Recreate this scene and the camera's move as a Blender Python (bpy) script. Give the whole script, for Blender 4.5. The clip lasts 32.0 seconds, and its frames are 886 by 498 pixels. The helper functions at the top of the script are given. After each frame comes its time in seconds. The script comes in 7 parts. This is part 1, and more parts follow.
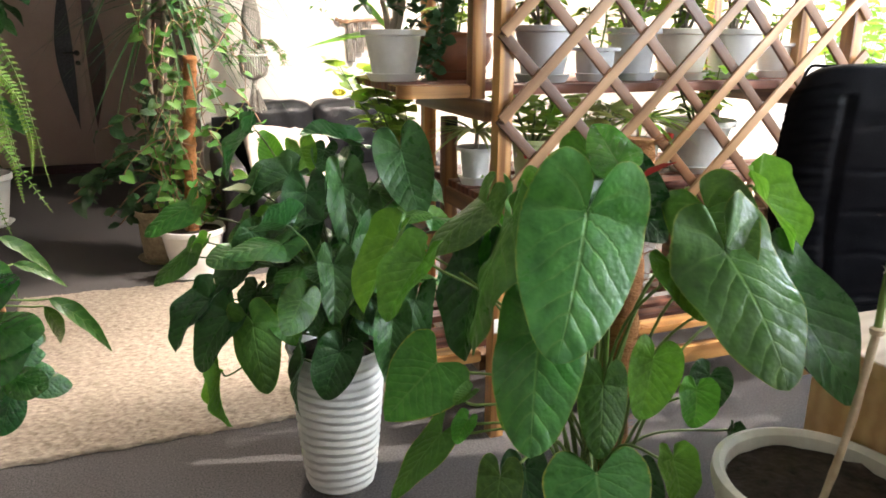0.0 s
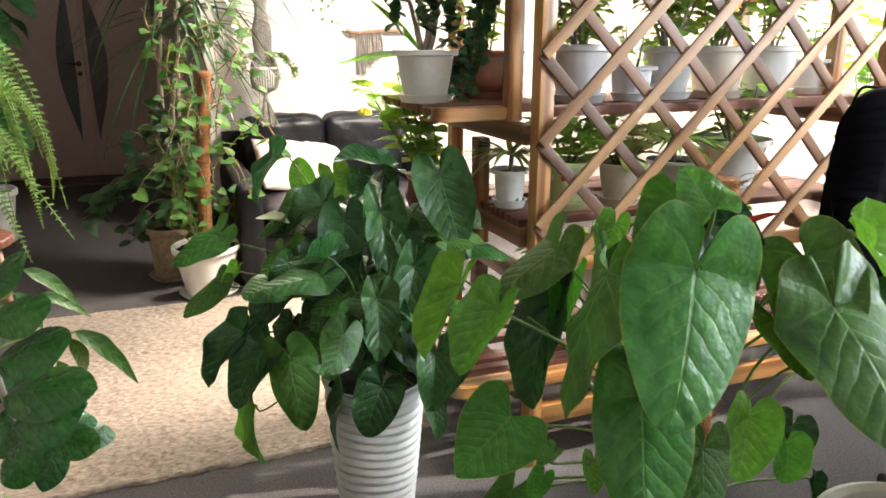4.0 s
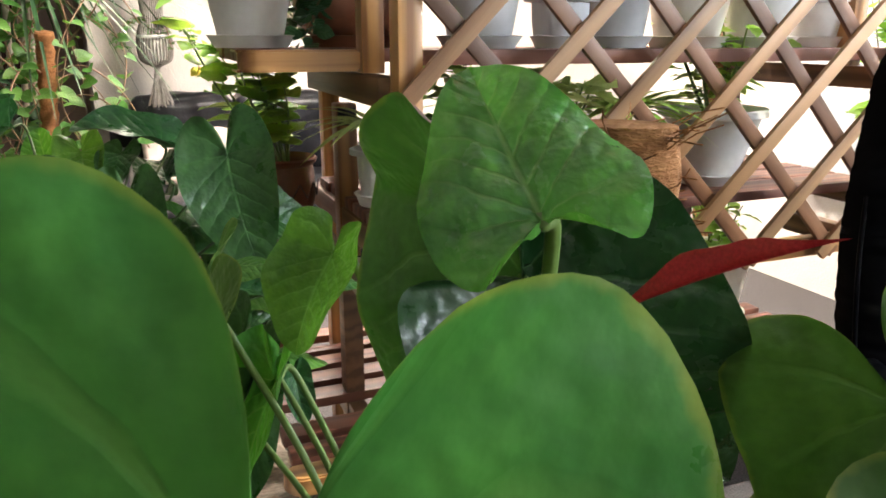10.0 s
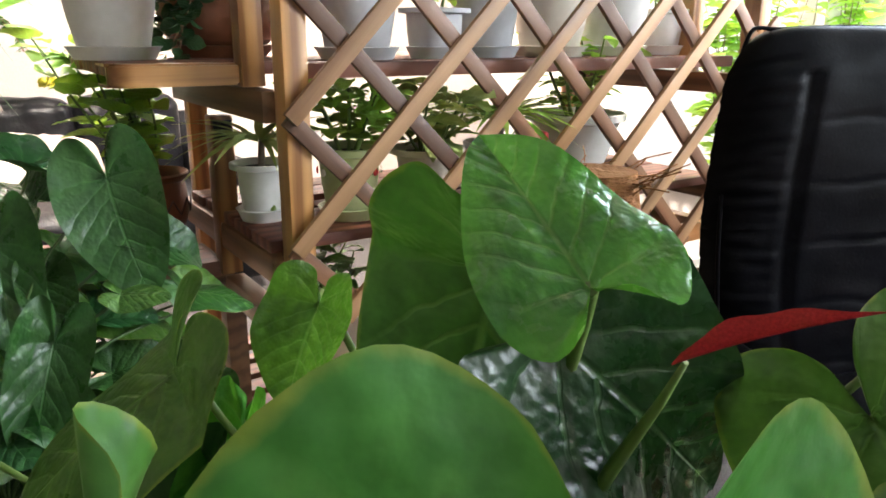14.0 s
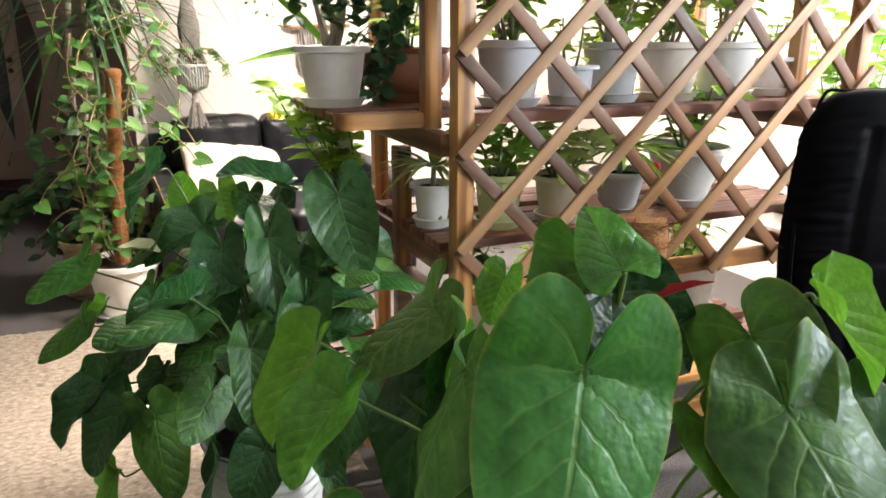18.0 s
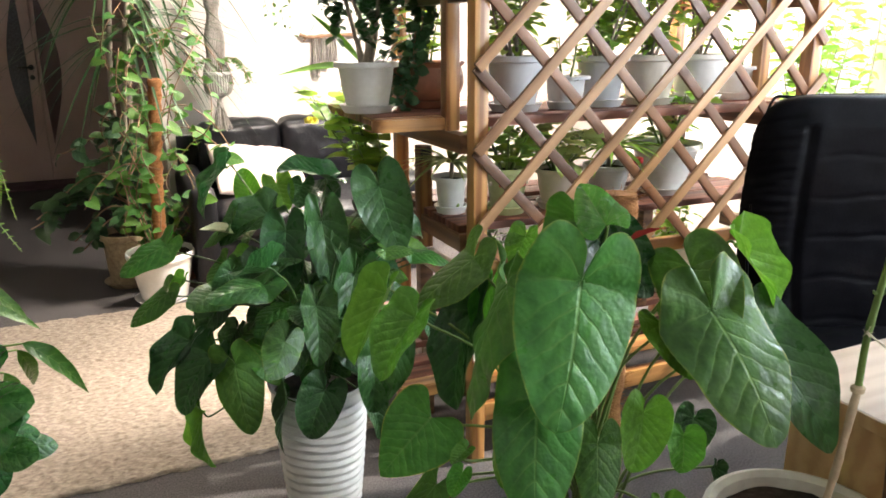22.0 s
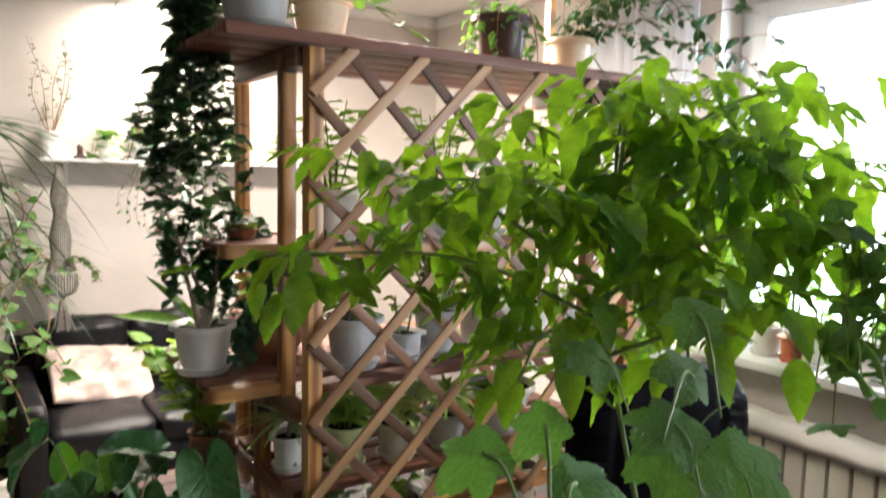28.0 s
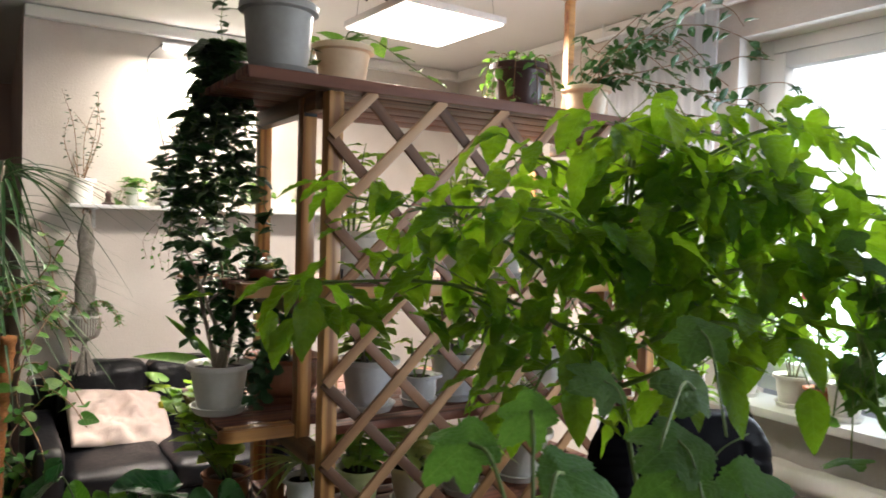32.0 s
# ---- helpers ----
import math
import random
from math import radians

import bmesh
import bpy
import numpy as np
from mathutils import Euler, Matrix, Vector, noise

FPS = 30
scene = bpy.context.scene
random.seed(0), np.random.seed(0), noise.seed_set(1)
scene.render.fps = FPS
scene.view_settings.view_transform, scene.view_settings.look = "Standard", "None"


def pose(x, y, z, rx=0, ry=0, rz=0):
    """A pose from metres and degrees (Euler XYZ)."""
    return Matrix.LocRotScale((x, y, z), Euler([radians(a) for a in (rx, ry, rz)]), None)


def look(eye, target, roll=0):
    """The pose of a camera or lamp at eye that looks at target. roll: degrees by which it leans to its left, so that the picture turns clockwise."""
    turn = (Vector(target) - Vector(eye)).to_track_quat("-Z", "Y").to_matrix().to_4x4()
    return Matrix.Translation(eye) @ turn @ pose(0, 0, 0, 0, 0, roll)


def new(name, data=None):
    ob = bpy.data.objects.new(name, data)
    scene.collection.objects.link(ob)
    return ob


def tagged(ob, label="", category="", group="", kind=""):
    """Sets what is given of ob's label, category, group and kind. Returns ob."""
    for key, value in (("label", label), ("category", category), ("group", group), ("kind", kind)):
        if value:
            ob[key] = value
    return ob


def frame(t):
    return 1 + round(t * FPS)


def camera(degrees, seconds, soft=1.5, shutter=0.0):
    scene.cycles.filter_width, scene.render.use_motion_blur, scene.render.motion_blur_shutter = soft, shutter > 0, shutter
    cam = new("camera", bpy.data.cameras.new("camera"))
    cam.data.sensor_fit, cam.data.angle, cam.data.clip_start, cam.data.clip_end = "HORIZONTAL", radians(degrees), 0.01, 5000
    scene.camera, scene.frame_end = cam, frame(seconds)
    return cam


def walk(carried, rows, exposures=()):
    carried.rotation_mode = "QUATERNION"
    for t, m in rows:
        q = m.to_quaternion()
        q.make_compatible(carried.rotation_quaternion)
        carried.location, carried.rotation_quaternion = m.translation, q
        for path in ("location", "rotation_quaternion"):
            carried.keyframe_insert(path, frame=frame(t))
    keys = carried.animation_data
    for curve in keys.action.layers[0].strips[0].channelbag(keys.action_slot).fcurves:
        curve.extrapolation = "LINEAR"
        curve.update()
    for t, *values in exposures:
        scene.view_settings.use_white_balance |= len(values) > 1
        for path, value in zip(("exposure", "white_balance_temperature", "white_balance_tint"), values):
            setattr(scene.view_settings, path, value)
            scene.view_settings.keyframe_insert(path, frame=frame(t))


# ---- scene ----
cam = camera(62.30, 32.0, soft=1.7, shutter=0.3)
PATH = [
    (0, (0.202, 0.211, 1.225), (0.000, 2.122, 0.668), 0.30),
    (0.5, (0.139, 0.260, 1.227), (-0.077, 2.169, 0.670), 0.40),
    (1, (0.028, 0.311, 1.197), (-0.174, 2.223, 0.643), 0.50),
    (1.5, (-0.028, 0.361, 1.154), (-0.245, 2.272, 0.603), 0.40),
    (2, (-0.027, 0.384, 1.176), (-0.247, 2.293, 0.626), 0.20),
    (2.5, (-0.011, 0.370, 1.199), (-0.200, 2.285, 0.655), 0.40),
    (3, (-0.007, 0.346, 1.221), (-0.182, 2.261, 0.673), 0.30),
    (3.5, (0.041, 0.314, 1.236), (-0.144, 2.229, 0.689), 0.20),
    (4, (0.074, 0.277, 1.272), (-0.114, 2.190, 0.724), 0.00),
    (4.5, (0.100, 0.247, 1.261), (-0.088, 2.161, 0.713), 0.40),
    (6.5, (0.197, 0.097, 1.325), (-0.100, 1.995, 0.767), -0.47),
    (7, (0.214, 0.241, 1.292), (-0.071, 2.136, 0.718), -0.19),
    (7.5, (0.228, 0.438, 1.266), (0.030, 2.341, 0.685), -0.08),
    (8, (0.242, 0.624, 1.215), (0.086, 2.531, 0.634), 0.01),
    (8.5, (0.274, 0.781, 1.197), (0.105, 2.688, 0.618), 0.23),
    (9, (0.301, 0.896, 1.169), (0.118, 2.805, 0.604), -0.05),
    (9.5, (0.323, 0.992, 1.123), (0.117, 2.904, 0.574), 0.15),
    (10, (0.327, 1.022, 1.113), (0.154, 2.936, 0.558), 0.15),
    (10.5, (0.323, 1.049, 1.111), (0.167, 2.965, 0.561), 0.15),
    (11, (0.323, 1.051, 1.102), (0.175, 2.968, 0.551), 0.05),
    (11.5, (0.309, 1.017, 1.113), (0.136, 2.933, 0.566), 0.16),
    (12, (0.296, 1.005, 1.124), (0.105, 2.921, 0.582), 0.28),
    (12.5, (0.270, 1.021, 1.150), (0.207, 2.944, 0.604), 0.38),
    (13, (0.267, 1.030, 1.141), (0.362, 2.948, 0.583), 0.26),
    (13.5, (0.263, 1.021, 1.144), (0.487, 2.926, 0.576), 0.38),
    (15.5, (0.240, 0.996, 1.143), (0.433, 2.909, 0.595), 0.43),
    (16, (0.240, 0.848, 1.199), (0.330, 2.766, 0.638), 0.28),
    (16.5, (0.255, 0.808, 1.184), (0.087, 2.724, 0.635), 0.27),
    (17, (0.276, 0.733, 1.186), (0.070, 2.640, 0.620), -0.22),
    (17.5, (0.229, 0.671, 1.228), (0.095, 2.588, 0.674), 0.02),
    (18, (0.210, 0.587, 1.269), (0.090, 2.504, 0.711), 0.15),
    (18.5, (0.202, 0.505, 1.295), (0.106, 2.423, 0.736), 0.24),
    (19, (0.196, 0.444, 1.303), (0.109, 2.362, 0.743), 0.00),
    (19.5, (0.205, 0.402, 1.307), (0.164, 2.322, 0.745), 0.00),
    (20, (0.195, 0.374, 1.289), (0.165, 2.294, 0.728), -0.10),
    (20.5, (0.200, 0.301, 1.292), (0.141, 2.222, 0.737), -0.10),
    (21, (0.202, 0.239, 1.312), (0.148, 2.161, 0.760), -0.00),
    (21.5, (0.186, 0.221, 1.312), (0.119, 2.139, 0.752), -0.10),
    (22, (0.158, 0.217, 1.320), (0.055, 2.134, 0.761), -0.30),
    (22.5, (0.122, 0.213, 1.318), (0.070, 2.130, 0.752), -0.00),
    (23, (0.114, 0.198, 1.335), (0.190, 2.116, 0.775), 0.20),
    (23.5, (0.108, 0.198, 1.327), (0.256, 2.111, 0.762), 0.30),
    (24, (0.131, 0.201, 1.371), (0.325, 2.111, 0.814), 0.20),
    (24.5, (0.137, 0.204, 1.424), (0.352, 2.116, 0.880), 0.30),
    (25, (0.140, 0.204, 1.494), (0.302, 2.125, 0.961), 0.30),
    (25.5, (0.162, 0.201, 1.569), (0.289, 2.125, 1.041), 0.30),
    (27.5, (0.265, 0.185, 1.721), (0.503, 2.094, 1.175), 0.50),
    (28, (0.275, 0.230, 1.716), (0.503, 2.206, 1.514), 1.30),
    (28.5, (0.299, 0.215, 1.683), (0.571, 2.196, 1.648), 1.40),
    (29, (0.338, 0.218, 1.683), (0.608, 2.199, 1.668), 1.10),
    (29.5, (0.381, 0.222, 1.670), (0.651, 2.203, 1.656), 1.00),
    (30, (0.401, 0.206, 1.661), (0.719, 2.180, 1.647), 0.90),
    (30.5, (0.386, 0.198, 1.663), (0.758, 2.163, 1.640), 1.00),
    (31, (0.360, 0.191, 1.656), (0.687, 2.163, 1.628), 1.40),
    (31.5, (0.341, 0.195, 1.683), (0.601, 2.178, 1.636), 1.50),
    (32, (0.294, 0.219, 1.681), (0.458, 2.211, 1.623), 1.60),
]
walk(cam, [(t, look(eye, target, roll)) for t, eye, target, roll in PATH],
     [(0.0, 1.04), (7.2, 1.05), (8.0, 1.02), (9.0, 0.74), (13.0, 0.78), (15.6, 1.05), (17.0, 0.84), (20.0, 1.02), (22.5, 1.05), (25.0, 0.75), (27.3, 0.75), (27.7, 0.52), (28.6, -0.45), (32.0, -0.4)])

# the room: x runs along the plant stand towards the window wall, y runs towards the sofa wall
ROOM = pose(0.15, 2.29, 0, 0, 0, 27)
CEIL, WIN_A, SOFA_B, HALL_B, END_A, BACK_B, LEFT_A = 2.9, 2.33, 3.0, 6.05, -0.66, -3.6, -3.6


def at(a, b, z=0.0):
    return ROOM @ Vector((a, b, z))


# ---- light ----
world = bpy.data.worlds.new("sky")
scene.world = world
world.use_nodes = True
wn = world.node_tree.nodes
sky = wn.new("ShaderNodeTexSky")
sky.sky_type = "NISHITA"
sky.sun_disc = False
sky.sun_elevation, sky.sun_rotation = radians(35), radians(75)
world.node_tree.links.new(sky.outputs[0], wn["Background"].inputs[0])
wn["Background"].inputs[1].default_value = 0.15

sun_data = bpy.data.lights.new("sun", "SUN")
sun_data.energy, sun_data.angle, sun_data.color = 5.0, radians(0.6), (1.0, 0.93, 0.82)
sun = new("sun", sun_data)
sun.matrix_world = look((0, 0, 0), ROOM.to_3x3() @ Vector((-1.0, 0.22, -0.72)))


def area_lamp(name, place, target, sx, sy, watts, color):
    d = bpy.data.lights.new(name, "AREA")
    d.shape, d.size, d.size_y, d.energy, d.color = "RECTANGLE", sx, sy, watts, color
    ob = new(name, d)
    ob.matrix_world = look(place, target)
    return ob


# daylight in the window openings; the second lamp fills from an added, unseen window
area_lamp("window_daylight", at(2.49, -0.18, 1.75), at(0, -0.18, 1.5), 1.1, 1.6, 44, (0.7, 0.84, 1.0))
area_lamp("window_daylight", at(2.49, -2.62, 1.75), at(-0.4, -1.9, 1.2), 1.5, 1.6, 85, (0.8, 0.9, 1.0))
# the grow-light panel over the stand and the tube on the sofa wall
area_lamp("panel_light", at(0.81, 0.93, 2.545), at(0.81, 0.93, 0), 0.46, 0.46, 155, (1.0, 0.9, 0.79))
area_lamp("tube_light", at(0.37, 2.88, 2.74), at(0.4, 2.2, 0.6), 0.5, 0.06, 92, (1.0, 0.89, 0.77))


# ---- building helpers ----
def part(name, mesh, material, parent=None, label="", m=None):
    """A mesh (or bmesh) as one object under its thing."""
    if isinstance(mesh, bmesh.types.BMesh):
        data = bpy.data.meshes.new(name)
        mesh.to_mesh(data)
        mesh.free()
        mesh = data
    if material is not None and not mesh.materials:
        mesh.materials.append(material)
    ob = new(name, mesh)
    if parent is not None:
        ob.parent = parent
    if m is not None:
        ob.matrix_basis = m
    if label:
        ob["label"] = label
    return ob


def thing(name, m, label, category, group="", kind=""):
    ob = new(name)
    ob.empty_display_size = 0.05
    ob.matrix_basis = m
    return tagged(ob, label, category, group, kind)


def smooth(bm, angle=40):
    lim = radians(angle)
    for f in bm.faces:
        f.smooth = True
    for e in bm.edges:
        if len(e.link_faces) == 2 and e.calc_face_angle(0) > lim:
            e.smooth = False
    return bm


def box(x0, x1, y0, y1, z0, z1, bevel=0.0, seg=2, bm=None):
    own = bmesh.new()
    vs = [own.verts.new((x, y, z)) for x in (x0, x1) for y in (y0, y1) for z in (z0, z1)]
    for f in ((0, 1, 3, 2), (4, 6, 7, 5), (0, 4, 5, 1), (2, 3, 7, 6), (0, 2, 6, 4), (1, 5, 7, 3)):
        own.faces.new([vs[i] for i in f])
    if bevel:
        bmesh.ops.bevel(own, geom=list(own.edges), offset=bevel, segments=seg, affect="EDGES", profile=0.6)
        smooth(own, 50)
    if bm is None:
        return own
    merge(bm, own)
    return bm


def merge(bm, other, m=None):
    if m is not None:
        other.transform(m)
    data = bpy.data.meshes.new("scratch")
    other.to_mesh(data)
    other.free()
    bm.from_mesh(data)
    bpy.data.meshes.remove(data)
    return bm


def lathe(profile, n=40, wave=None):
    """Turn (radius, z) pairs round the z axis."""
    bm = bmesh.new()
    rings = []
    for i, (r, z) in enumerate(profile):
        if r < 1e-5:
            rings.append([bm.verts.new((0, 0, z))])
            continue
        ring = []
        for k in range(n):
            th = 2 * math.pi * k / n
            rr, zz = (r, z) if wave is None else wave(r, z, th)
            ring.append(bm.verts.new((rr * math.cos(th), rr * math.sin(th), zz)))
        rings.append(ring)
    for p, q in zip(rings, rings[1:]):
        for k in range(n):
            j = (k + 1) % n
            if len(p) == 1 and len(q) > 1:
                bm.faces.new((p[0], q[j], q[k])[::-1])
            elif len(q) == 1 and len(p) > 1:
                bm.faces.new((p[k], p[j], q[0]))
            elif len(p) > 1:
                bm.faces.new((p[k], p[j], q[j], q[k]))
    bmesh.ops.recalc_face_normals(bm, faces=bm.faces)
    return smooth(bm, 38)


def tube(points, radii, n=8, bm=None, cap=True):
    """A round rod along points; radii one number or one for each point."""
    bm = bm or bmesh.new()
    pts = [Vector(p) for p in points]
    if not hasattr(radii, "__len__"):
        radii = [radii] * len(pts)
    rings, up = [], Vector((0.123, 0.31, 0.94)).normalized()
    for i, p in enumerate(pts):
        d = (pts[min(i + 1, len(pts) - 1)] - pts[max(i - 1, 0)])
        d = d.normalized() if d.length > 1e-7 else Vector((0, 0, 1))
        if abs(d.dot(up)) > 0.95:
            up = Vector((1, 0.2, 0)).normalized()
        s = d.cross(up).normalized()
        w = s.cross(d).normalized()
        up = w
        rings.append([bm.verts.new(p + radii[i] * (math.cos(2 * math.pi * k / n) * s + math.sin(2 * math.pi * k / n) * w)) for k in range(n)])
    for p, q in zip(rings, rings[1:]):
        for k in range(n):
            f = bm.faces.new((p[k], p[(k + 1) % n], q[(k + 1) % n], q[k]))
            f.smooth = True
    if cap:
        bm.faces.new(rings[0][::-1])
        bm.faces.new(rings[-1])
    return bm


def bend(points, n=6):
    """A smooth line (Catmull-Rom) through points."""
    p = [Vector(q) for q in points]
    p = [2 * p[0] - p[1]] + p + [2 * p[-1] - p[-2]]
    out = []
    for i in range(1, len(p) - 2):
        for k in range(n):
            t = k / n
            out.append(0.5 * ((2 * p[i]) + (p[i + 1] - p[i - 1]) * t + (2 * p[i - 1] - 5 * p[i] + 4 * p[i + 1] - p[i + 2]) * t * t
                              + (3 * p[i] - p[i - 1] - 3 * p[i + 1] + p[i + 2]) * t ** 3))
    return out + [p[-2]]


# ---- materials ----
class Nodes:
    def __init__(self, name):
        self.mat = bpy.data.materials.new(name)
        self.mat.use_nodes = True
        self.t = self.mat.node_tree
        self.bsdf = self.t.nodes["Principled BSDF"]
        self.out = self.t.nodes["Material Output"]

    def add(self, kind, **sets):
        n = self.t.nodes.new("ShaderNode" + kind)
        if "operation" in sets:
            n.operation = sets["operation"]
        if "data_type" in sets:
            n.data_type, n.blend_type = sets["data_type"], sets["blend_type"]
        if "use_clamp" in sets:
            n.use_clamp = sets["use_clamp"]
        if "wave_type" in sets:
            n.wave_type, n.bands_direction = sets["wave_type"], sets["bands_direction"]
        return n

    def link(self, a, b):
        self.t.links.new(a, b)

    def coords(self, which="Object", scale=(1, 1, 1)):
        c, m = self.add("TexCoord"), self.add("Mapping")
        m.inputs["Scale"].default_value = scale
        self.link(c.outputs[which], m.inputs[0])
        return m.outputs[0]

    def noise(self, vec, scale, detail=4, rough=0.55, distort=0.0):
        n = self.add("TexNoise")
        n.inputs["Scale"].default_value, n.inputs["Detail"].default_value = scale, detail
        n.inputs["Roughness"].default_value, n.inputs["Distortion"].default_value = rough, distort
        self.link(vec, n.inputs["Vector"])
        return n.outputs[0]

    def ramp(self, fac, *stops):
        r = self.add("ValToRGB")
        e = r.color_ramp.elements
        while len(e) < len(stops):
            e.new(0.5)
        for el, (pos, col) in zip(e, stops):
            el.position = pos
            el.color = (*col, 1) if hasattr(col, "__len__") else (col, col, col, 1)
        self.link(fac, r.inputs[0])
        return r.outputs[0]

    def mix(self, fac, a, b, blend="MIX"):
        m = self.add("Mix", data_type="RGBA", blend_type=blend)
        for sock, v in ((m.inputs[0], fac), (m.inputs[6], a), (m.inputs[7], b)):
            if hasattr(v, "__len__"):
                sock.default_value = (*v[:3], 1)
            elif isinstance(v, (int, float)):
                sock.default_value = v
            else:
                self.link(v, sock)
        return m.outputs[2]

    def math(self, op, a, b=0.0, clamp=False):
        m = self.add("Math", operation=op, use_clamp=clamp)
        for sock, v in ((m.inputs[0], a), (m.inputs[1], b)):
            if isinstance(v, (int, float)):
                sock.default_value = v
            else:
                self.link(v, sock)
        return m.outputs[0]

    def bump(self, height, strength=0.3, dist=0.01):
        b = self.add("Bump")
        b.inputs["Strength"].default_value, b.inputs["Distance"].default_value = strength, dist
        self.link(height, b.inputs["Height"])
        self.link(b.outputs[0], self.bsdf.inputs["Normal"])
        return b

    def set(self, **kw):
        for k, v in kw.items():
            s = self.bsdf.inputs[k.replace("_", " ")]
            if isinstance(v, (int, float)):
                s.default_value = v
            elif hasattr(v, "__len__"):
                s.default_value = (*v, 1)
            else:
                self.link(v, s)
        return self

    def random(self, islands=False):
        if islands:
            return self.add("NewGeometry").outputs["Random Per Island"]
        return self.add("ObjectInfo").outputs["Random"]


def surface(name, dark, light, scale=6.0, rough=0.5, rough2=None, metal=0.0, grain=60.0, bump=0.15, spec=0.5, vary=0.0, stretch=(1, 1, 1), coat=0.0):
    """Two-scale mottled colour between dark and light, with fine relief."""
    n = Nodes(name)
    v = n.coords("Object", stretch)
    big, fine = n.noise(v, scale, 5), n.noise(v, grain, 3)
    c = n.ramp(big, (0.32, dark), (0.7, light))
    c = n.mix(0.25, c, n.ramp(fine, (0.3, dark), (0.7, light)))
    if vary:
        r = n.math("MULTIPLY_ADD", n.random(), vary)
        r.node.inputs[2].default_value = 1 - vary / 2
        hs = n.add("HueSaturation")
        n.link(c, hs.inputs["Color"])
        n.link(r, hs.inputs["Value"])
        c = hs.outputs[0]
    n.set(Base_Color=c, Metallic=metal, Specular_IOR_Level=spec, Coat_Weight=coat)
    n.set(Roughness=n.ramp(fine, (0.2, rough), (0.8, rough2 if rough2 is not None else rough + 0.1)))
    if bump:
        n.bump(n.math("ADD", fine, n.math("MULTIPLY", big, 0.6)), bump, 0.004)
    return n.mat


def wood(name, dark, light, rough=0.45, axis=0, coat=0.15):
    n = Nodes(name)
    st = [14.0, 14.0, 14.0]
    st[axis] = 0.9
    v = n.coords("Object", tuple(st))
    off = n.add("VectorMath", operation="ADD")
    comb = n.add("CombineXYZ")
    r = n.random()
    for i, k in enumerate((17.0, 31.0, 23.0)):
        n.link(n.math("MULTIPLY", r, k), comb.inputs[i])
    n.link(v, off.inputs[0])
    n.link(comb.outputs[0], off.inputs[1])
    v = off.outputs[0]
    g = n.noise(v, 1.6, 5, 0.6, 1.2)
    w = n.add("TexWave", wave_type="BANDS", bands_direction=("X", "Y", "Z")[(axis + 1) % 3])
    w.inputs["Scale"].default_value, w.inputs["Distortion"].default_value = 0.6, 6.5
    w.inputs["Detail"].default_value, w.inputs["Detail Scale"].default_value = 3, 1.5
    n.link(v, w.inputs["Vector"])
    fine = n.noise(v, 9, 3)
    c = n.ramp(n.math("ADD", n.math("MULTIPLY", g, 0.6), n.math("MULTIPLY", w.outputs[0], 0.4)), (0.32, dark), (0.5, tuple((p + q) / 2 for p, q in zip(dark, light))), (0.8, light))
    hs = n.add("HueSaturation")
    n.link(c, hs.inputs["Color"])
    n.link(n.math("ADD", n.math("MULTIPLY", n.random(), 0.3), 0.85), hs.inputs["Value"])
    n.set(Base_Color=hs.outputs[0], Coat_Weight=coat, Coat_Roughness=0.3)
    n.set(Roughness=n.ramp(fine, (0.2, rough), (0.8, rough + 0.15)))
    n.bump(n.math("ADD", fine, w.outputs[0]), 0.12, 0.003)
    return n.mat


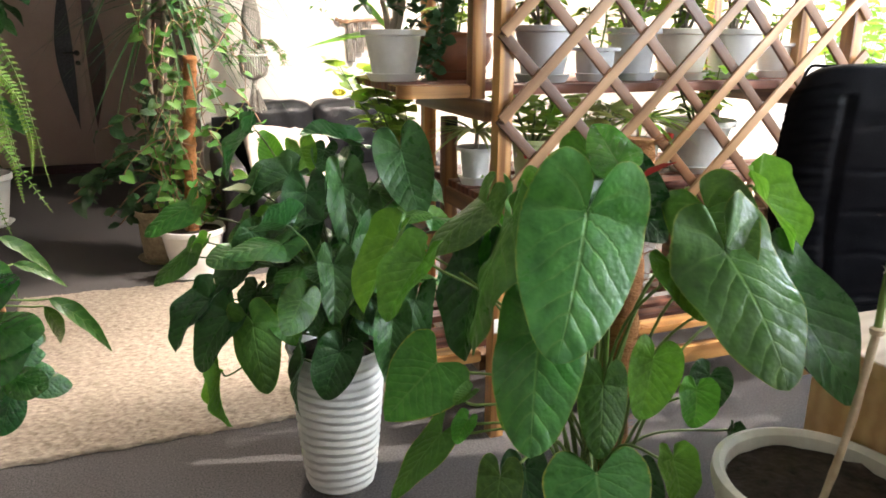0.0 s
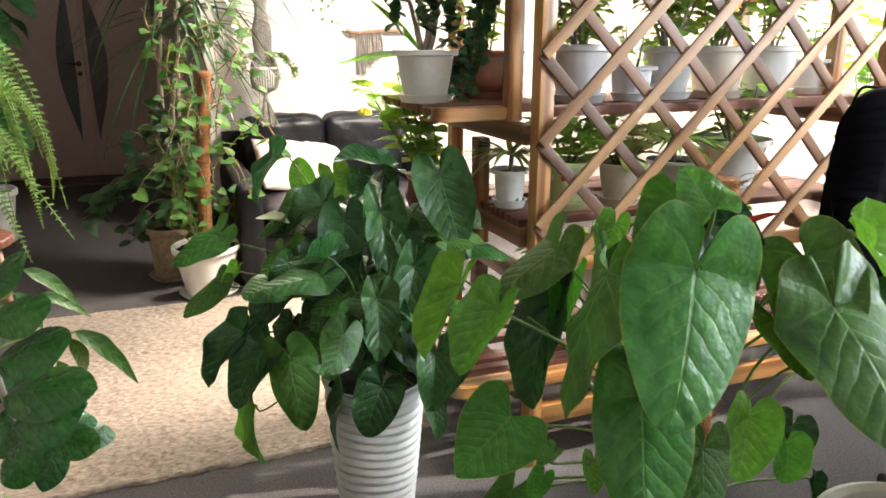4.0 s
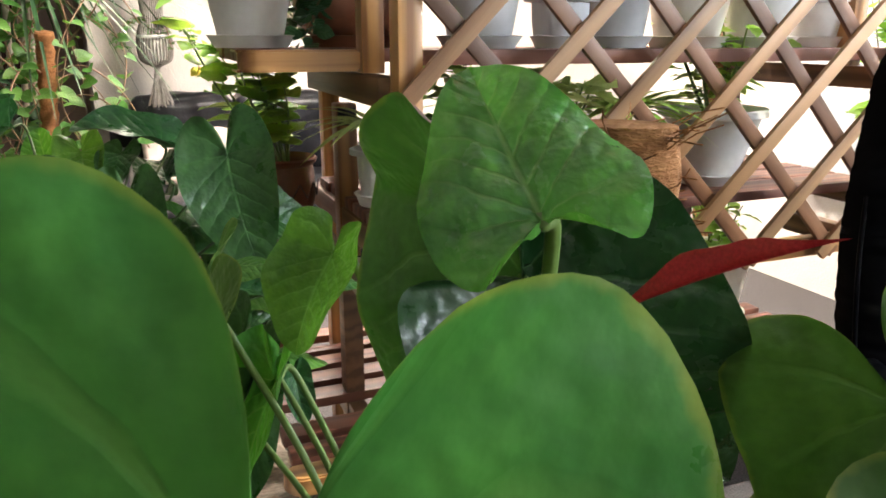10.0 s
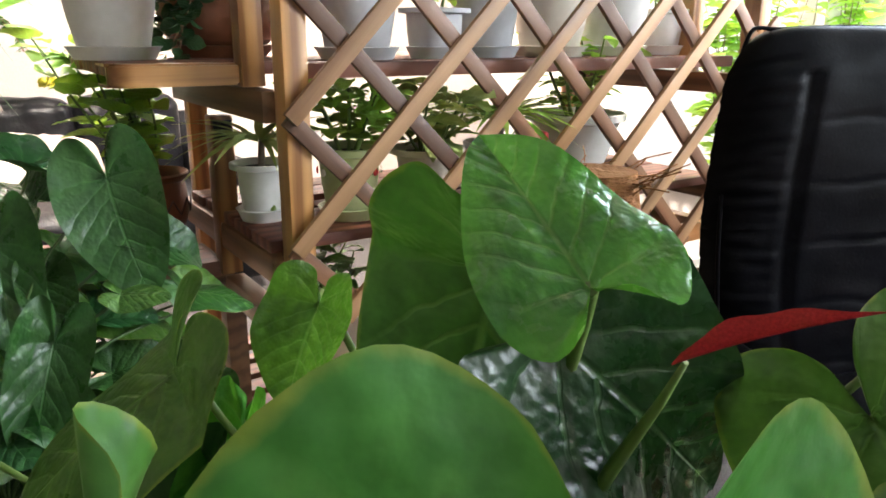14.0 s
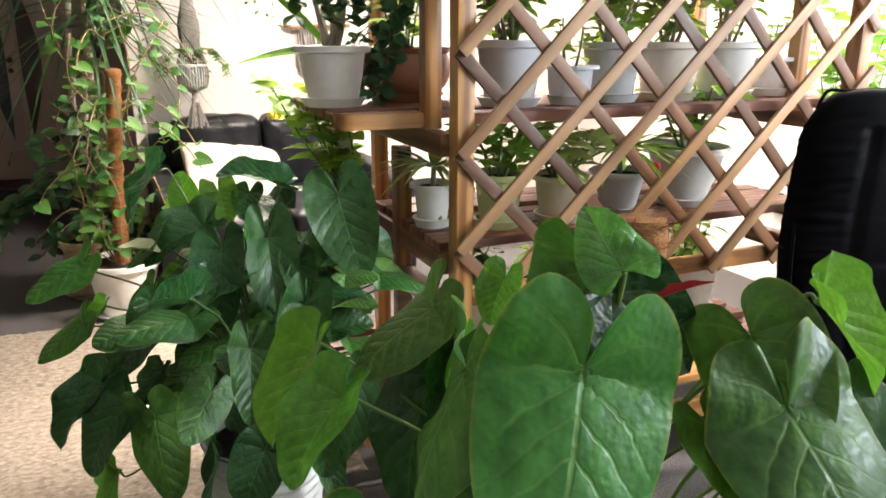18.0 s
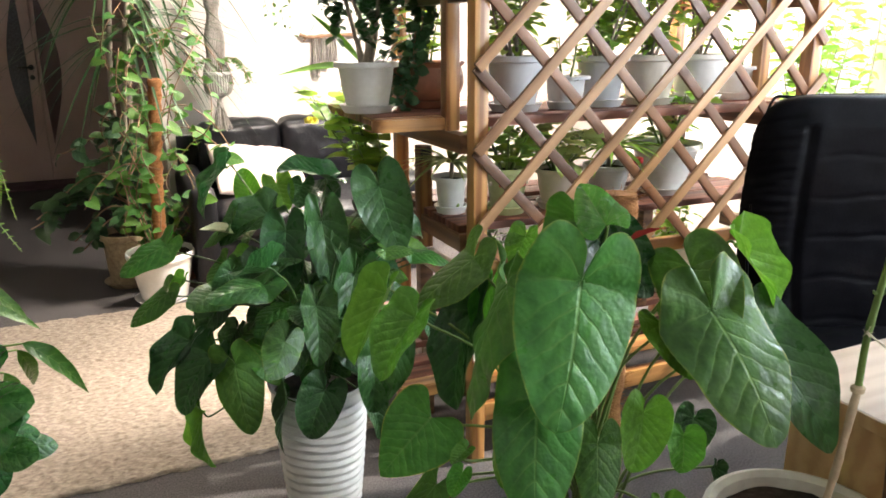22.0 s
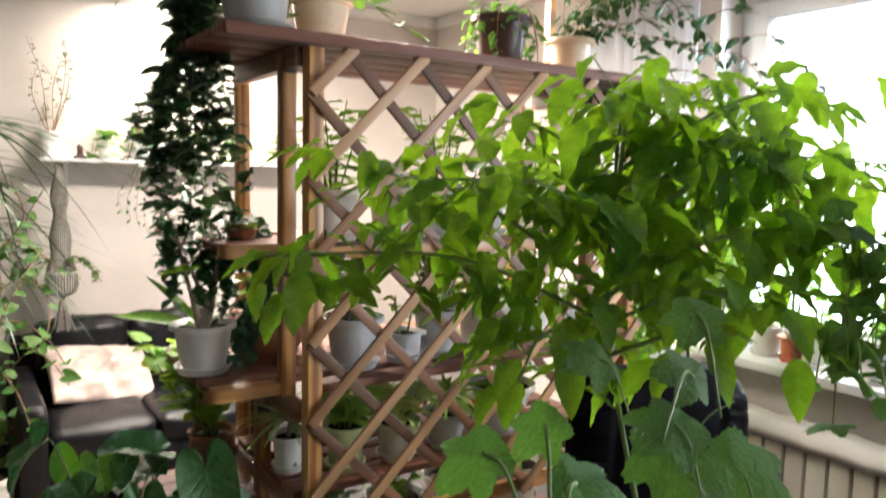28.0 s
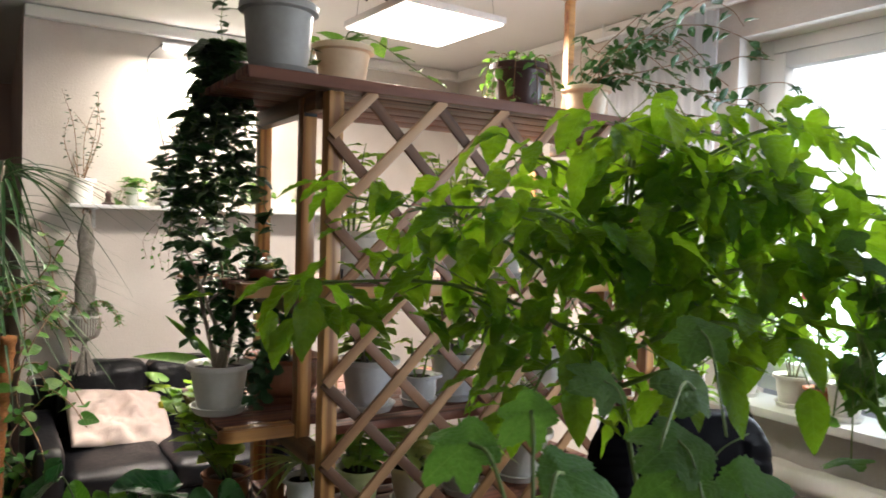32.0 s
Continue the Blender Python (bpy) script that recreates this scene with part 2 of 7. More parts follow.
def leaf_material(name, dark, light, vein=(0.16, 0.3, 0.08), veins=9.0, gloss=0.35, shine=0.28, edge=None, islands=False, vein_amount=0.55, glow=None, spec=0.42):
    """Leaf with a pale midrib, side veins, glossy upper skin and light that shines through."""
    n = Nodes(name)
    uv = n.add("UVMap")
    sep = n.add("SeparateXYZ")
    n.link(uv.outputs[0], sep.inputs[0])
    u = n.math("ABSOLUTE", n.math("SUBTRACT", sep.outputs[0], 0.5))      # 0 at the midrib, 0.5 at the margin
    vv = sep.outputs[1]
    obj = n.coords("Object")
    blot = n.noise(obj, 9, 4)
    warp = n.math("ADD", n.math("ADD", vv, n.math("MULTIPLY", n.math("MULTIPLY", u, u), -0.22)), n.math("MULTIPLY", n.math("SUBTRACT", n.noise(obj, 4, 2), 0.5), 0.13))
    side = n.math("ADD", n.math("MULTIPLY", n.math("COSINE", n.math("MULTIPLY", warp, veins * 2 * math.pi)), 0.5), 0.5)
    s2 = n.math("MULTIPLY", n.ramp(side, (0.93, 0.0), (0.99, 1.0)), n.ramp(u, (0.1, 1.0), (0.46, 0.15)))
    mid = n.ramp(u, (0.0, 1.0), (0.007, 0.85), (0.017, 0.0))
    veiny = n.math("MAXIMUM", mid, n.math("MULTIPLY", s2, 0.7))
    rnd = n.random(islands)
    c = n.mix(n.ramp(blot, (0.35, 0.0), (0.7, 1.0)), dark, light)
    hs = n.add("HueSaturation")
    n.link(n.math("ADD", n.math("MULTIPLY", rnd, 0.045), 0.48), hs.inputs["Hue"])
    n.link(n.math("ADD", n.math("MULTIPLY", n.math("FRACT", n.math("MULTIPLY", rnd, 7.31)), 0.5), 0.78), hs.inputs["Value"])
    n.link(c, hs.inputs["Color"])
    c = n.mix(n.math("MULTIPLY", veiny, vein_amount), hs.outputs[0], vein)
    if edge:
        rim = n.ramp(n.math("ADD", u, n.math("MULTIPLY", n.math("SUBTRACT", n.noise(obj, 14, 3), 0.5), 0.06)), (0.48, 0.0), (0.505, 1.0))
        c = n.mix(n.math("MULTIPLY", rim, 0.8), c, edge)
    n.set(Base_Color=c, Specular_IOR_Level=spec)
    n.set(Roughness=n.ramp(n.noise(obj, 7, 5), (0.3, gloss), (0.7, gloss + 0.22)))
    n.bump(n.math("ADD", n.math("MULTIPLY", veiny, -0.35), n.math("ADD", n.math("MULTIPLY", n.math("POWER", side, 2.0), -0.27), n.math("ADD", n.math("ADD", n.math("MULTIPLY", n.noise(obj, 45, 2), 0.08), n.math("MULTIPLY", n.noise(obj, 20, 2), 0.12)), n.math("MULTIPLY", n.noise(obj, 8, 2), 1.5)))), 0.5, 0.005)
    tr = n.add("BsdfTranslucent")
    if glow:
        n.link(n.mix(0.6, c, glow), tr.inputs[0])
    else:
        n.link(n.mix(0.35, c, (light[0] * 3, light[1] * 2.6, light[2] * 1.2)), tr.inputs[0])
    ms = n.add("MixShader")
    ms.inputs[0].default_value = shine
    n.link(n.bsdf.outputs[0], ms.inputs[1])
    n.link(tr.outputs[0], ms.inputs[2])
    n.link(ms.outputs[0], n.out.inputs[0])
    return n.mat


# ---- leaf shapes: base at the origin, tip along +y, upper side +z; (u, v) runs across and along ----
def leaf_grid(margin, rows=12, cols=5, cup=0.12, droop=0.25, wave=0.03, waves=5, seed=0, ridge=0.012, veins=9, fan=0.0, fold=0.0, lift=0.22):
    """margin(s) gives the outline (x, y) of one half from the base, s = 0, to the tip, s = 1; rows below fan spread from the base."""
    rng = random.Random(seed)
    ph, lean = rng.uniform(0, 6.28), rng.uniform(-0.06, 0.06)
    verts, uvs, faces = [], [], []
    nc = 2 * cols + 1
    for i in range(rows + 1):
        s = i / rows
        mx, my = margin(s)
        foot = max(0.0, s - fan) / (1 - fan)
        for j in range(-cols, cols + 1):
            c = j / cols
            k = abs(c)
            e = k ** 0.92
            x, y = math.copysign(mx * e, c) if j else 0.0, foot * (1 - e) + my * e
            ang = math.atan2(abs(x), y) if abs(x) + abs(y) > 1e-6 else 0.0
            v = y - 0.8 * abs(x) if ang < 0.896 else -0.22 * (ang - 0.896) - 0.02 * k
            z = cup * (mx * k) ** 1.5 * 2 + fold * abs(x) + droop * (max(y, 0) * (1 - y) if fan else -max(y, 0) ** 2) + wave * k * k * math.sin(waves * 6.28 * s + ph + (1.3 if c > 0 else 0)) * min(1, 3 * (1 - s))
            z += (lift if fan else -0.05) * abs(min(y, 0)) - (0.5 * min(y, 0) ** 2 if fan else 0)
            z -= ridge * (0.5 + 0.5 * math.cos(2 * math.pi * veins * v)) ** 2 * math.sin(math.pi * min(1, k * 1.1)) ** 0.6 * min(1.0, 3.5 * math.hypot(x, y)) if ridge and k < 0.9 else 0
            verts.append((x + lean * y * y, y, z))
            uvs.append((0.5 + c / 2, v))
    for i in range(rows):
        for j in range(nc - 1):
            a = i * nc + j
            faces.append((a, a + 1, a + nc + 1, a + nc))
    return verts, faces, uvs


def spline_margin(*ctrl):
    pts = bend([(x, y, 0) for x, y in ctrl], 10)
    return lambda s: (max(0.0, pts[min(int(s * (len(pts) - 1) + 0.5), len(pts) - 1)].x), pts[min(int(s * (len(pts) - 1) + 0.5), len(pts) - 1)].y)


HEART = spline_margin((0, 0), (0.018, -0.1), (0.045, -0.22), (0.12, -0.325), (0.25, -0.36), (0.375, -0.25), (0.44, -0.02), (0.43, 0.29), (0.37, 0.55), (0.245, 0.8), (0.12, 0.945), (0, 1))
LONGHEART = spline_margin((0, 0), (0.05, -0.12), (0.12, -0.25), (0.22, -0.27), (0.29, -0.13), (0.315, 0.08), (0.305, 0.32), (0.25, 0.56), (0.16, 0.78), (0.07, 0.94), (0, 1))
YOUNG = spline_margin((0, 0), (0.09, -0.1), (0.2, -0.22), (0.33, -0.22), (0.45, -0.05), (0.47, 0.16), (0.4, 0.42), (0.27, 0.67), (0.11, 0.89), (0, 1))


def ovate(width, peak=0.4, tooth=0.0, teeth=9):
    def f(s):
        base = (s / peak) ** 0.75 if s < peak else 1.0
        w = width * (math.sin(min(base, 1) * math.pi / 2) if s < peak else math.cos((s - peak) / (1 - peak) * math.pi / 2) ** 0.85)
        return max(w * (1 + tooth * ((s * teeth) % 1.0 - 0.5)), 0.0), s
    return f


def palmate(lobes, rings=4, per=9, cup=0.1, droop=0.2, seed=0, tooth=0.06, core=0.16):
    """Maple-like leaf. lobes: (angle from the tip, length, half width) of each lobe."""
    rng = random.Random(seed)
    verts, uvs, faces = [(0, 0, 0)], [(0.5, 0.0)], []
    n = 72
    for k in range(n):
        th = -math.pi + 2 * math.pi * k / n
        r = core
        for a, l, w in lobes:
            d = abs(th - radians(a)) / radians(w)
            if d < 1:
                r = max(r, core + (l - core) * (1 - d ** 1.1))
        r *= 1 + tooth * math.sin(k * 2.9 + seed)
        near = min(abs(th - radians(a)) / radians(w) for a, l, w in lobes)
        for i in range(1, rings + 1):
            q = i / rings * r
            x, y = q * math.sin(th), q * math.cos(th)
            z = cup * 0.35 * math.sin(3 * th + seed) * q - droop * q * q + 0.05 * near * q
            verts.append((x, y, z))
            uvs.append((0.5 + 0.5 * min(near, 1) * (0.3 + 0.7 * i / rings), i / rings))
    for k in range(n):
        j = (k + 1) % n
        a, b = 1 + k * rings, 1 + j * rings
        faces.append((0, b, a))
        for i in range(rings - 1):
            faces.append((a + i, b + i, b + i + 1, a + i + 1))
    return verts, faces, uvs


def leaf_mesh(name, grid, material):
    verts, faces, uvs = grid
    me = bpy.data.meshes.new(name)
    me.from_pydata(verts, [], faces)
    lay = me.uv_layers.new(name="UVMap")
    idx = np.zeros(len(me.loops), dtype=np.int32)
    me.loops.foreach_get("vertex_index", idx)
    lay.data.foreach_set("uv", np.array(uvs, dtype=np.float32)[idx].ravel())
    me.polygons.foreach_set("use_smooth", np.ones(len(me.polygons), dtype=bool))
    me.materials.append(material)
    return me


def foliage(name, grids, mats, material, parent, label=""):
    """Many small leaves as one mesh: grids is a list of leaf shapes, mats their poses."""
    vs, fs, us, off = [], [], [], 0
    prep = [(np.array(v, dtype=np.float64), f, np.array(u, dtype=np.float32)) for v, f, u in grids]
    for i, m in enumerate(mats):
        v, f, u = prep[i % len(prep)]
        a = np.array(m)
        vs.append(v @ a[:3, :3].T + a[:3, 3])
        fs += [tuple(k + off for k in q) for q in f]
        us.append(u)
        off += len(v)
    me = leaf_mesh(name, (np.concatenate(vs).tolist(), fs, np.concatenate(us)), material)
    ob = part(name, me, None, parent, label)
    ob["kind"] = "stuff"
    return ob


def aim(base, tip, facing, size=None, width=1.0):
    """The pose of a leaf from its base to its tip, its upper side towards facing; length 1 is scaled to the distance."""
    base, tip = Vector(base), Vector(tip)
    y = tip - base
    l = size or y.length
    y.normalize()
    z = Vector(facing) - Vector(facing).dot(y) * y
    z = z.normalized() if z.length > 1e-4 else Vector((0, 0, 1))
    x = y.cross(z)
    m = Matrix((x, y, z)).transposed().to_4x4()
    return Matrix.Translation(base) @ m @ Matrix.Diagonal((l * width, l, l, 1))


# ---- surfaces ----
M = {}
M["wall"] = surface("white_wall_plaster", (0.54, 0.485, 0.445), (0.66, 0.61, 0.57), 2.2, 0.75, bump=0.5, grain=90)
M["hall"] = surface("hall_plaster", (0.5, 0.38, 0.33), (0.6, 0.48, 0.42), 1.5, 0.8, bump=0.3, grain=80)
M["ceil"] = surface("ceiling_paint", (0.74, 0.72, 0.7), (0.8, 0.79, 0.77), 1.2, 0.7, bump=0.1)
M["white"] = surface("white_gloss_paint", (0.72, 0.73, 0.74), (0.8, 0.81, 0.82), 3, 0.28, bump=0.05)
M["pvc"] = surface("white_pvc", (0.76, 0.78, 0.8), (0.82, 0.83, 0.84), 3, 0.3, bump=0.03)
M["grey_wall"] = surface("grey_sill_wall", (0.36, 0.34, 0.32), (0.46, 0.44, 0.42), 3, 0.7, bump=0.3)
M["carpet"] = surface("dark_grey_carpet", (0.03, 0.027, 0.027), (0.145, 0.132, 0.13), 170.0, 0.95, grain=260, bump=0.9, spec=0.1)
# unseen west wall, darkened so that it bounces less light into the room
M["rear"] = surface("bounce_cut_beige", (0.2, 0.17, 0.14), (0.28, 0.24, 0.2), 1.5, 0.8, bump=0.3, grain=80)
M["rug"] = surface("cream_wool_rug", (0.17, 0.135, 0.105), (0.4, 0.335, 0.275), 75.0, 0.95, grain=120, bump=1.0, spec=0.05, stretch=(0.45, 1.0, 1.0))
M["pine"] = wood("varnished_pine", (0.23, 0.092, 0.025), (0.55, 0.285, 0.095), 0.3, 2, 0.4)
M["pine_a"] = wood("varnished_pine_board", (0.23, 0.092, 0.025), (0.55, 0.285, 0.095), 0.3, 0, 0.4)
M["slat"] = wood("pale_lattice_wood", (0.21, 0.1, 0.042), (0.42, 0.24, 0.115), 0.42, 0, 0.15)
M["redwood"] = wood("red_stained_board", (0.09, 0.027, 0.016), (0.21, 0.075, 0.042), 0.5, 0, 0.06)
M["darkwood"] = wood("dark_beam", (0.1, 0.045, 0.018), (0.22, 0.11, 0.05), 0.4, 1, 0.2)
M["metal"] = surface("grey_steel", (0.2, 0.2, 0.21), (0.32, 0.32, 0.33), 20, 0.35, metal=1.0)
M["steel_dark"] = surface("black_metal", (0.02, 0.02, 0.02), (0.05, 0.05, 0.05), 20, 0.4, metal=0.6)
M["leather"] = surface("black_leather", (0.002, 0.002, 0.003), (0.006, 0.006, 0.008), 12, 0.28, rough2=0.42, grain=180, bump=0.1, spec=0.05)
M["plastic_black"] = surface("black_plastic", (0.01, 0.01, 0.01), (0.025, 0.025, 0.025), 20, 0.35)
M["pot_white"] = surface("white_plastic_pot", (0.62, 0.6, 0.56), (0.78, 0.77, 0.74), 7, 0.35, bump=0.05, vary=0.12)
M["pot_cream"] = surface("cream_plastic_pot", (0.58, 0.52, 0.43), (0.72, 0.67, 0.58), 7, 0.4, bump=0.05, vary=0.12)
M["pot_grey"] = surface("pale_grey_pot", (0.45, 0.45, 0.46), (0.58, 0.58, 0.59), 7, 0.45, bump=0.05, vary=0.1)
M["pot_slate"] = surface("mid_grey_pot", (0.27, 0.26, 0.245), (0.36, 0.35, 0.33), 7, 0.45, bump=0.06)
M["pot_warm"] = surface("warm_cream_pot", (0.6, 0.46, 0.3), (0.76, 0.62, 0.44), 7, 0.4, bump=0.05)
M["sofa_leather"] = surface("worn_black_leather", (0.003, 0.003, 0.004), (0.01, 0.01, 0.013), 14, 0.3, rough2=0.5, grain=60, bump=0.5, spec=0.3)
M["slat_dark"] = wood("darker_lattice_wood", (0.1, 0.042, 0.018), (0.22, 0.1, 0.045), 0.42, 0, 0.1)
M["pot_dusty"] = surface("dusty_pot", (0.5, 0.46, 0.38), (0.7, 0.67, 0.58), 14, 0.55, bump=0.15)
M["terracotta"] = surface("terracotta", (0.36, 0.1, 0.04), (0.5, 0.16, 0.07), 9, 0.45, bump=0.2)
M["brownpot"] = surface("brown_clay_pot", (0.13, 0.045, 0.022), (0.26, 0.1, 0.05), 9, 0.35, bump=0.25)
M["darkpot"] = surface("dark_brown_pot", (0.035, 0.012, 0.012), (0.07, 0.025, 0.022), 9, 0.3)
M["green_pot"] = surface("pale_green_pot", (0.4, 0.46, 0.2), (0.56, 0.6, 0.32), 9, 0.3)
M["soil"] = surface("potting_soil", (0.012, 0.009, 0.007), (0.06, 0.045, 0.035), 40, 0.95, grain=140, bump=1.0, spec=0.1)
M["coir"] = surface("coir_fibre", (0.17, 0.066, 0.024), (0.4, 0.19, 0.08), 30, 0.9, grain=160, bump=1.0, spec=0.1, stretch=(1, 1, 3))
M["bark"] = surface("grey_bark", (0.2, 0.17, 0.13), (0.36, 0.31, 0.24), 25, 0.85, grain=120, bump=0.6)
M["woody"] = surface("pale_woody_stem", (0.34, 0.25, 0.15), (0.52, 0.41, 0.27), 30, 0.7, grain=120, bump=0.3)
M["vine"] = surface("brown_vine", (0.16, 0.08, 0.04), (0.32, 0.2, 0.12), 25, 0.75, grain=120, bump=0.4)
M["green_stem"] = surface("green_stem", (0.07, 0.13, 0.02), (0.18, 0.27, 0.06), 14, 0.45, grain=90, bump=0.2)
# copy of green_stem, darkened to carry the shade between crowded leaves
M["shade_stem"] = surface("shade_green_stem", (0.025, 0.06, 0.012), (0.07, 0.13, 0.03), 14, 0.45, grain=90, bump=0.2)
M["cord"] = surface("grey_cotton_cord", (0.2, 0.18, 0.16), (0.36, 0.33, 0.3), 40, 0.9, grain=200, bump=0.9, spec=0.1)
M["linen"] = surface("white_linen", (0.74, 0.7, 0.66), (0.84, 0.81, 0.77), 5, 0.9, grain=220, bump=0.3, spec=0.1)
M["pink_linen"] = surface("pale_pink_linen", (0.6, 0.47, 0.42), (0.72, 0.6, 0.55), 5, 0.9, grain=220, bump=0.3, spec=0.1)
# beech desk top, lightened to hold the window glare in its colour
M["laminate"] = wood("glare_pale_beech", (0.6, 0.45, 0.34), (0.72, 0.57, 0.45), 0.28, 0, 0.3)
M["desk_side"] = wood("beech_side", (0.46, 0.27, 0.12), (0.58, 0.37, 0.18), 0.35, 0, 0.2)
M["radiator"] = surface("cream_enamel", (0.5, 0.47, 0.4), (0.62, 0.59, 0.52), 5, 0.35, bump=0.05)
M["door"] = surface("beige_door", (0.46, 0.33, 0.28), (0.55, 0.42, 0.36), 2.5, 0.4, bump=0.08)
M["door_frame"] = surface("brown_door_frame", (0.2, 0.13, 0.1), (0.28, 0.19, 0.15), 4, 0.4, bump=0.1)
M["insert"] = surface("dark_red_glass", (0.045, 0.012, 0.009), (0.075, 0.022, 0.016), 9, 0.15)
M["cactus"] = surface("cactus_skin", (0.015, 0.04, 0.012), (0.04, 0.085, 0.028), 25, 0.55, bump=0.4)
M["spine"] = surface("straw", (0.5, 0.42, 0.3), (0.66, 0.58, 0.44), 30, 0.8)
M["pebble"] = surface("pale_pebbles", (0.35, 0.31, 0.26), (0.6, 0.55, 0.48), 60, 0.8, grain=90)


def glass(name, tint=(1, 1, 1), rough=0.0):
    n = Nodes(name)
    n.set(Base_Color=tint, Roughness=rough, Transmission_Weight=1.0, IOR=1.45)
    return n.mat


def glowing(name, color, strength):
    n = Nodes(name)
    n.set(Base_Color=(0.8, 0.8, 0.8), Emission_Color=color, Emission_Strength=strength)
    return n.mat


M["glass"] = glass("window_glass")
M["dimple"] = surface("dark_textured_glass", (0.02, 0.021, 0.026), (0.09, 0.095, 0.11), 60, 0.1, grain=70, bump=1.0)
M["panel"] = glowing("lit_panel", (1.0, 0.93, 0.84), 9.0)

n = Nodes("sheer_curtain")
wv = n.noise(n.coords("Object", (1, 1, 0.02)), 40, 2)
n.set(Base_Color=n.ramp(wv, (0.3, (0.62, 0.64, 0.68)), (0.7, (0.8, 0.81, 0.84))), Roughness=0.9)
tr = n.add("BsdfTranslucent")
tr.inputs[0].default_value = (0.8, 0.82, 0.86, 1)
ms = n.add("MixShader")
ms.inputs[0].default_value = 0.72
n.link(n.bsdf.outputs[0], ms.inputs[1])
n.link(tr.outputs[0], ms.inputs[2])
n.link(ms.outputs[0], n.out.inputs[0])
M["sheer"] = n.mat


# ---- the room ----
def structure(name, bm, mat, label, category):
    return tagged(part(name, bm, mat, None, m=ROOM.copy()), label, category, kind="structure")


structure("floor", box(LEFT_A - 0.2, WIN_A + 0.3, BACK_B - 0.2, HALL_B + 0.2, -0.2, 0.0), M["carpet"], "dark grey flecked carpet floor", "floor")
structure("ceiling", box(LEFT_A - 0.2, WIN_A + 0.3, BACK_B - 0.2, HALL_B + 0.2, CEIL, CEIL + 0.2), M["ceil"], "white painted ceiling of the room", "ceiling")

# window wall with two openings
W1, W2, SILL, HEAD = (-0.8, 0.44), (-3.5, -1.75), 0.9, 2.66
bm = bmesh.new()
for b0, b1, z0, z1 in ((BACK_B - 0.2, HALL_B + 0.2, HEAD, CEIL), (BACK_B - 0.2, W2[0], 0, HEAD), (W2[1], W1[0], 0, HEAD),
                       (W1[1], HALL_B + 0.2, 0, HEAD)):
    box(WIN_A, WIN_A + 0.3, b0, b1, z0, z1, bm=bm)
structure("wall_window", bm, M["wall"], "pale plastered wall with window openings", "wall")
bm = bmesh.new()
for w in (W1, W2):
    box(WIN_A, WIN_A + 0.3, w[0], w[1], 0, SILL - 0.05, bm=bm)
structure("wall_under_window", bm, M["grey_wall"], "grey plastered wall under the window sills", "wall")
structure("wall_sofa", box(END_A, WIN_A, SOFA_B, SOFA_B + 0.14, 0, CEIL), M["wall"], "white plastered wall behind the black sofa", "wall")
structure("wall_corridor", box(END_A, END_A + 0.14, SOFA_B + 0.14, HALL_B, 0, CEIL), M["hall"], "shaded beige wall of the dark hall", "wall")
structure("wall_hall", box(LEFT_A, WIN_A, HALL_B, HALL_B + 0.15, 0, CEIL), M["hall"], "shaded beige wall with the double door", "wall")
structure("wall_west", box(LEFT_A - 0.15, LEFT_A, BACK_B, HALL_B + 0.15, 0, CEIL), M["rear"], "unseen beige wall, darkened to cut bounced light", "wall")
structure("wall_rear", box(LEFT_A - 0.15, WIN_A, BACK_B - 0.15, BACK_B, 0, CEIL), M["wall"], "plain pale rear wall of the room", "wall")
bm = box(END_A - 0.0, WIN_A, SOFA_B - 0.07, SOFA_B - 0.002, CEIL - 0.075, CEIL - 0.002, 0.02)
box(WIN_A - 0.07, WIN_A - 0.002, BACK_B, SOFA_B - 0.075, CEIL - 0.075, CEIL - 0.002, 0.02, bm=bm)
structure("trim_cornice", bm, M["ceil"], "white moulded cornice under the ceiling", "cornice")
bm = box(END_A, WIN_A - 0.02, SOFA_B - 0.018, SOFA_B - 0.002, 0.001, 0.07, 0.005)
structure("baseboard", bm, M["hall"], "brown baseboard along the sofa wall", "baseboard")
structure("ground", box(WIN_A + 0.3, 600, -400, 400, -6.2, -6.0), surface("outdoor_ground", (0.2, 0.2, 0.19), (0.32, 0.31, 0.3), 0.2, 0.9), "pale paved ground outside the window", "ground")


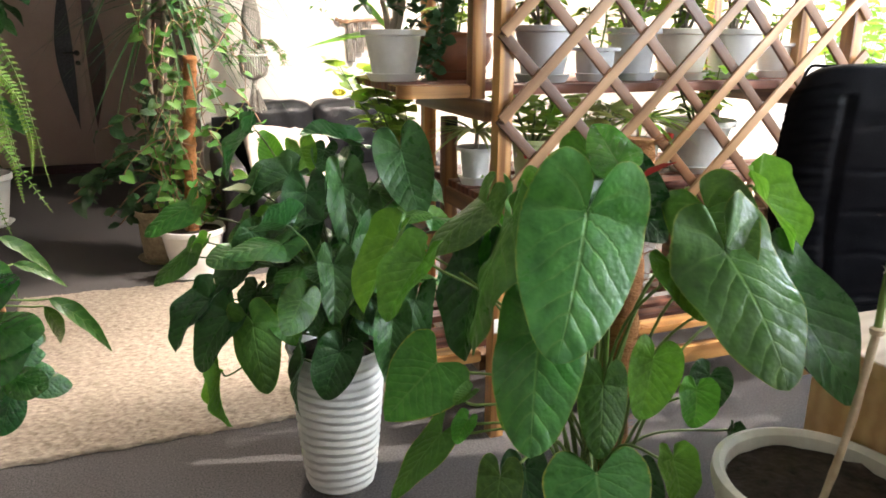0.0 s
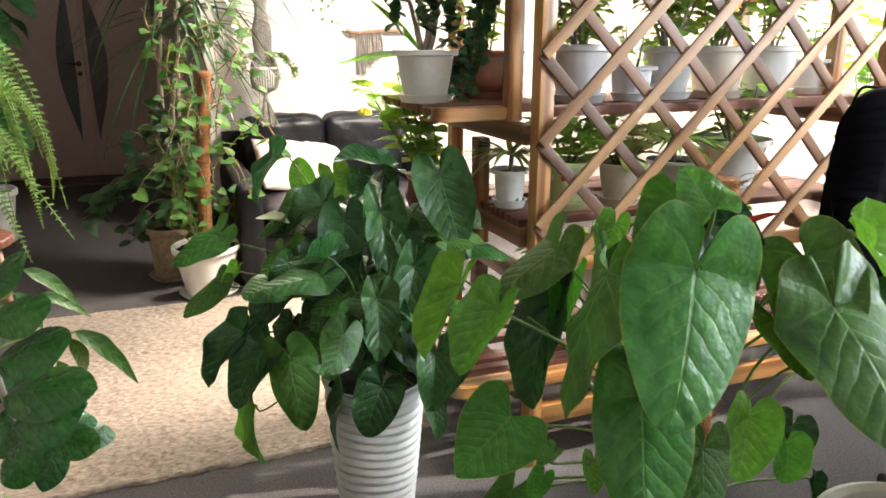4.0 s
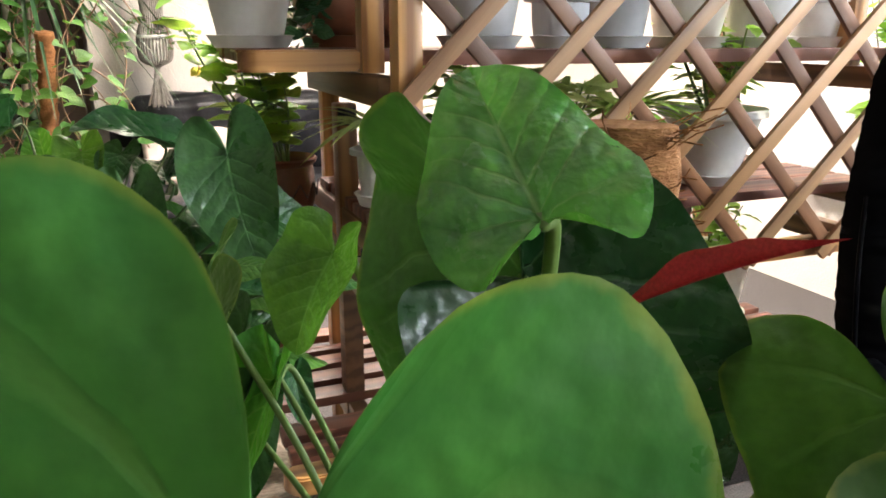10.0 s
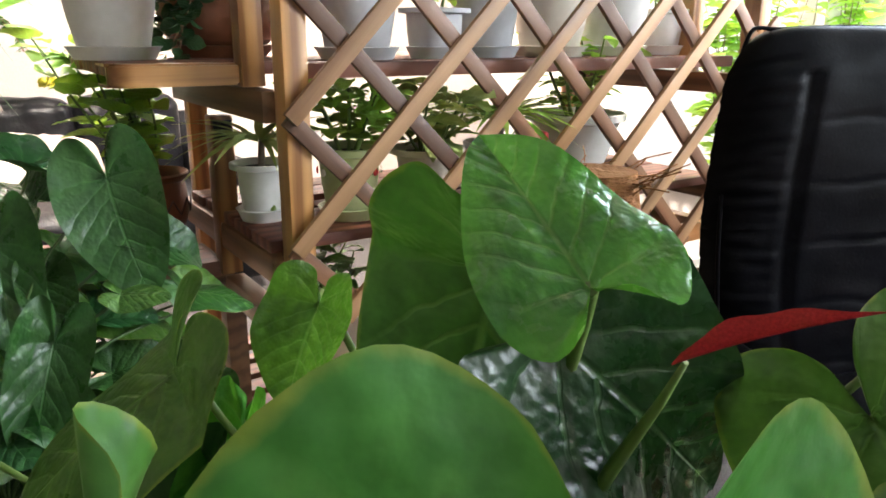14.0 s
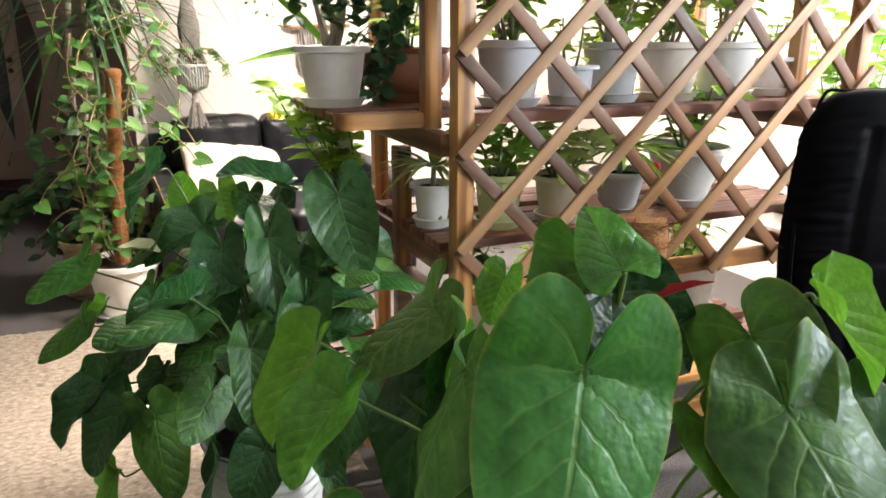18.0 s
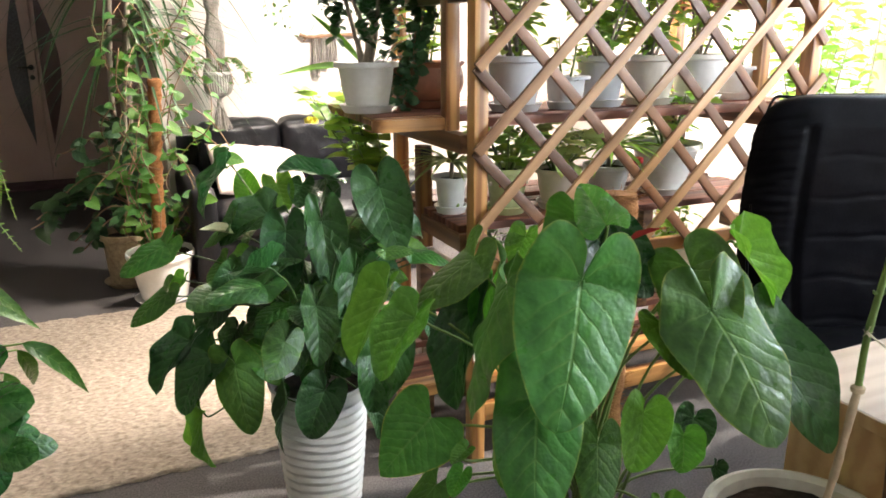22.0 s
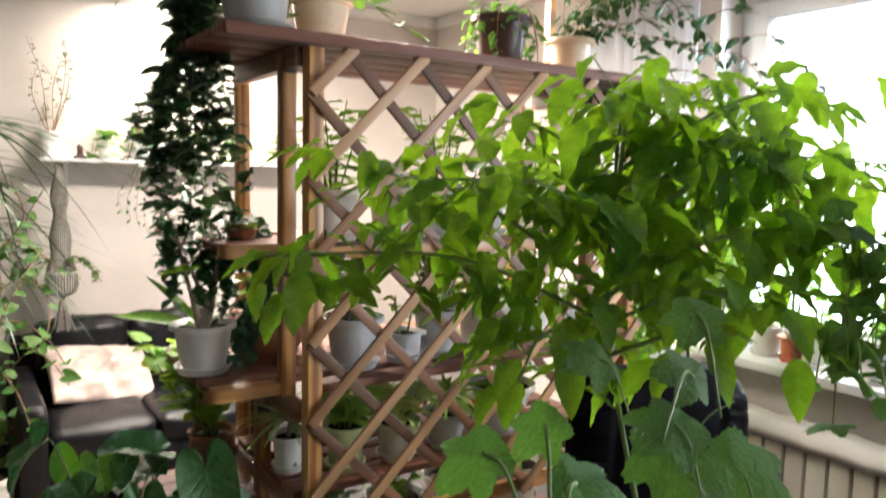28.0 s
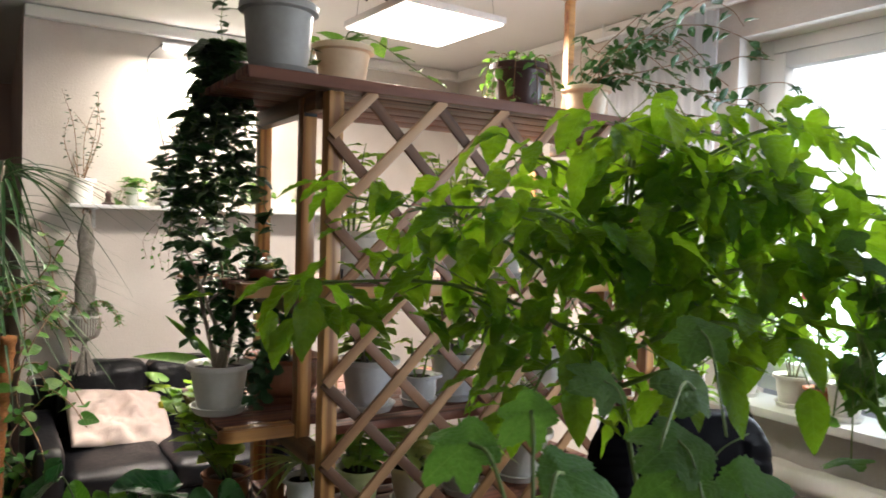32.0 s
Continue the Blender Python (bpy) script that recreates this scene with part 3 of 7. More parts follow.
def window(name, b0, b1, label):
    w = thing(name, ROOM @ Matrix.Translation((WIN_A + 0.2, 0, 0)), label, "window", kind="structure")
    fr = 0.07
    def ring(y0, y1, z0, z1, t, x0, x1):
        bm = bmesh.new()
        for q in ((y0, y0 + t, z0, z1), (y1 - t, y1, z0, z1), (y0 + t, y1 - t, z0, z0 + t), (y0 + t, y1 - t, z1 - t, z1)):
            box(x0, x1, *q, 0.006, bm=bm)
        return bm
    part("window_frame", ring(b0, b1, SILL + 0.02, HEAD, fr, -0.03, 0.05), M["pvc"], w)
    n_s = 1 if b1 - b0 < 1.3 else 2
    step = (b1 - b0 - 2 * fr) / n_s
    for k in range(n_s):
        y0, y1 = b0 + fr + k * step + 0.004, b0 + fr + (k + 1) * step - 0.004
        s = part("window_sash", ring(y0, y1, SILL + 0.095, HEAD - fr - 0.005, 0.075, -0.045, 0.03), M["pvc"], w)
        p = part("pane", box(-0.008, 0.0, y0 + 0.074, y1 - 0.074, SILL + 0.168, HEAD - fr - 0.078), M["glass"], s)
        p.visible_shadow = False
        hb_ = box(-0.075, -0.062, y0 + 0.028, y0 + 0.046, 1.5, 1.64, 0.005)
        box(-0.062, -0.045, y0 + 0.028, y0 + 0.046, 1.6, 1.64, 0.003, bm=hb_)
        part("handle", hb_, M["pvc"], s)
    # bars outside
    bm = bmesh.new()
    y = b0 + 0.1
    while y < b1:
        tube([(0.22, y, SILL), (0.22, y, HEAD)], 0.003, 6, bm)
        y += 0.16
    for z in (1.0, 1.4, 1.8, 2.2):
        tube([(0.22, b0, z), (0.22, b1, z)], 0.003, 6, bm)
    part("bars", bm, M["pvc"], w, "white painted bars outside the pane")
    part("window_sill", box(-0.34, -0.03, b0 - 0.1, b1 + 0.1, SILL - 0.045, SILL, 0.01), M["white"], w, "white window sill with pots")
    return w


window("window_1", W1[0], W1[1], "white plastic window with a deep white sill")
# this window is out of view, added as a source of front light
window("window_2", W2[0], W2[1], "white plastic double window, unseen, added to light the plants")

# double door at the end of the hall
door = thing("door_1", ROOM @ Matrix.Translation((0, HALL_B, 0)), "beige double door with dark leaf-shaped glass inserts", "door", kind="structure")
bm = bmesh.new()
D0, D1, DM = -2.4, -0.9, -1.52
for q in ((D0 - 0.09, D0, 0.001, 2.15), (D1, D1 + 0.04, 0.001, 2.15), (D0, D1, 2.07, 2.15)):
    box(q[0], q[1], -0.03, -0.003, q[2], q[3], 0.004, bm=bm)
part("door_frame", bm, M["door_frame"], door)
for a0, a1, side in ((D0 + 0.005, DM - 0.003, 1), (DM + 0.003, D1 - 0.005, -1)):
    lf = part("door_leaf", box(a0, a1, -0.05 - 0.01 * side, -0.012, 0.02, 2.065, 0.006), M["door"], door)
    bm = bmesh.new()
    rows = []
    ins = DM - 0.12 * side if side > 0 else DM + 0.05
    for i in range(25):
        z = 0.34 + 1.45 * i / 24
        q = math.sin(math.pi * i / 24)
        rows.append([bm.verts.new((ins + (0.02 if side > 0 else 0.0) - side * 0.13 * q ** 1.2 * (1 if side > 0 else 1.1), -0.056 - 0.01 * side, z)),
                     bm.verts.new((ins + (0.02 if side > 0 else 0.0) + side * 0.02 * q, -0.056 - 0.01 * side, z))])
    for p, q in zip(rows, rows[1:]):
        bm.faces.new((p[0], p[1], q[1], q[0]))
    ret = bmesh.ops.extrude_face_region(bm, geom=list(bm.faces))
    for v in ret["geom"]:
        if isinstance(v, bmesh.types.BMVert):
            v.co.y += 0.004
    bmesh.ops.recalc_face_normals(bm, faces=bm.faces)
    part("insert", bm, M["dimple"] if side > 0 else M["insert"], lf, "dark dimpled glass insert" if side > 0 else "dark red insert")
bm = tube([(DM - 0.05, -0.06, 1.06), (DM - 0.05, -0.11, 1.06), (DM - 0.16, -0.115, 1.06)], 0.009, 8)
merge(bm, lathe([(0.025, 0), (0.025, 0.006), (0, 0.006)], 20), pose(DM - 0.05, -0.06, 1.06, 90))
part("door_handle", bm, M["steel_dark"], door)
part("lock", lathe([(0.022, 0), (0.022, 0.008), (0.012, 0.01), (0, 0.008)], 20), M["steel_dark"], door, m=pose(DM - 0.05, -0.06, 0.97, 90))
structure("doormat", box(-2.15, -1.15, HALL_B - 0.5, HALL_B - 0.06, 0.001, 0.016, 0.005), surface("striped_mat", (0.05, 0.02, 0.03), (0.12, 0.07, 0.08), 20, 0.95, bump=0.8), "dark striped doormat before the door", "doormat")

# rug
bm = bmesh.new()
nx, ny = 170, 220
ra, rb = (-1.6, -0.15), (0.34, 1.93)
rng = random.Random(4)


def rug_point(i, j):
    x, y = ra[0] + (ra[1] - ra[0]) * i / nx, rb[0] + (rb[1] - rb[0]) * j / ny
    rim = i in (0, nx) or j in (0, ny)
    x += 0.012 * noise.noise((x * 14, y * 14, 1)) + 0.006 * noise.noise((x * 60, y * 60, 5))
    y += 0.012 * noise.noise((x * 14, y * 14, 9)) + 0.006 * noise.noise((x * 60, y * 60, 7))
    pile = 0.012 + 0.005 * noise.noise((x * 70, y * 45, 0)) + 0.003 * noise.noise((x * 24, y * 16, 2)) + 0.002 * noise.noise((x * 6, y * 6, 3)) + rng.uniform(-0.0015, 0.0015)
    return x, y, 0.002 if rim else pile


g = [[bm.verts.new(rug_point(i, j)) for j in range(ny + 1)] for i in range(nx + 1)]
for i in range(nx):
    for j in range(ny):
        bm.faces.new((g[i][j], g[i + 1][j], g[i + 1][j + 1], g[i][j + 1])).smooth = True
tagged(part("rug", bm, M["rug"], None, m=ROOM.copy()), "cream shaggy wool rug on the dark carpet", "rug")


# ---- the wooden plant stand with its lattice ----
stand = thing("plant_stand", ROOM.copy(), "tall varnished pine plant stand with a diagonal lattice front", "plant stand")
STAND_R = 1.3
S_TOP, S1, S2, S3, S5 = 2.09, 1.505, 1.092, 0.777, 0.295


def beam(name, x0, x1, y0, y1, z0, z1, mat, bevel=0.004, label=""):
    return part(name, box(x0, x1, y0, y1, z0, z1, bevel), mat, stand, label)


beam("post", -0.015, 0.03, 0.0, 0.05, 0, 2.055, M["pine"])
beam("post", STAND_R - 0.03, STAND_R + 0.015, 0.0, 0.05, 0, 2.055, M["pine"])
beam("post", -0.04, 0.004, 0.134, 0.178, S2 - 0.044, 2.05, M["pine"])
beam("post", -0.04, 0.006, 0.35, 0.395, 0.632, S2 - 0.116, M["pine"])
beam("post", -0.04, 0.006, 0.35, 0.395, 0, 0.575, M["darkwood"])
beam("post", STAND_R - 0.12, STAND_R - 0.075, 0.134, 0.178, S2 - 0.044, 2.05, M["pine"])
beam("post", 1.0, 1.045, 0.33, 0.375, S3 + 0.001, 1.0, M["darkwood"])
beam("post", 0.85, 0.895, 0.3, 0.345, S5 + 0.001, 0.72, M["darkwood"])
for a in (0.0, STAND_R - 0.05):
    beam("post", a, a + 0.045, 0.66, 0.705, 0, 2.03, M["pine"])
# cross beams under the boards
for z, b1 in ((S2 - 0.046, 0.66), (S_TOP - 0.03, 0.6), (S1 - 0.042, 0.66), (S3 - 0.026, 0.66), (S5 - 0.026, 0.66), (0.632, 0.349)):
    for a in (-0.036, STAND_R - 0.025):
        beam("cross_beam", a, a + 0.042, 0.051, b1, z - 0.055, z - 0.0005, M["darkwood"])
beam("cross_beam", -0.09, 0.0, 0.396, 0.64, 0.577, 0.631, M["darkwood"])
# front rails
beam("rail", 0.031, STAND_R - 0.032, 0.004, 0.03, 1.47, 1.504, M["pine_a"])
beam("rail", 0.031, STAND_R - 0.032, 0.004, 0.03, 0.62, 0.667, M["pine_a"])
beam("rail", 0.031, STAND_R - 0.032, 0.004, 0.04, 0.14, 0.2, M["pine_a"])
beam("rail", -0.25, STAND_R + 0.3, -0.03, -0.002, 2.056, S_TOP - 0.003, M["redwood"])


def shelf_boards(z, a0, a1, rows, t=0.025, mats=("redwood",), jut=0.0):
    rng = random.Random(int(z * 1000))
    for k, (b0, b1) in enumerate(rows):
        q = a0 + (0.035 * k if jut else 0) + rng.uniform(-0.006, 0.006)
        bm = box(q, a1, b0 + 0.002, b1 - 0.002, z - t, z + rng.uniform(-0.0015, 0.0), 0.005)
        part("board", bm, M[mats[min(k, len(mats) - 1)]], stand)


def round_nose(a0, a1, b0, b1, z0, z1, mat):
    """A board with a rounded left nose."""
    bm = bmesh.new()
    pts = [(a1, b0), (a1, b1), (a0 + 0.02, b1)]
    r = 0.04
    pts += [(a0 + 0.0, b1 - 0.02)]
    for k in range(7):
        th = math.pi + k / 6 * math.pi / 2
        pts.append((a0 + r + r * math.cos(th), b0 + r + r * math.sin(th)))
    lo = [bm.verts.new((x, y, z0)) for x, y in pts]
    f = bm.faces.new(lo)
    up = bmesh.ops.extrude_face_region(bm, geom=[f])
    for v in up["geom"]:
        if isinstance(v, bmesh.types.BMVert):
            v.co.z = z1
    bmesh.ops.recalc_face_normals(bm, faces=bm.faces)
    bmesh.ops.bevel(bm, geom=[e for e in bm.edges if abs(e.verts[0].co.z - e.verts[1].co.z) < 1e-5], offset=0.004, segments=2, affect="EDGES")
    return part("board", smooth(bm, 40), mat, stand)


round_nose(-0.258, -0.042, 0.14, 0.19, S2 - 0.04, S2 - 0.001, M["pine_a"])
shelf_boards(S2, -0.25, STAND_R + 0.06, ((0.362, 0.49), (0.495, 0.62), (0.625, 0.75)))
beam("board", -0.25, STAND_R + 0.06, 0.192, 0.298, S2 - 0.025, S2, M["redwood"])
beam("board", -0.25, STAND_R + 0.06, 0.302, 0.358, S2 - 0.025, S2, M["redwood"])
beam("board", 0.03, STAND_R - 0.035, 0.06, 0.13, S2 - 0.028, S2, M["redwood"])
round_nose(-0.215, -0.042, 0.14, 0.19, S1 - 0.04, S1, M["pine_a"])
shelf_boards(S1, 0.09, STAND_R + 0.06, ((0.06, 0.13), (0.192, 0.29), (0.3, 0.4), (0.41, 0.5), (0.51, 0.6)))
beam("board", -0.21, 0.086, 0.192, 0.29, S1 - 0.025, S1 - 0.001, M["redwood"])
beam("board", -0.21, 0.086, 0.3, 0.42, S1 - 0.025, S1 - 0.001, M["redwood"])
shelf_boards(S_TOP, -0.25, STAND_R + 0.33, ((-0.03, 0.09), (0.1, 0.22), (0.23, 0.35), (0.36, 0.48), (0.49, 0.62)), jut=0.0)
shelf_boards(S3, -0.03, STAND_R - 0.05, ((0.06, 0.17), (0.175, 0.278), (0.283, 0.345), (0.4, 0.5), (0.505, 0.6)))
shelf_boards(S5, 0.03, STAND_R - 0.035, ((0.0, 0.08),), mats=("pine_a",))
shelf_boards(S5, -0.22, STAND_R + 0.02, ((0.105, 0.17), (0.195, 0.26), (0.345, 0.41), (0.435, 0.5), (0.525, 0.59), (0.615, 0.655), (0.72, 0.78)))
round_nose(-0.24, -0.04, 0.03, 0.09, S5 - 0.04, S5, M["pine_a"])
# corner irons
for z in (S1 - 0.033,):
    bm = box(0.03, 0.036, -0.006, -0.001, z, z + 0.085, 0.001)
    box(0.03, 0.095, -0.006, -0.001, z, z + 0.012, 0.001, bm=bm)
    part("bracket", bm, M["steel_dark"], stand)
for a, b, z in ((-0.017, 0.349, 0.955), (-0.018, 0.133, 1.44), (-0.018, 0.133, 2.02)):
    part("bracket", box(a - 0.02, a + 0.02, b - 0.003, b + 0.001, z - 0.025, z + 0.012, 0.001), M["steel_dark"], stand)

part("label", box(-0.013, 0.009, -0.003, -0.0005, 0.36, 0.404), M["linen"], stand, "small white paper label")

# lattice slats, two layers of diagonals
L_A0, L_A1, L_Z0, L_Z1, PITCH = -0.005, STAND_R + 0.01, 0.64, 2.05, 0.2315


def slats(rising):
    k = -12
    while k < 16:
        c = 1.018 + k * PITCH if rising else 0.99 + k * PITCH
        ends = []
        for a in (L_A0, L_A1):
            z = c + a if rising else c - a
            ends.append((a, z))
        pts = []
        for (a, z) in ends:
            z2 = min(max(z, L_Z0), L_Z1)
            pts.append((a + ((z2 - z) if rising else (z - z2)), z2))
        (a0, z0), (a1, z1) = pts
        k += 1
        if not (L_A0 - 1e-6 <= a0 <= L_A1 + 1e-6 and L_A0 - 1e-6 <= a1 <= L_A1 + 1e-6) or abs(a1 - a0) < 0.05:
            continue
        length = math.hypot(a1 - a0, z1 - z0) + 0.03
        bm = box(-length / 2, length / 2, -0.006, 0.006, -0.0155, 0.0155, 0.002)
        y = -0.018 if rising else -0.006
        ang = math.degrees(math.atan2(z1 - z0, a1 - a0))
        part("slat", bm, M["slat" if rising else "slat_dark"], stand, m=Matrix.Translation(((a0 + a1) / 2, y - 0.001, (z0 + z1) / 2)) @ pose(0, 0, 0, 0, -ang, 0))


# the rear, falling layer is coloured darker than the rising one
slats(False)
slats(True)

# ---- pots ----
def pot_parts(parent, rt, rb, h, mat, saucer=True, rim=0.012, style="plain", fill=0.9):
    t = 0.006
    lip = rim
    z0 = 0.018 if saucer else 0.0
    if style == "belly":
        prof = [(rb * 0.96, z0), (rb, z0 + 0.004)] + [(rb + (rt - rb) * (k / 10) + rt * 0.22 * math.sin(math.pi * (k / 10) ** 0.8), z0 + h * 0.9 * k / 10) for k in range(1, 10)]
        prof += [(rt * 1.0, z0 + h * 0.9), (rt + lip * 0.6, z0 + h * 0.94), (rt + lip, z0 + h), (rt + lip * 0.6, z0 + h + 0.004)]
    else:
        prof = [(rb * 0.95, z0), (rb, z0 + 0.005), (rb + (rt - rb) * 0.5, z0 + h * 0.45), (rt - 0.003, z0 + h * 0.86), (rt + lip * 0.5, z0 + h * 0.87),
                (rt + lip, z0 + h * 0.885), (rt + lip, z0 + h * 0.985), (rt + lip * 0.7, z0 + h)]
    ri = prof[-1][0] - t
    prof += [(ri, z0 + h - 0.002), (rt - t * 1.6, z0 + h * 0.86), (rt - t * 2, z0 + h * 0.7)]
    wave = None
    if style == "ribbed":
        wave = lambda r, z, th: (r * (1 + 0.02 * math.sin(24 * th)) if z < z0 + h * 0.86 else r, z)
    if style == "square":
        wave = lambda r, z, th: (r * min(1.18, 1 / max(abs(math.cos(th)), abs(math.sin(th)))), z)
    body = part("pot", lathe(prof, 48 if style in ("ribbed", "square") else 36, wave), mat, parent)
    rs = rt * 0.97 - t
    srf = [(0, z0 + h * fill), (rs * 0.5, z0 + h * fill - 0.002), (rs, z0 + h * fill - 0.004)]
    part("soil", lathe([(r, z) for r, z in srf], 28, lambda r, z, th: (r * (1.18 if style == "square" and r > 0 else 1), z + 0.004 * noise.noise((r * 60, th * 3, rt * 90)))), M["soil"], parent)
    if saucer:
        rs = rb * 1.28
        part("saucer", lathe([(0, 0.0), (rs * 0.86, 0.0), (rs, 0.02), (rs + 0.004, 0.024), (rs - 0.003, 0.025), (rs * 0.84, 0.012), (0, 0.012)], 36), mat, parent)
    return z0 + h * fill


def plant_in(place, rt, rb, h, mat, label, saucer=True, style="plain", name="potted_plant", group="", turn=0.0, fill=0.9):
    ob = thing(name, Matrix.Translation(place) @ pose(0, 0, 0, 0, 0, turn), label, "plant", group)
    return ob, pot_parts(ob, rt, rb, h, mat, saucer, style=style, fill=fill)


# ---- leaves ----
K = {}
K["anth"] = leaf_material("anthurium_leaf", (0.03, 0.1, 0.015), (0.064, 0.172, 0.026), (0.18, 0.32, 0.08), 6.0, 0.25, 0.12, edge=(0.2, 0.24, 0.03), spec=0.42, vein_amount=0.38)
K["anth_dark"] = leaf_material("dark_anthurium_leaf", (0.015, 0.06, 0.014), (0.036, 0.11, 0.025), (0.07, 0.18, 0.05), 6.0, 0.22, 0.1, spec=0.42)
K["anth_light"] = leaf_material("young_anthurium_leaf", (0.05, 0.17, 0.018), (0.1, 0.28, 0.03), (0.2, 0.38, 0.09), 6.0, 0.3, 0.3)
K["anth_edge"] = leaf_material("yellow_edged_anthurium_leaf", (0.035, 0.13, 0.016), (0.065, 0.2, 0.026), (0.12, 0.26, 0.06), 8.0, 0.3, 0.2, edge=(0.45, 0.36, 0.05))
K["anth_gloss"] = leaf_material("glossy_anthurium_leaf", (0.008, 0.04, 0.016), (0.02, 0.07, 0.022), (0.08, 0.16, 0.06), 5.0, 0.16, 0.12, spec=0.5)
K["young"] = leaf_material("fresh_anthurium_leaf", (0.04, 0.14, 0.02), (0.08, 0.23, 0.03), (0.2, 0.36, 0.1), 6.0, 0.1, 0.3, spec=0.7)
K["spathe"] = surface("red_spathe", (0.42, 0.01, 0.02), (0.62, 0.03, 0.04), 60, 0.35, bump=0.08)
K["cream"] = surface("cream_spathe", (0.55, 0.58, 0.3), (0.75, 0.74, 0.5), 30, 0.45)
K["zz"] = leaf_material("thick_glossy_leaf", (0.014, 0.085, 0.014), (0.035, 0.15, 0.024), (0.08, 0.24, 0.05), 5.0, 0.08, 0.06, vein_amount=0.25, spec=0.8)
K["fern"] = leaf_material("fern_leaf", (0.09, 0.2, 0.03), (0.2, 0.34, 0.07), (0.25, 0.4, 0.1), 2.0, 0.5, 0.35, islands=True)
K["hib"] = leaf_material("hibiscus_leaf", (0.03, 0.1, 0.008), (0.075, 0.2, 0.015), (0.16, 0.32, 0.04), 6.0, 0.22, 0.65, glow=(0.42, 0.7, 0.02), spec=0.55)
K["abut"] = leaf_material("maple_leaf", (0.024, 0.085, 0.012), (0.05, 0.145, 0.022), (0.13, 0.28, 0.07), 5.0, 0.5, 0.35, glow=(0.28, 0.55, 0.06), vein_amount=0.4)
K["vine"] = leaf_material("ivy_leaf", (0.032, 0.11, 0.018), (0.095, 0.22, 0.036), (0.2, 0.34, 0.1), 4.0, 0.4, 0.3, islands=True)
K["bush"] = leaf_material("bush_leaf", (0.12, 0.28, 0.035), (0.3, 0.48, 0.09), (0.32, 0.5, 0.15), 5.0, 0.3, 0.45, islands=True)
K["darkleaf"] = leaf_material("dark_round_leaf", (0.014, 0.045, 0.014), (0.04, 0.1, 0.028), (0.04, 0.08, 0.03), 4.0, 0.3, 0.12, islands=True)
K["striped"] = leaf_material("striped_leaf", (0.25, 0.36, 0.1), (0.4, 0.46, 0.18), (0.6, 0.6, 0.3), 3.0, 0.4, 0.35, islands=True)
K["jade"] = leaf_material("jade_leaf", (0.02, 0.08, 0.02), (0.05, 0.15, 0.035), (0.06, 0.16, 0.05), 2.0, 0.25, 0.05, islands=True)

GRID = {
    "ivy": [palmate(((0, 1, 40), (62, 0.75, 34), (-62, 0.75, 34), (120, 0.5, 30), (-120, 0.5, 30)), 2, seed=s) for s in (1, 2)],
    "ovate": [leaf_grid(ovate(0.27, 0.42), 6, 2, 0.2, 0.2 + 0.1 * s, 0.03, 3, s, 0) for s in range(3)],
    "round": [leaf_grid(ovate(0.42, 0.5), 5, 2, 0.15, 0.15, 0.0, 3, s, 0) for s in range(2)],
    "lance": [leaf_grid(ovate(0.06, 0.3), 10, 1, 0.6, 0.45 + 0.2 * s, 0.0, 3, s, 0) for s in range(3)],
    "heart": [leaf_grid(YOUNG, 9, 3, 0.15, 0.25, 0.02, 3, s, 0, 9, 0.42) for s in range(3)],
    "pinna": [leaf_grid(ovate(0.2, 0.25), 4, 1, 0.1, 0.1, 0.0, 3, s, 0) for s in range(2)],
}
SHAPES = {"heart": (HEART, -0.14, 0.2, 0.032), "dark": (HEART, 0.2, 0.34, 0.05), "light": (HEART, 0.3, 0.26, 0.045), "long": (LONGHEART, -0.25, 0.14, 0.04),
          "edged": (YOUNG, -0.05, 0.14, 0.02), "gloss": (YOUNG, 0.2, 0.25, 0.03), "young": (YOUNG, -0.5, 0.1, 0.05)}
MATS = {"heart": "anth", "dark": "anth_dark", "light": "anth_light", "long": "anth", "edged": "anth_edge", "gloss": "anth_gloss", "young": "young"}
BLADES = {k: [leaf_mesh("leaf", leaf_grid(s[0], 52, 10, s[1], s[2] + 0.06 * q, s[3], 3 + q, 11 * q + len(k), {"young": 0.003, "gloss": 0.003, "dark": 0.004}.get(k, 0.006), 6, 0.42, {"young": 0.65, "light": 0.2, "dark": 0.12 * q}.get(k, 0.0), {"heart": 0.7, "long": 0.5}.get(k, 0.25)), K[MATS[k]]) for q in range(3)] for k, s in SHAPES.items()}


class Plant:
    """A plant whose big leaves are parts, with a stalk from its crown to each leaf."""

    def __init__(self, ob, crown, seed):
        self.ob, self.crown, self.rng, self.n = ob, Vector(crown), random.Random(seed), 0

    def local(self, p):
        return self.ob.matrix_basis.inverted() @ Vector(p)


def blade(pl, base, tip, facing, width, kind):
    b, t = pl.local(base), pl.local(tip)
    f = pl.ob.matrix_basis.to_3x3().inverted() @ Vector(facing)
    me = BLADES[kind][pl.n % 3]
    pl.n += 1
    part("leaf", me, None, pl.ob, m=aim(b, t, f, None, width))
    c = pl.local(pl.crown) + Vector((pl.rng.uniform(-0.03, 0.03), pl.rng.uniform(-0.03, 0.03), 0))
    out = Vector((b.x - c.x, b.y - c.y, 0))
    mid = c.lerp(b, 0.5) + Vector((0, 0, 0.18 * (b - c).length)) - out * 0.12
    near = b - f.normalized() * 0.03 + (t - b).normalized() * 0.004
    r = 0.0024 if kind != "young" else 0.003
    part("stalk", tube(bend([c, mid, near, b], 7), [r * 1.25] * 7 + [r] * 15, 7), M["green_stem" if pl is front else "shade_stem"], pl.ob)


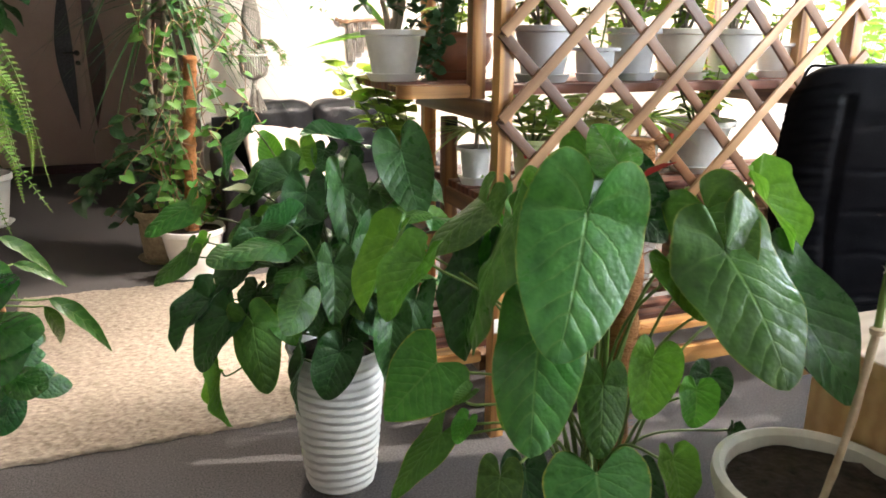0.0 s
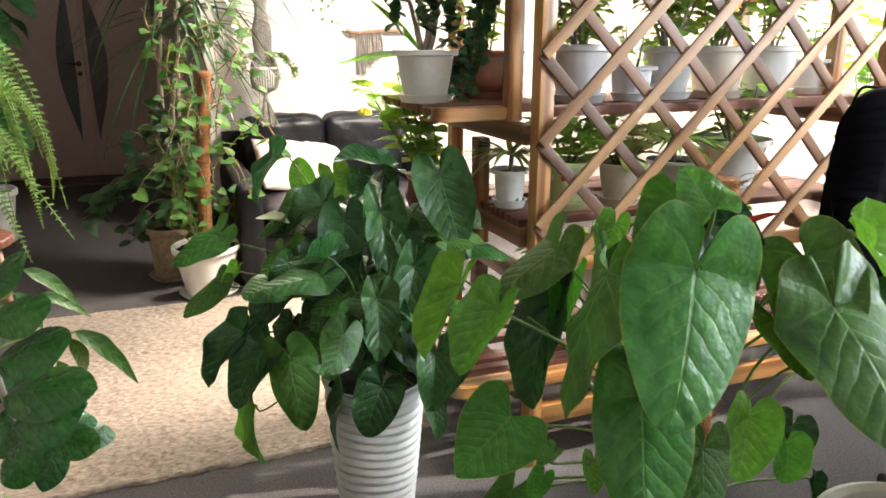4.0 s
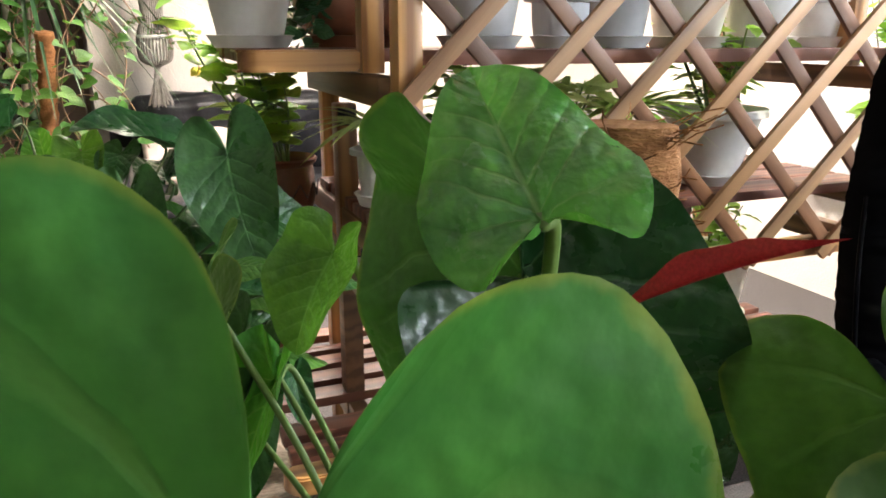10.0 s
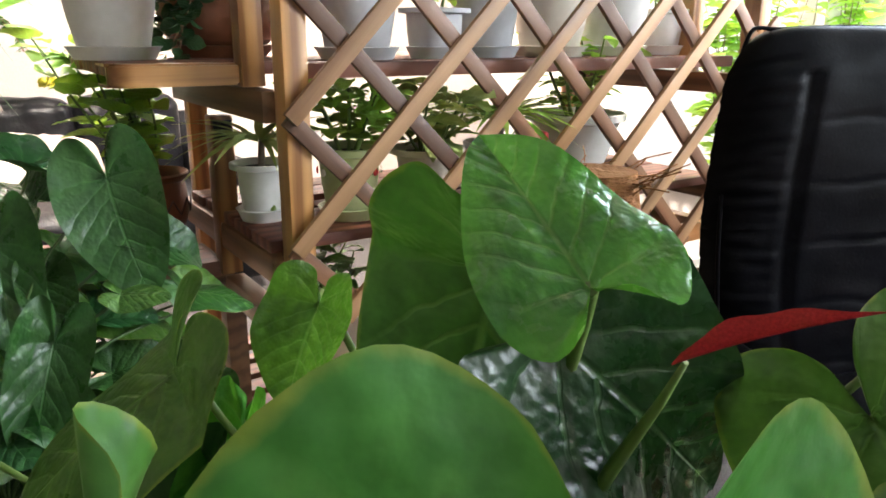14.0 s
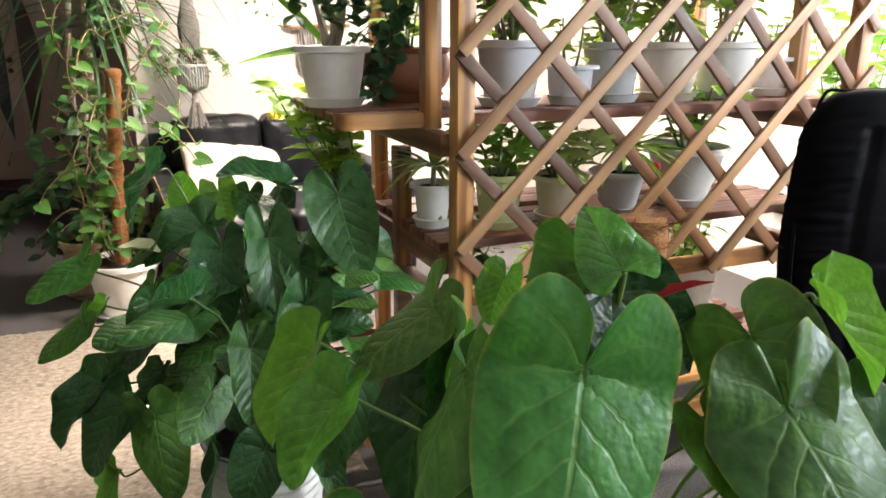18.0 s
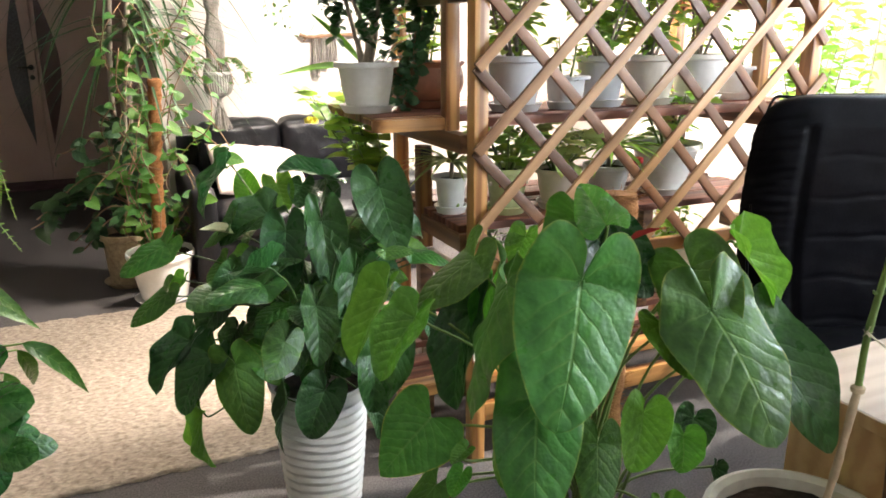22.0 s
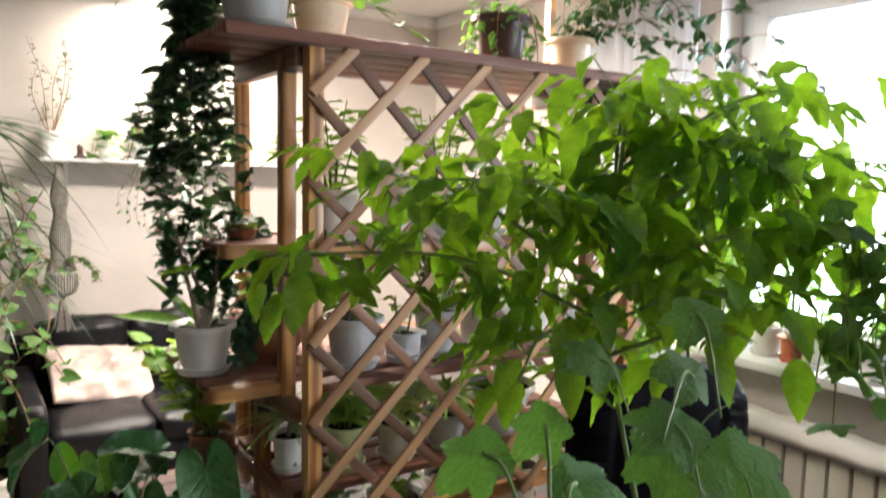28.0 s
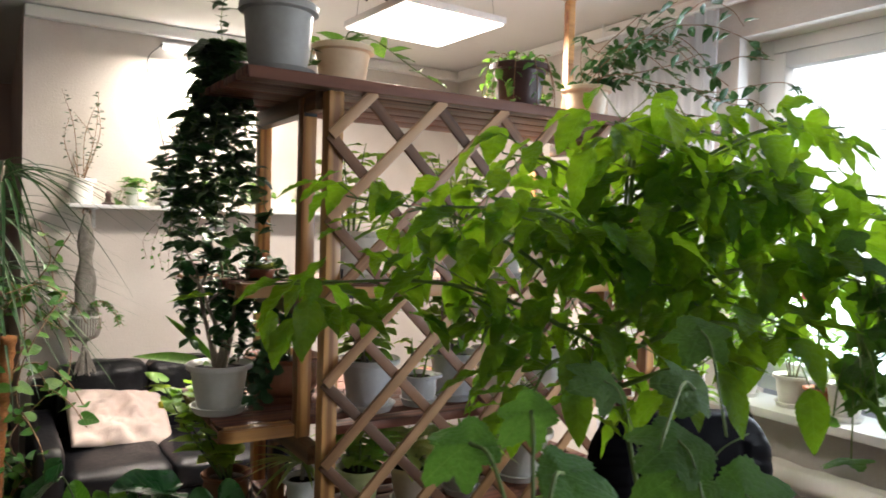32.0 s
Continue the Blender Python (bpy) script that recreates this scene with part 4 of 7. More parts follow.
# ---- the front anthurium ----
ob = thing("anthurium", Matrix.Translation((0.34, 1.34, 0)), "large anthurium with broad heart-shaped leaves and a red flower", "plant")
front = Plant(ob, (0.34, 1.34, 0.46), 5)
pot_parts(ob, 0.15, 0.11, 0.34, M["pot_white"], True)
part("coir_pole", tube(bend([(0.03, 0.05, 0.3), (0.04, 0.065, 0.7), (0.045, 0.075, 1.07)], 14), [0.03 + 0.003 * math.sin(k * 1.7) for k in range(29)], 16), M["coir"], ob, "brown coir pole")
bm = bmesh.new()
rng = random.Random(8)
for k in range(700):
    h = rng.random() ** 0.6
    base = Vector((0.03, 0.05, 0.3)).lerp(Vector((0.045, 0.075, 1.07)), h)
    th = rng.uniform(0, 6.28)
    d = Vector((math.cos(th), math.sin(th), rng.uniform(-0.3, 0.9)))
    l = rng.uniform(0.006, 0.02) * (1.3 if h > 0.95 else 1)
    p0 = base + Vector((d.x, d.y, 0)) * 0.028
    tube([p0, p0 + d * l * 0.6, p0 + d * l + Vector((rng.uniform(-1, 1), rng.uniform(-1, 1), 0)) * 0.008], 0.0005, 3, bm, False)
part("fibre", bm, M["coir"], ob)["kind"] = "stuff"
blade(front, (0.287, 1.118, 1.014), (0.258, 1.028, 0.846), (0.21, -0.86, 0.47), 0.95, "heart")
blade(front, (0.235, 1.100, 0.857), (0.225, 0.965, 0.756), (-0.15, -0.7, 0.7), 0.8, "heart")
blade(front, (0.194, 1.165, 0.993), (0.144, 1.132, 0.808), (-0.93, -0.3, 0.25), 1.0, "long")
blade(front, (0.146, 1.421, 0.952), (0.048, 1.400, 0.862), (-0.6, -0.35, 0.7), 1.05, "heart")
blade(front, (0.079, 1.290, 0.719), (-0.004, 1.266, 0.622), (-0.1, -0.8, 0.7), 1.15, "edged")
blade(front, (0.482, 1.195, 0.946), (0.550, 1.085, 0.802), (0.22, -0.85, 0.4), 0.9, "heart")
blade(front, (0.571, 1.250, 0.887), (0.664, 1.180, 0.733), (0.4, -0.8, 0.4), 0.75, "dark")
blade(front, (0.469, 1.268, 0.988), (0.503, 1.185, 0.902), (-0.5, -0.75, 0.4), 1.15, "heart")
blade(front, (0.545, 1.300, 1.012), (0.611, 1.309, 0.895), (0.75, -0.65, 0.2), 0.62, "light")
blade(front, (0.338, 1.256, 1.056), (0.307, 1.335, 1.100), (-0.2, -0.55, 0.8), 0.85, "young")
blade(front, (0.333, 1.285, 1.026), (0.428, 1.315, 0.925), (-0.35, -0.7, 0.6), 0.85, "gloss")
blade(front, (0.318, 1.335, 1.036), (0.303, 1.365, 0.890), (-0.35, -0.9, -0.1), 1.0, "heart")
blade(front, (0.404, 1.220, 0.774), (0.386, 1.180, 0.696), (0.1, -0.8, 0.5), 0.95, "light")
blade(front, (0.537, 1.400, 0.668), (0.515, 1.370, 0.612), (0.1, -0.8, 0.5), 1.25, "dark")
blade(front, (0.420, 1.215, 0.918), (0.458, 1.165, 0.858), (-0.1, -0.8, 0.5), 0.85, "light")
blade(front, (0.325, 1.140, 0.768), (0.322, 1.090, 0.683), (0.0, -0.8, 0.5), 0.78, "heart")
blade(front, (0.314, 1.060, 0.682), (0.330, 1.000, 0.566), (0.1, -0.7, 0.65), 1.15, "edged")
blade(front, (0.442, 1.200, 0.625), (0.454, 1.170, 0.562), (0.2, -0.8, 0.5), 1.0, "light")
blade(front, (0.189, 1.120, 0.627), (0.181, 1.080, 0.549), (-0.1, -0.8, 0.5), 0.85, "heart")
blade(front, (0.085, 1.300, 0.585), (0.004, 1.260, 0.472), (-0.5, -0.7, 0.4), 0.5, "edged")
blade(front, (0.491, 1.300, 0.690), (0.489, 1.280, 0.633), (0.1, -0.8, 0.5), 1.2, "light")
blade(front, (0.410, 1.280, 0.544), (0.429, 1.250, 0.471), (0.1, -0.8, 0.5), 0.9, "dark")
blade(front, (0.228, 1.300, 0.528), (0.246, 1.260, 0.437), (-0.1, -0.8, 0.5), 0.9, "dark")
blade(front, (0.178, 1.450, 0.895), (0.156, 1.430, 0.800), (-0.3, -0.8, 0.3), 0.55, "light")
blade(front, (-0.012, 1.459, 0.872), (-0.071, 1.440, 0.737), (-0.7, -0.8, 0.15), 0.6, "light")
blade(front, (0.053, 1.316, 0.883), (-0.000, 1.270, 0.793), (-0.5, -0.8, 0.4), 0.85, "light")
blade(front, (0.143, 1.450, 0.845), (0.111, 1.420, 0.664), (-0.4, -0.8, 0.2), 0.55, "dark")
blade(front, (0.137, 1.500, 0.902), (0.088, 1.480, 0.843), (-0.2, -0.8, 0.4), 1, "dark")
blade(front, (0.232, 1.400, 0.999), (0.214, 1.380, 0.947), (-0.3, -0.8, 0.4), 1, "light")
blade(front, (0.657, 1.420, 0.843), (0.686, 1.400, 0.813), (0.2, -0.7, 0.6), 0.9, "gloss")
blade(front, (0.196, 1.200, 0.705), (0.197, 1.170, 0.670), (-0.1, -0.8, 0.5), 0.8, "light")
blade(front, (0.131, 1.280, 0.624), (0.113, 1.260, 0.591), (-0.2, -0.8, 0.5), 1, "light")
blade(front, (0.592, 1.420, 0.555), (0.585, 1.400, 0.504), (0.3, -0.8, 0.3), 0.7, "dark")
blade(front, (0.139, 1.200, 0.716), (0.117, 1.180, 0.703), (-0.1, -0.5, 0.8), 1, "light")
# red flower
bm = bmesh.new()
merge(bm, tube(bend([front.local((0.34, 1.33, 0.62)), front.local((0.345, 1.29, 0.9)), front.local((0.368, 1.238, 1.034))], 6), [0.0032] * 10 + [0.0026, 0.002, 0.0012], 7))
part("flower_stalk", bm, M["green_stem"], ob)
sp = leaf_mesh("spathe", leaf_grid(ovate(0.085, 0.4), 14, 5, 2.2, 0.1, 0.01, 3, 2, 0), K["spathe"])
part("spathe", sp, None, ob, "red waxy spathe", m=aim(front.local((0.364, 1.240, 1.032)), front.local((0.408, 1.200, 1.073)), Vector((0.05, 0.5, 0.8)), None, 0.5))

# ---- the second anthurium in the white rippled pot ----
ob = thing("anthurium", Matrix.Translation((-0.28, 2.02, 0)), "bushy dark green anthurium in a white rippled pot", "plant")
second = Plant(ob, (-0.28, 2.02, 0.42), 9)


def ripple(r, z, th):
    return r + (0.0035 * math.sin(z * 2 * math.pi / 0.026 + 1.6 * math.sin(th * 2 + z * 9)) if 0.01 < z < 0.4 and r > 0.07 else 0), z


prof = [(0.0, 0.0), (0.086, 0.0), (0.094, 0.006)] + [(0.094 + 0.038 * (k / 76) ** 0.8, 0.006 + 0.405 * k / 76) for k in range(1, 77)] + [(0.136, 0.415), (0.138, 0.424), (0.132, 0.427), (0.124, 0.416), (0.12, 0.37)]
part("pot", lathe(prof, 72, ripple), M["pot_white"], ob, "white pot with wavy ripples")
part("soil", lathe([(0, 0.4), (0.05, 0.398), (0.122, 0.394)], 28, lambda r, z, th: (r, z + 0.006 * noise.noise((r * 50, th * 3, 1)))), M["soil"], ob)
blade(second, (-0.116, 2.140, 0.934), (-0.062, 2.080, 0.763), (0.1, -0.8, 0.3), 0.9, "dark")
blade(second, (-0.291, 2.280, 0.928), (-0.413, 2.200, 0.964), (0, -0.35, 0.9), 0.9, "dark")
blade(second, (-0.430, 2.150, 0.852), (-0.553, 2.100, 0.777), (-0.2, -0.7, 0.6), 0.9, "dark")
blade(second, (-0.352, 2.050, 0.832), (-0.342, 2.000, 0.680), (-0.05, -0.8, 0.4), 0.85, "dark")
blade(second, (-0.268, 2.100, 0.845), (-0.246, 2.040, 0.651), (0.4, -0.8, 0.3), 0.62, "dark")
blade(second, (-0.588, 2.300, 0.952), (-0.651, 2.260, 0.808), (-0.8, -0.5, 0.2), 0.5, "dark")
blade(second, (-0.523, 2.300, 0.873), (-0.549, 2.320, 0.949), (0, -0.7, 0.6), 1.05, "light")
blade(second, (-0.426, 2.250, 0.916), (-0.388, 2.200, 0.844), (0.2, -0.7, 0.6), 1, "light")
blade(second, (-0.724, 2.150, 0.758), (-0.842, 2.100, 0.679), (-0.3, -0.8, 0.6), 0.75, "heart")
blade(second, (-0.714, 2.100, 0.633), (-0.809, 2.060, 0.547), (-0.5, -0.8, 0.4), 0.7, "heart")
blade(second, (-0.503, 2.000, 0.662), (-0.573, 1.950, 0.567), (-0.2, -0.8, 0.5), 0.95, "dark")
blade(second, (-0.602, 1.960, 0.553), (-0.694, 1.920, 0.417), (-0.4, -0.8, 0.35), 0.66, "dark")
blade(second, (-0.533, 1.920, 0.531), (-0.615, 1.880, 0.385), (-0.25, -0.8, 0.4), 0.8, "dark")
blade(second, (-0.465, 1.900, 0.515), (-0.423, 1.860, 0.339), (0, -0.8, 0.35), 0.78, "heart")
blade(second, (-0.399, 1.950, 0.529), (-0.349, 1.910, 0.457), (-0.1, -0.8, 0.6), 1, "light")
blade(second, (-0.329, 1.880, 0.432), (-0.343, 1.870, 0.278), (-0.9, -0.4, 0.2), 0.55, "dark")
blade(second, (-0.232, 1.880, 0.459), (-0.277, 1.840, 0.346), (0.1, -0.8, 0.4), 1.05, "dark")
blade(second, (-0.575, 1.930, 0.360), (-0.550, 1.920, 0.202), (-0.8, -0.5, 0.2), 0.5, "light")
blade(second, (-0.536, 2.100, 0.729), (-0.583, 2.070, 0.669), (-0.2, -0.7, 0.6), 1, "heart")
blade(second, (-0.481, 2.120, 0.740), (-0.507, 2.080, 0.676), (-0.1, -0.7, 0.6), 1, "light")
blade(second, (-0.283, 1.980, 0.630), (-0.328, 1.940, 0.534), (-0.1, -0.8, 0.5), 1, "dark")
blade(second, (-0.294, 1.940, 0.566), (-0.311, 1.900, 0.488), (-0.1, -0.8, 0.5), 0.8, "dark")
blade(second, (-0.166, 2.000, 0.731), (-0.205, 1.950, 0.562), (0.3, -0.8, 0.3), 0.65, "dark")
blade(second, (-0.107, 1.930, 0.535), (-0.118, 1.890, 0.392), (0.2, -0.8, 0.4), 0.72, "dark")
blade(second, (-0.059, 2.000, 0.562), (-0.103, 1.960, 0.383), (0.5, -0.8, 0.2), 0.55, "dark")
blade(second, (-0.130, 1.950, 0.416), (-0.106, 1.920, 0.297), (0.6, -0.7, 0.2), 0.6, "dark")
blade(second, (-0.208, 2.100, 0.792), (-0.182, 2.060, 0.703), (0.3, -0.8, 0.4), 0.9, "dark")
blade(second, (-0.352, 2.250, 0.914), (-0.356, 2.200, 0.857), (0, -0.8, 0.4), 1.1, "dark")
blade(second, (-0.412, 2.020, 0.752), (-0.403, 1.980, 0.628), (-0.2, -0.8, 0.4), 0.8, "dark")
blade(second, (-0.480, 1.980, 0.581), (-0.505, 1.950, 0.515), (-0.2, -0.7, 0.6), 1, "dark")
blade(second, (-0.169, 1.960, 0.577), (-0.145, 1.930, 0.497), (0.3, -0.8, 0.4), 0.8, "dark")
blade(second, (-0.684, 2.150, 0.660), (-0.709, 2.120, 0.604), (-0.3, -0.8, 0.4), 0.8, "light")
blade(second, (0.016, 2.000, 0.625), (0.031, 1.980, 0.555), (0.4, -0.8, 0.3), 0.7, "dark")
rng = random.Random(21)
for k in range(54):
    th = rng.uniform(0, 2 * math.pi)
    r, z = rng.uniform(0.08, 0.3), rng.uniform(0.5, 0.88)
    b = Vector((-0.28 + r * math.cos(th), 2.11 + r * math.sin(th), z))
    o = Vector((math.cos(th), math.sin(th), 0))
    l = rng.uniform(0.07, 0.15)
    if o.y < -0.3 and (z < 0.6 or o.x > 0.3):
        continue
    dip = rng.uniform(-0.25, 1.2)
    blade(second, b, b + (o + Vector((rng.uniform(-0.4, 0.4), rng.uniform(-0.4, 0.4), -dip))).normalized() * l, o * rng.uniform(0.0, 0.8) + Vector((rng.uniform(-0.8, 0.8), -0.25, 0.7)), rng.uniform(0.7, 1.15), "light" if rng.random() < 0.12 else "dark" if rng.random() < 0.75 else "heart")
for k in range(24):
    th = rng.uniform(0, 2 * math.pi)
    r = rng.uniform(0.02, 0.12)
    b = Vector((-0.29 + 1.3 * r * math.cos(th), 2.0 + 0.7 * r * math.sin(th), rng.uniform(0.47, 0.72)))
    d = Vector((math.cos(th), -0.35 + 0.5 * math.sin(th), -rng.uniform(0.2, 1.3))).normalized()
    blade(second, b, b + d * rng.uniform(0.07, 0.12), Vector((rng.uniform(-0.8, 0.8), -0.5, 0.6)), rng.uniform(0.85, 1.2), "heart" if rng.random() < 0.4 else "dark")
for p, q in (((-0.509, 2.100, 0.808), (-0.588, 2.070, 0.837)), ((-0.217, 2.050, 0.616), (-0.269, 2.030, 0.631))):
    me = leaf_mesh("spathe", leaf_grid(ovate(0.24, 0.4), 10, 4, 0.8, 0.1, 0.02, 3, 4, 0), K["cream"])
    part("spathe", me, None, ob, "cream flower spathe", m=aim(second.local(p), second.local(q), (0, -0.3, 1)))


# ---- generic greenery ----
def grow(parent, z0, height, spread, count, shape, size, mat, seed, stems=6, lean=0.35, trunk=0.004, stem_mat=None, up=0.2, bare=0.15, offset=(0, 0), name="leaves"):
    """A bush: stems that fan out of the soil, with leaves along them."""
    rng = random.Random(seed)
    bm, mats = bmesh.new(), []
    for s in range(stems):
        th = 2 * math.pi * (s + rng.uniform(-0.3, 0.3)) / stems
        k = rng.uniform(0.35, 1.0)
        top = Vector((offset[0] + spread * k * math.cos(th), offset[1] + spread * k * math.sin(th), z0 + height * rng.uniform(0.7, 1.05)))
        foot = Vector((0.015 * math.cos(th), 0.015 * math.sin(th), z0 - 0.006))
        line = bend([foot, foot.lerp(top, 0.5) + Vector((rng.uniform(-1, 1), rng.uniform(-1, 1), 0.5)) * spread * lean * 0.5, top], 6)
        tube(line, [trunk * (1 - 0.6 * i / (len(line) - 1)) for i in range(len(line))], 6, bm)
        per = max(2, count // stems)
        for q in range(per):
            f = bare + (1 - bare) * (q + rng.random()) / per
            i = min(int(f * (len(line) - 1)), len(line) - 2)
            p = line[i].lerp(line[i + 1], f * (len(line) - 1) - i)
            ph = rng.uniform(0, 6.28)
            d = Vector((math.cos(ph), math.sin(ph), rng.uniform(-0.35, 0.35) + up))
            l = size * rng.uniform(0.65, 1.2)
            mats.append(aim(p + d * l * 0.1, p + d.normalized() * l, Vector((rng.uniform(-0.4, 0.4), rng.uniform(-0.4, 0.4), 1)), l))
    part("stem", bm, stem_mat or M["green_stem"], parent)["kind"] = "stuff"
    foliage(name, GRID[shape], mats, mat, parent)


def rosette(parent, z0, count, length, mat, seed, shape="lance", rise=0.7, width=1.0, name="leaves"):
    rng = random.Random(seed)
    mats = []
    for k in range(count):
        th = k * 2.4 + rng.uniform(-0.3, 0.3)
        e = rise * (0.35 + 0.65 * (1 - k / count)) + rng.uniform(-0.1, 0.1)
        d = Vector((math.cos(th), math.sin(th), e * 1.6))
        l = length * rng.uniform(0.7, 1.1)
        b = Vector((0.008 * math.cos(th), 0.008 * math.sin(th), z0))
        mats.append(aim(b, b + d.normalized() * l, Vector((-math.cos(th) * 0.3, -math.sin(th) * 0.3, 1)), l, width))
    foliage(name, GRID[shape], mats, mat, parent)


def trailing(parent, lines, shape, size, mat, seed, gap=0.03, r=0.0018, stem_mat=None, name="leaves", face=(0, 0, 0.9)):
    rng = random.Random(seed)
    bm, mats = bmesh.new(), []
    for pts in lines:
        line = bend(pts, 10)
        tube(line, r, 5, bm)
        run = 0.0
        for a, b in zip(line, line[1:]):
            run += (b - a).length
            while run > gap:
                run -= gap * rng.uniform(0.7, 1.3)
                th = rng.uniform(0, 6.28)
                d = Vector((math.cos(th), math.sin(th), rng.uniform(-0.7, 0.2)))
                l = size * rng.uniform(0.6, 1.2)
                p = a.lerp(b, rng.random())
                mats.append(aim(p + d * 0.008, p + d.normalized() * l, Vector((rng.uniform(-0.5, 0.5), rng.uniform(-0.5, 0.5), 0)) + Vector(face), l))
    part("stem", bm, stem_mat or M["vine"], parent)["kind"] = "stuff"
    foliage(name, GRID[shape], mats, mat, parent)


# ---- pots on the stand ----
def on_stand(a, b, z, rt, rb, h, mat, label, saucer=True, style="plain", turn=0.0, fill=0.9):
    return plant_in(at(a, b, z), rt, rb, h, mat, label, saucer, style, group="pots on the plant stand", turn=turn, fill=fill)


# middle shelf
ob, z = on_stand(-0.205, 0.37, S2, 0.088, 0.066, 0.135, M["pot_white"], "gnarled jade plant in a white pot on the shelf end", style="ribbed")
bm = bmesh.new()
rng = random.Random(3)
tips = []
for k in range(5):
    th = k * 1.3 + 0.4
    top = Vector((0.07 * math.cos(th), 0.07 * math.sin(th), z + 0.2 + 0.05 * rng.random()))
    tube(bend([(0.01 * math.cos(th), 0.01 * math.sin(th), z - 0.01), (0.03 * math.cos(th + 0.8), 0.03 * math.sin(th + 0.8), z + 0.08), top], 6), [0.011 - 0.0005 * i for i in range(13)], 8, bm)
    for q in range(2):
        e = top + Vector((rng.uniform(-0.07, 0.07), rng.uniform(-0.07, 0.07), rng.uniform(0.03, 0.14)))
        tube(bend([top, top.lerp(e, 0.5) + Vector((0.015, 0, 0)), e], 4), 0.004, 6, bm)
        tips.append(e)
part("trunk", bm, M["bark"], ob, "pale bare branching trunk")
mats = []
for e in tips:
    for q in range(34):
        d = Vector((rng.uniform(-1, 1), rng.uniform(-1, 1), rng.uniform(-0.5, 1)))
        p = e - Vector((0.3 * e.x, 0.3 * e.y, 1)) * rng.uniform(0, 0.2)
        mats.append(aim(p, p + d.normalized() * 0.045, Vector((0, 0, 1)), 0.045))
foliage("leaves", GRID["round"], mats, K["jade"], ob)
for k, (p, q) in enumerate((((-0.02, 0.0, z), (-0.425, 0.423, 0.106)), ((-0.01, 0.02, z), (-0.16, -0.02, z + 0.16)))):
    me = leaf_mesh("leaf", leaf_grid(ovate(0.06 + 0.03 * k, 0.45), 16, 3, 0.8, 0.04, 0.0, 3, k, 0), K["anth_light"])
    part("leaf", me, None, ob, "long green strap leaf", m=aim(p, q, (0, -0.4, 1)))

ob, z = on_stand(0.03, 0.46, S2, 0.12, 0.085, 0.125, M["brownpot"], "trailing dark leaved plant in a brown ringed clay bowl", style="belly")
trailing(ob, [[(0, 0, z), (-0.06, -0.09, z + 0.06 + 0.02 * k), (-0.115 - 0.01 * k, -0.1 - 0.012 * k, z + 0.02), (-0.12 + 0.006 * k, -0.12 - 0.01 * k, z - 0.1)] for k in range(2)], "round", 0.036, K["darkleaf"], 4, 0.008)
grow(ob, z, 0.24, 0.1, 70, "ovate", 0.06, K["bush"], 61, 6)

ROW2 = ((0.225, 0.2, 0.088, 0.066, 0.15, "pot_grey"), (0.405, 0.19, 0.054, 0.046, 0.085, "pot_grey"), (0.56, 0.22, 0.082, 0.064, 0.145, "pot_grey"), (0.755, 0.215, 0.098, 0.072, 0.145, "pot_cream"),
        (0.965, 0.215, 0.095, 0.07, 0.145, "pot_white"), (1.17, 0.23, 0.07, 0.055, 0.1, "pot_white"))
for k, (a, b, rt, rb, h, mt) in enumerate(ROW2):
    ob, z = on_stand(a, b, S2, rt, rb, h, M[mt], ("leafy bush in a %s pot behind the lattice" % {"pot_grey": "pale grey", "pot_white": "white", "pot_cream": "cream"}[mt]), style="square" if k == 1 else "plain", turn=27 + 11 * k)
    if k in (0, 2, 3):
        grow(ob, z, 0.26, 0.13, 140, "ovate", 0.07, K["bush"], 70 + k, 7, trunk=0.006, stem_mat=M["bark"])
    elif k == 4:
        grow(ob, z, 0.28, 0.11, 110, "ovate", 0.06, K["bush"], 70 + k, 5, trunk=0.006, stem_mat=M["bark"])
    else:
        grow(ob, z, 0.14, 0.05, 26, "ovate", 0.05, K["bush"], 70 + k, 4)
# lower shelf
ob, z = on_stand(0.02, 0.235, S3, 0.05, 0.04, 0.1, M["pot_white"], "striped spiky plant in a small white pot")
rosette(ob, z + 0.05, 44, 0.15, K["striped"], 5, rise=0.5)
part("trunk", tube([(0, 0, z - 0.01), (0.004, 0, z + 0.05)], 0.007, 8), M["bark"], ob)
ob, z = on_stand(0.18, 0.16, S3, 0.066, 0.05, 0.13, M["green_pot"], "leafy plant in a pale green pot with painted flowers")
grow(ob, z, 0.16, 0.12, 90, "ovate", 0.08, K["bush"], 81, 7)
for k in range(10):
    th = k * 0.63
    m = Matrix.Translation((0.0655 * math.cos(th), 0.0655 * math.sin(th), 0.098)) @ pose(0, 0, 0, 0, 90, math.degrees(th))
    bm = lathe([(0, 0.002), (0.006, 0.0015), (0.008, -0.002)], 10)
    part("painted_flower", bm, K["spathe"] if k % 2 else M["pot_cream"], ob, m=m)
ob, z = on_stand(0.362, 0.15, S3, 0.07, 0.05, 0.115, M["pot_cream"], "yellow-green leafy plant in a cream pot")
grow(ob, z, 0.14, 0.13, 90, "ovate", 0.085, K["striped"], 82, 8)
ob, z = on_stand(0.568, 0.16, S3, 0.074, 0.05, 0.11, M["pot_grey"], "dracaena with arching leaves in a grey pot")
rosette(ob, z + 0.06, 60, 0.18, K["bush"], 83, rise=0.6)
part("trunk", tube([(0, 0, z - 0.01), (0.004, 0, z + 0.07)], 0.007, 8), M["bark"], ob)
bm = bmesh.new()
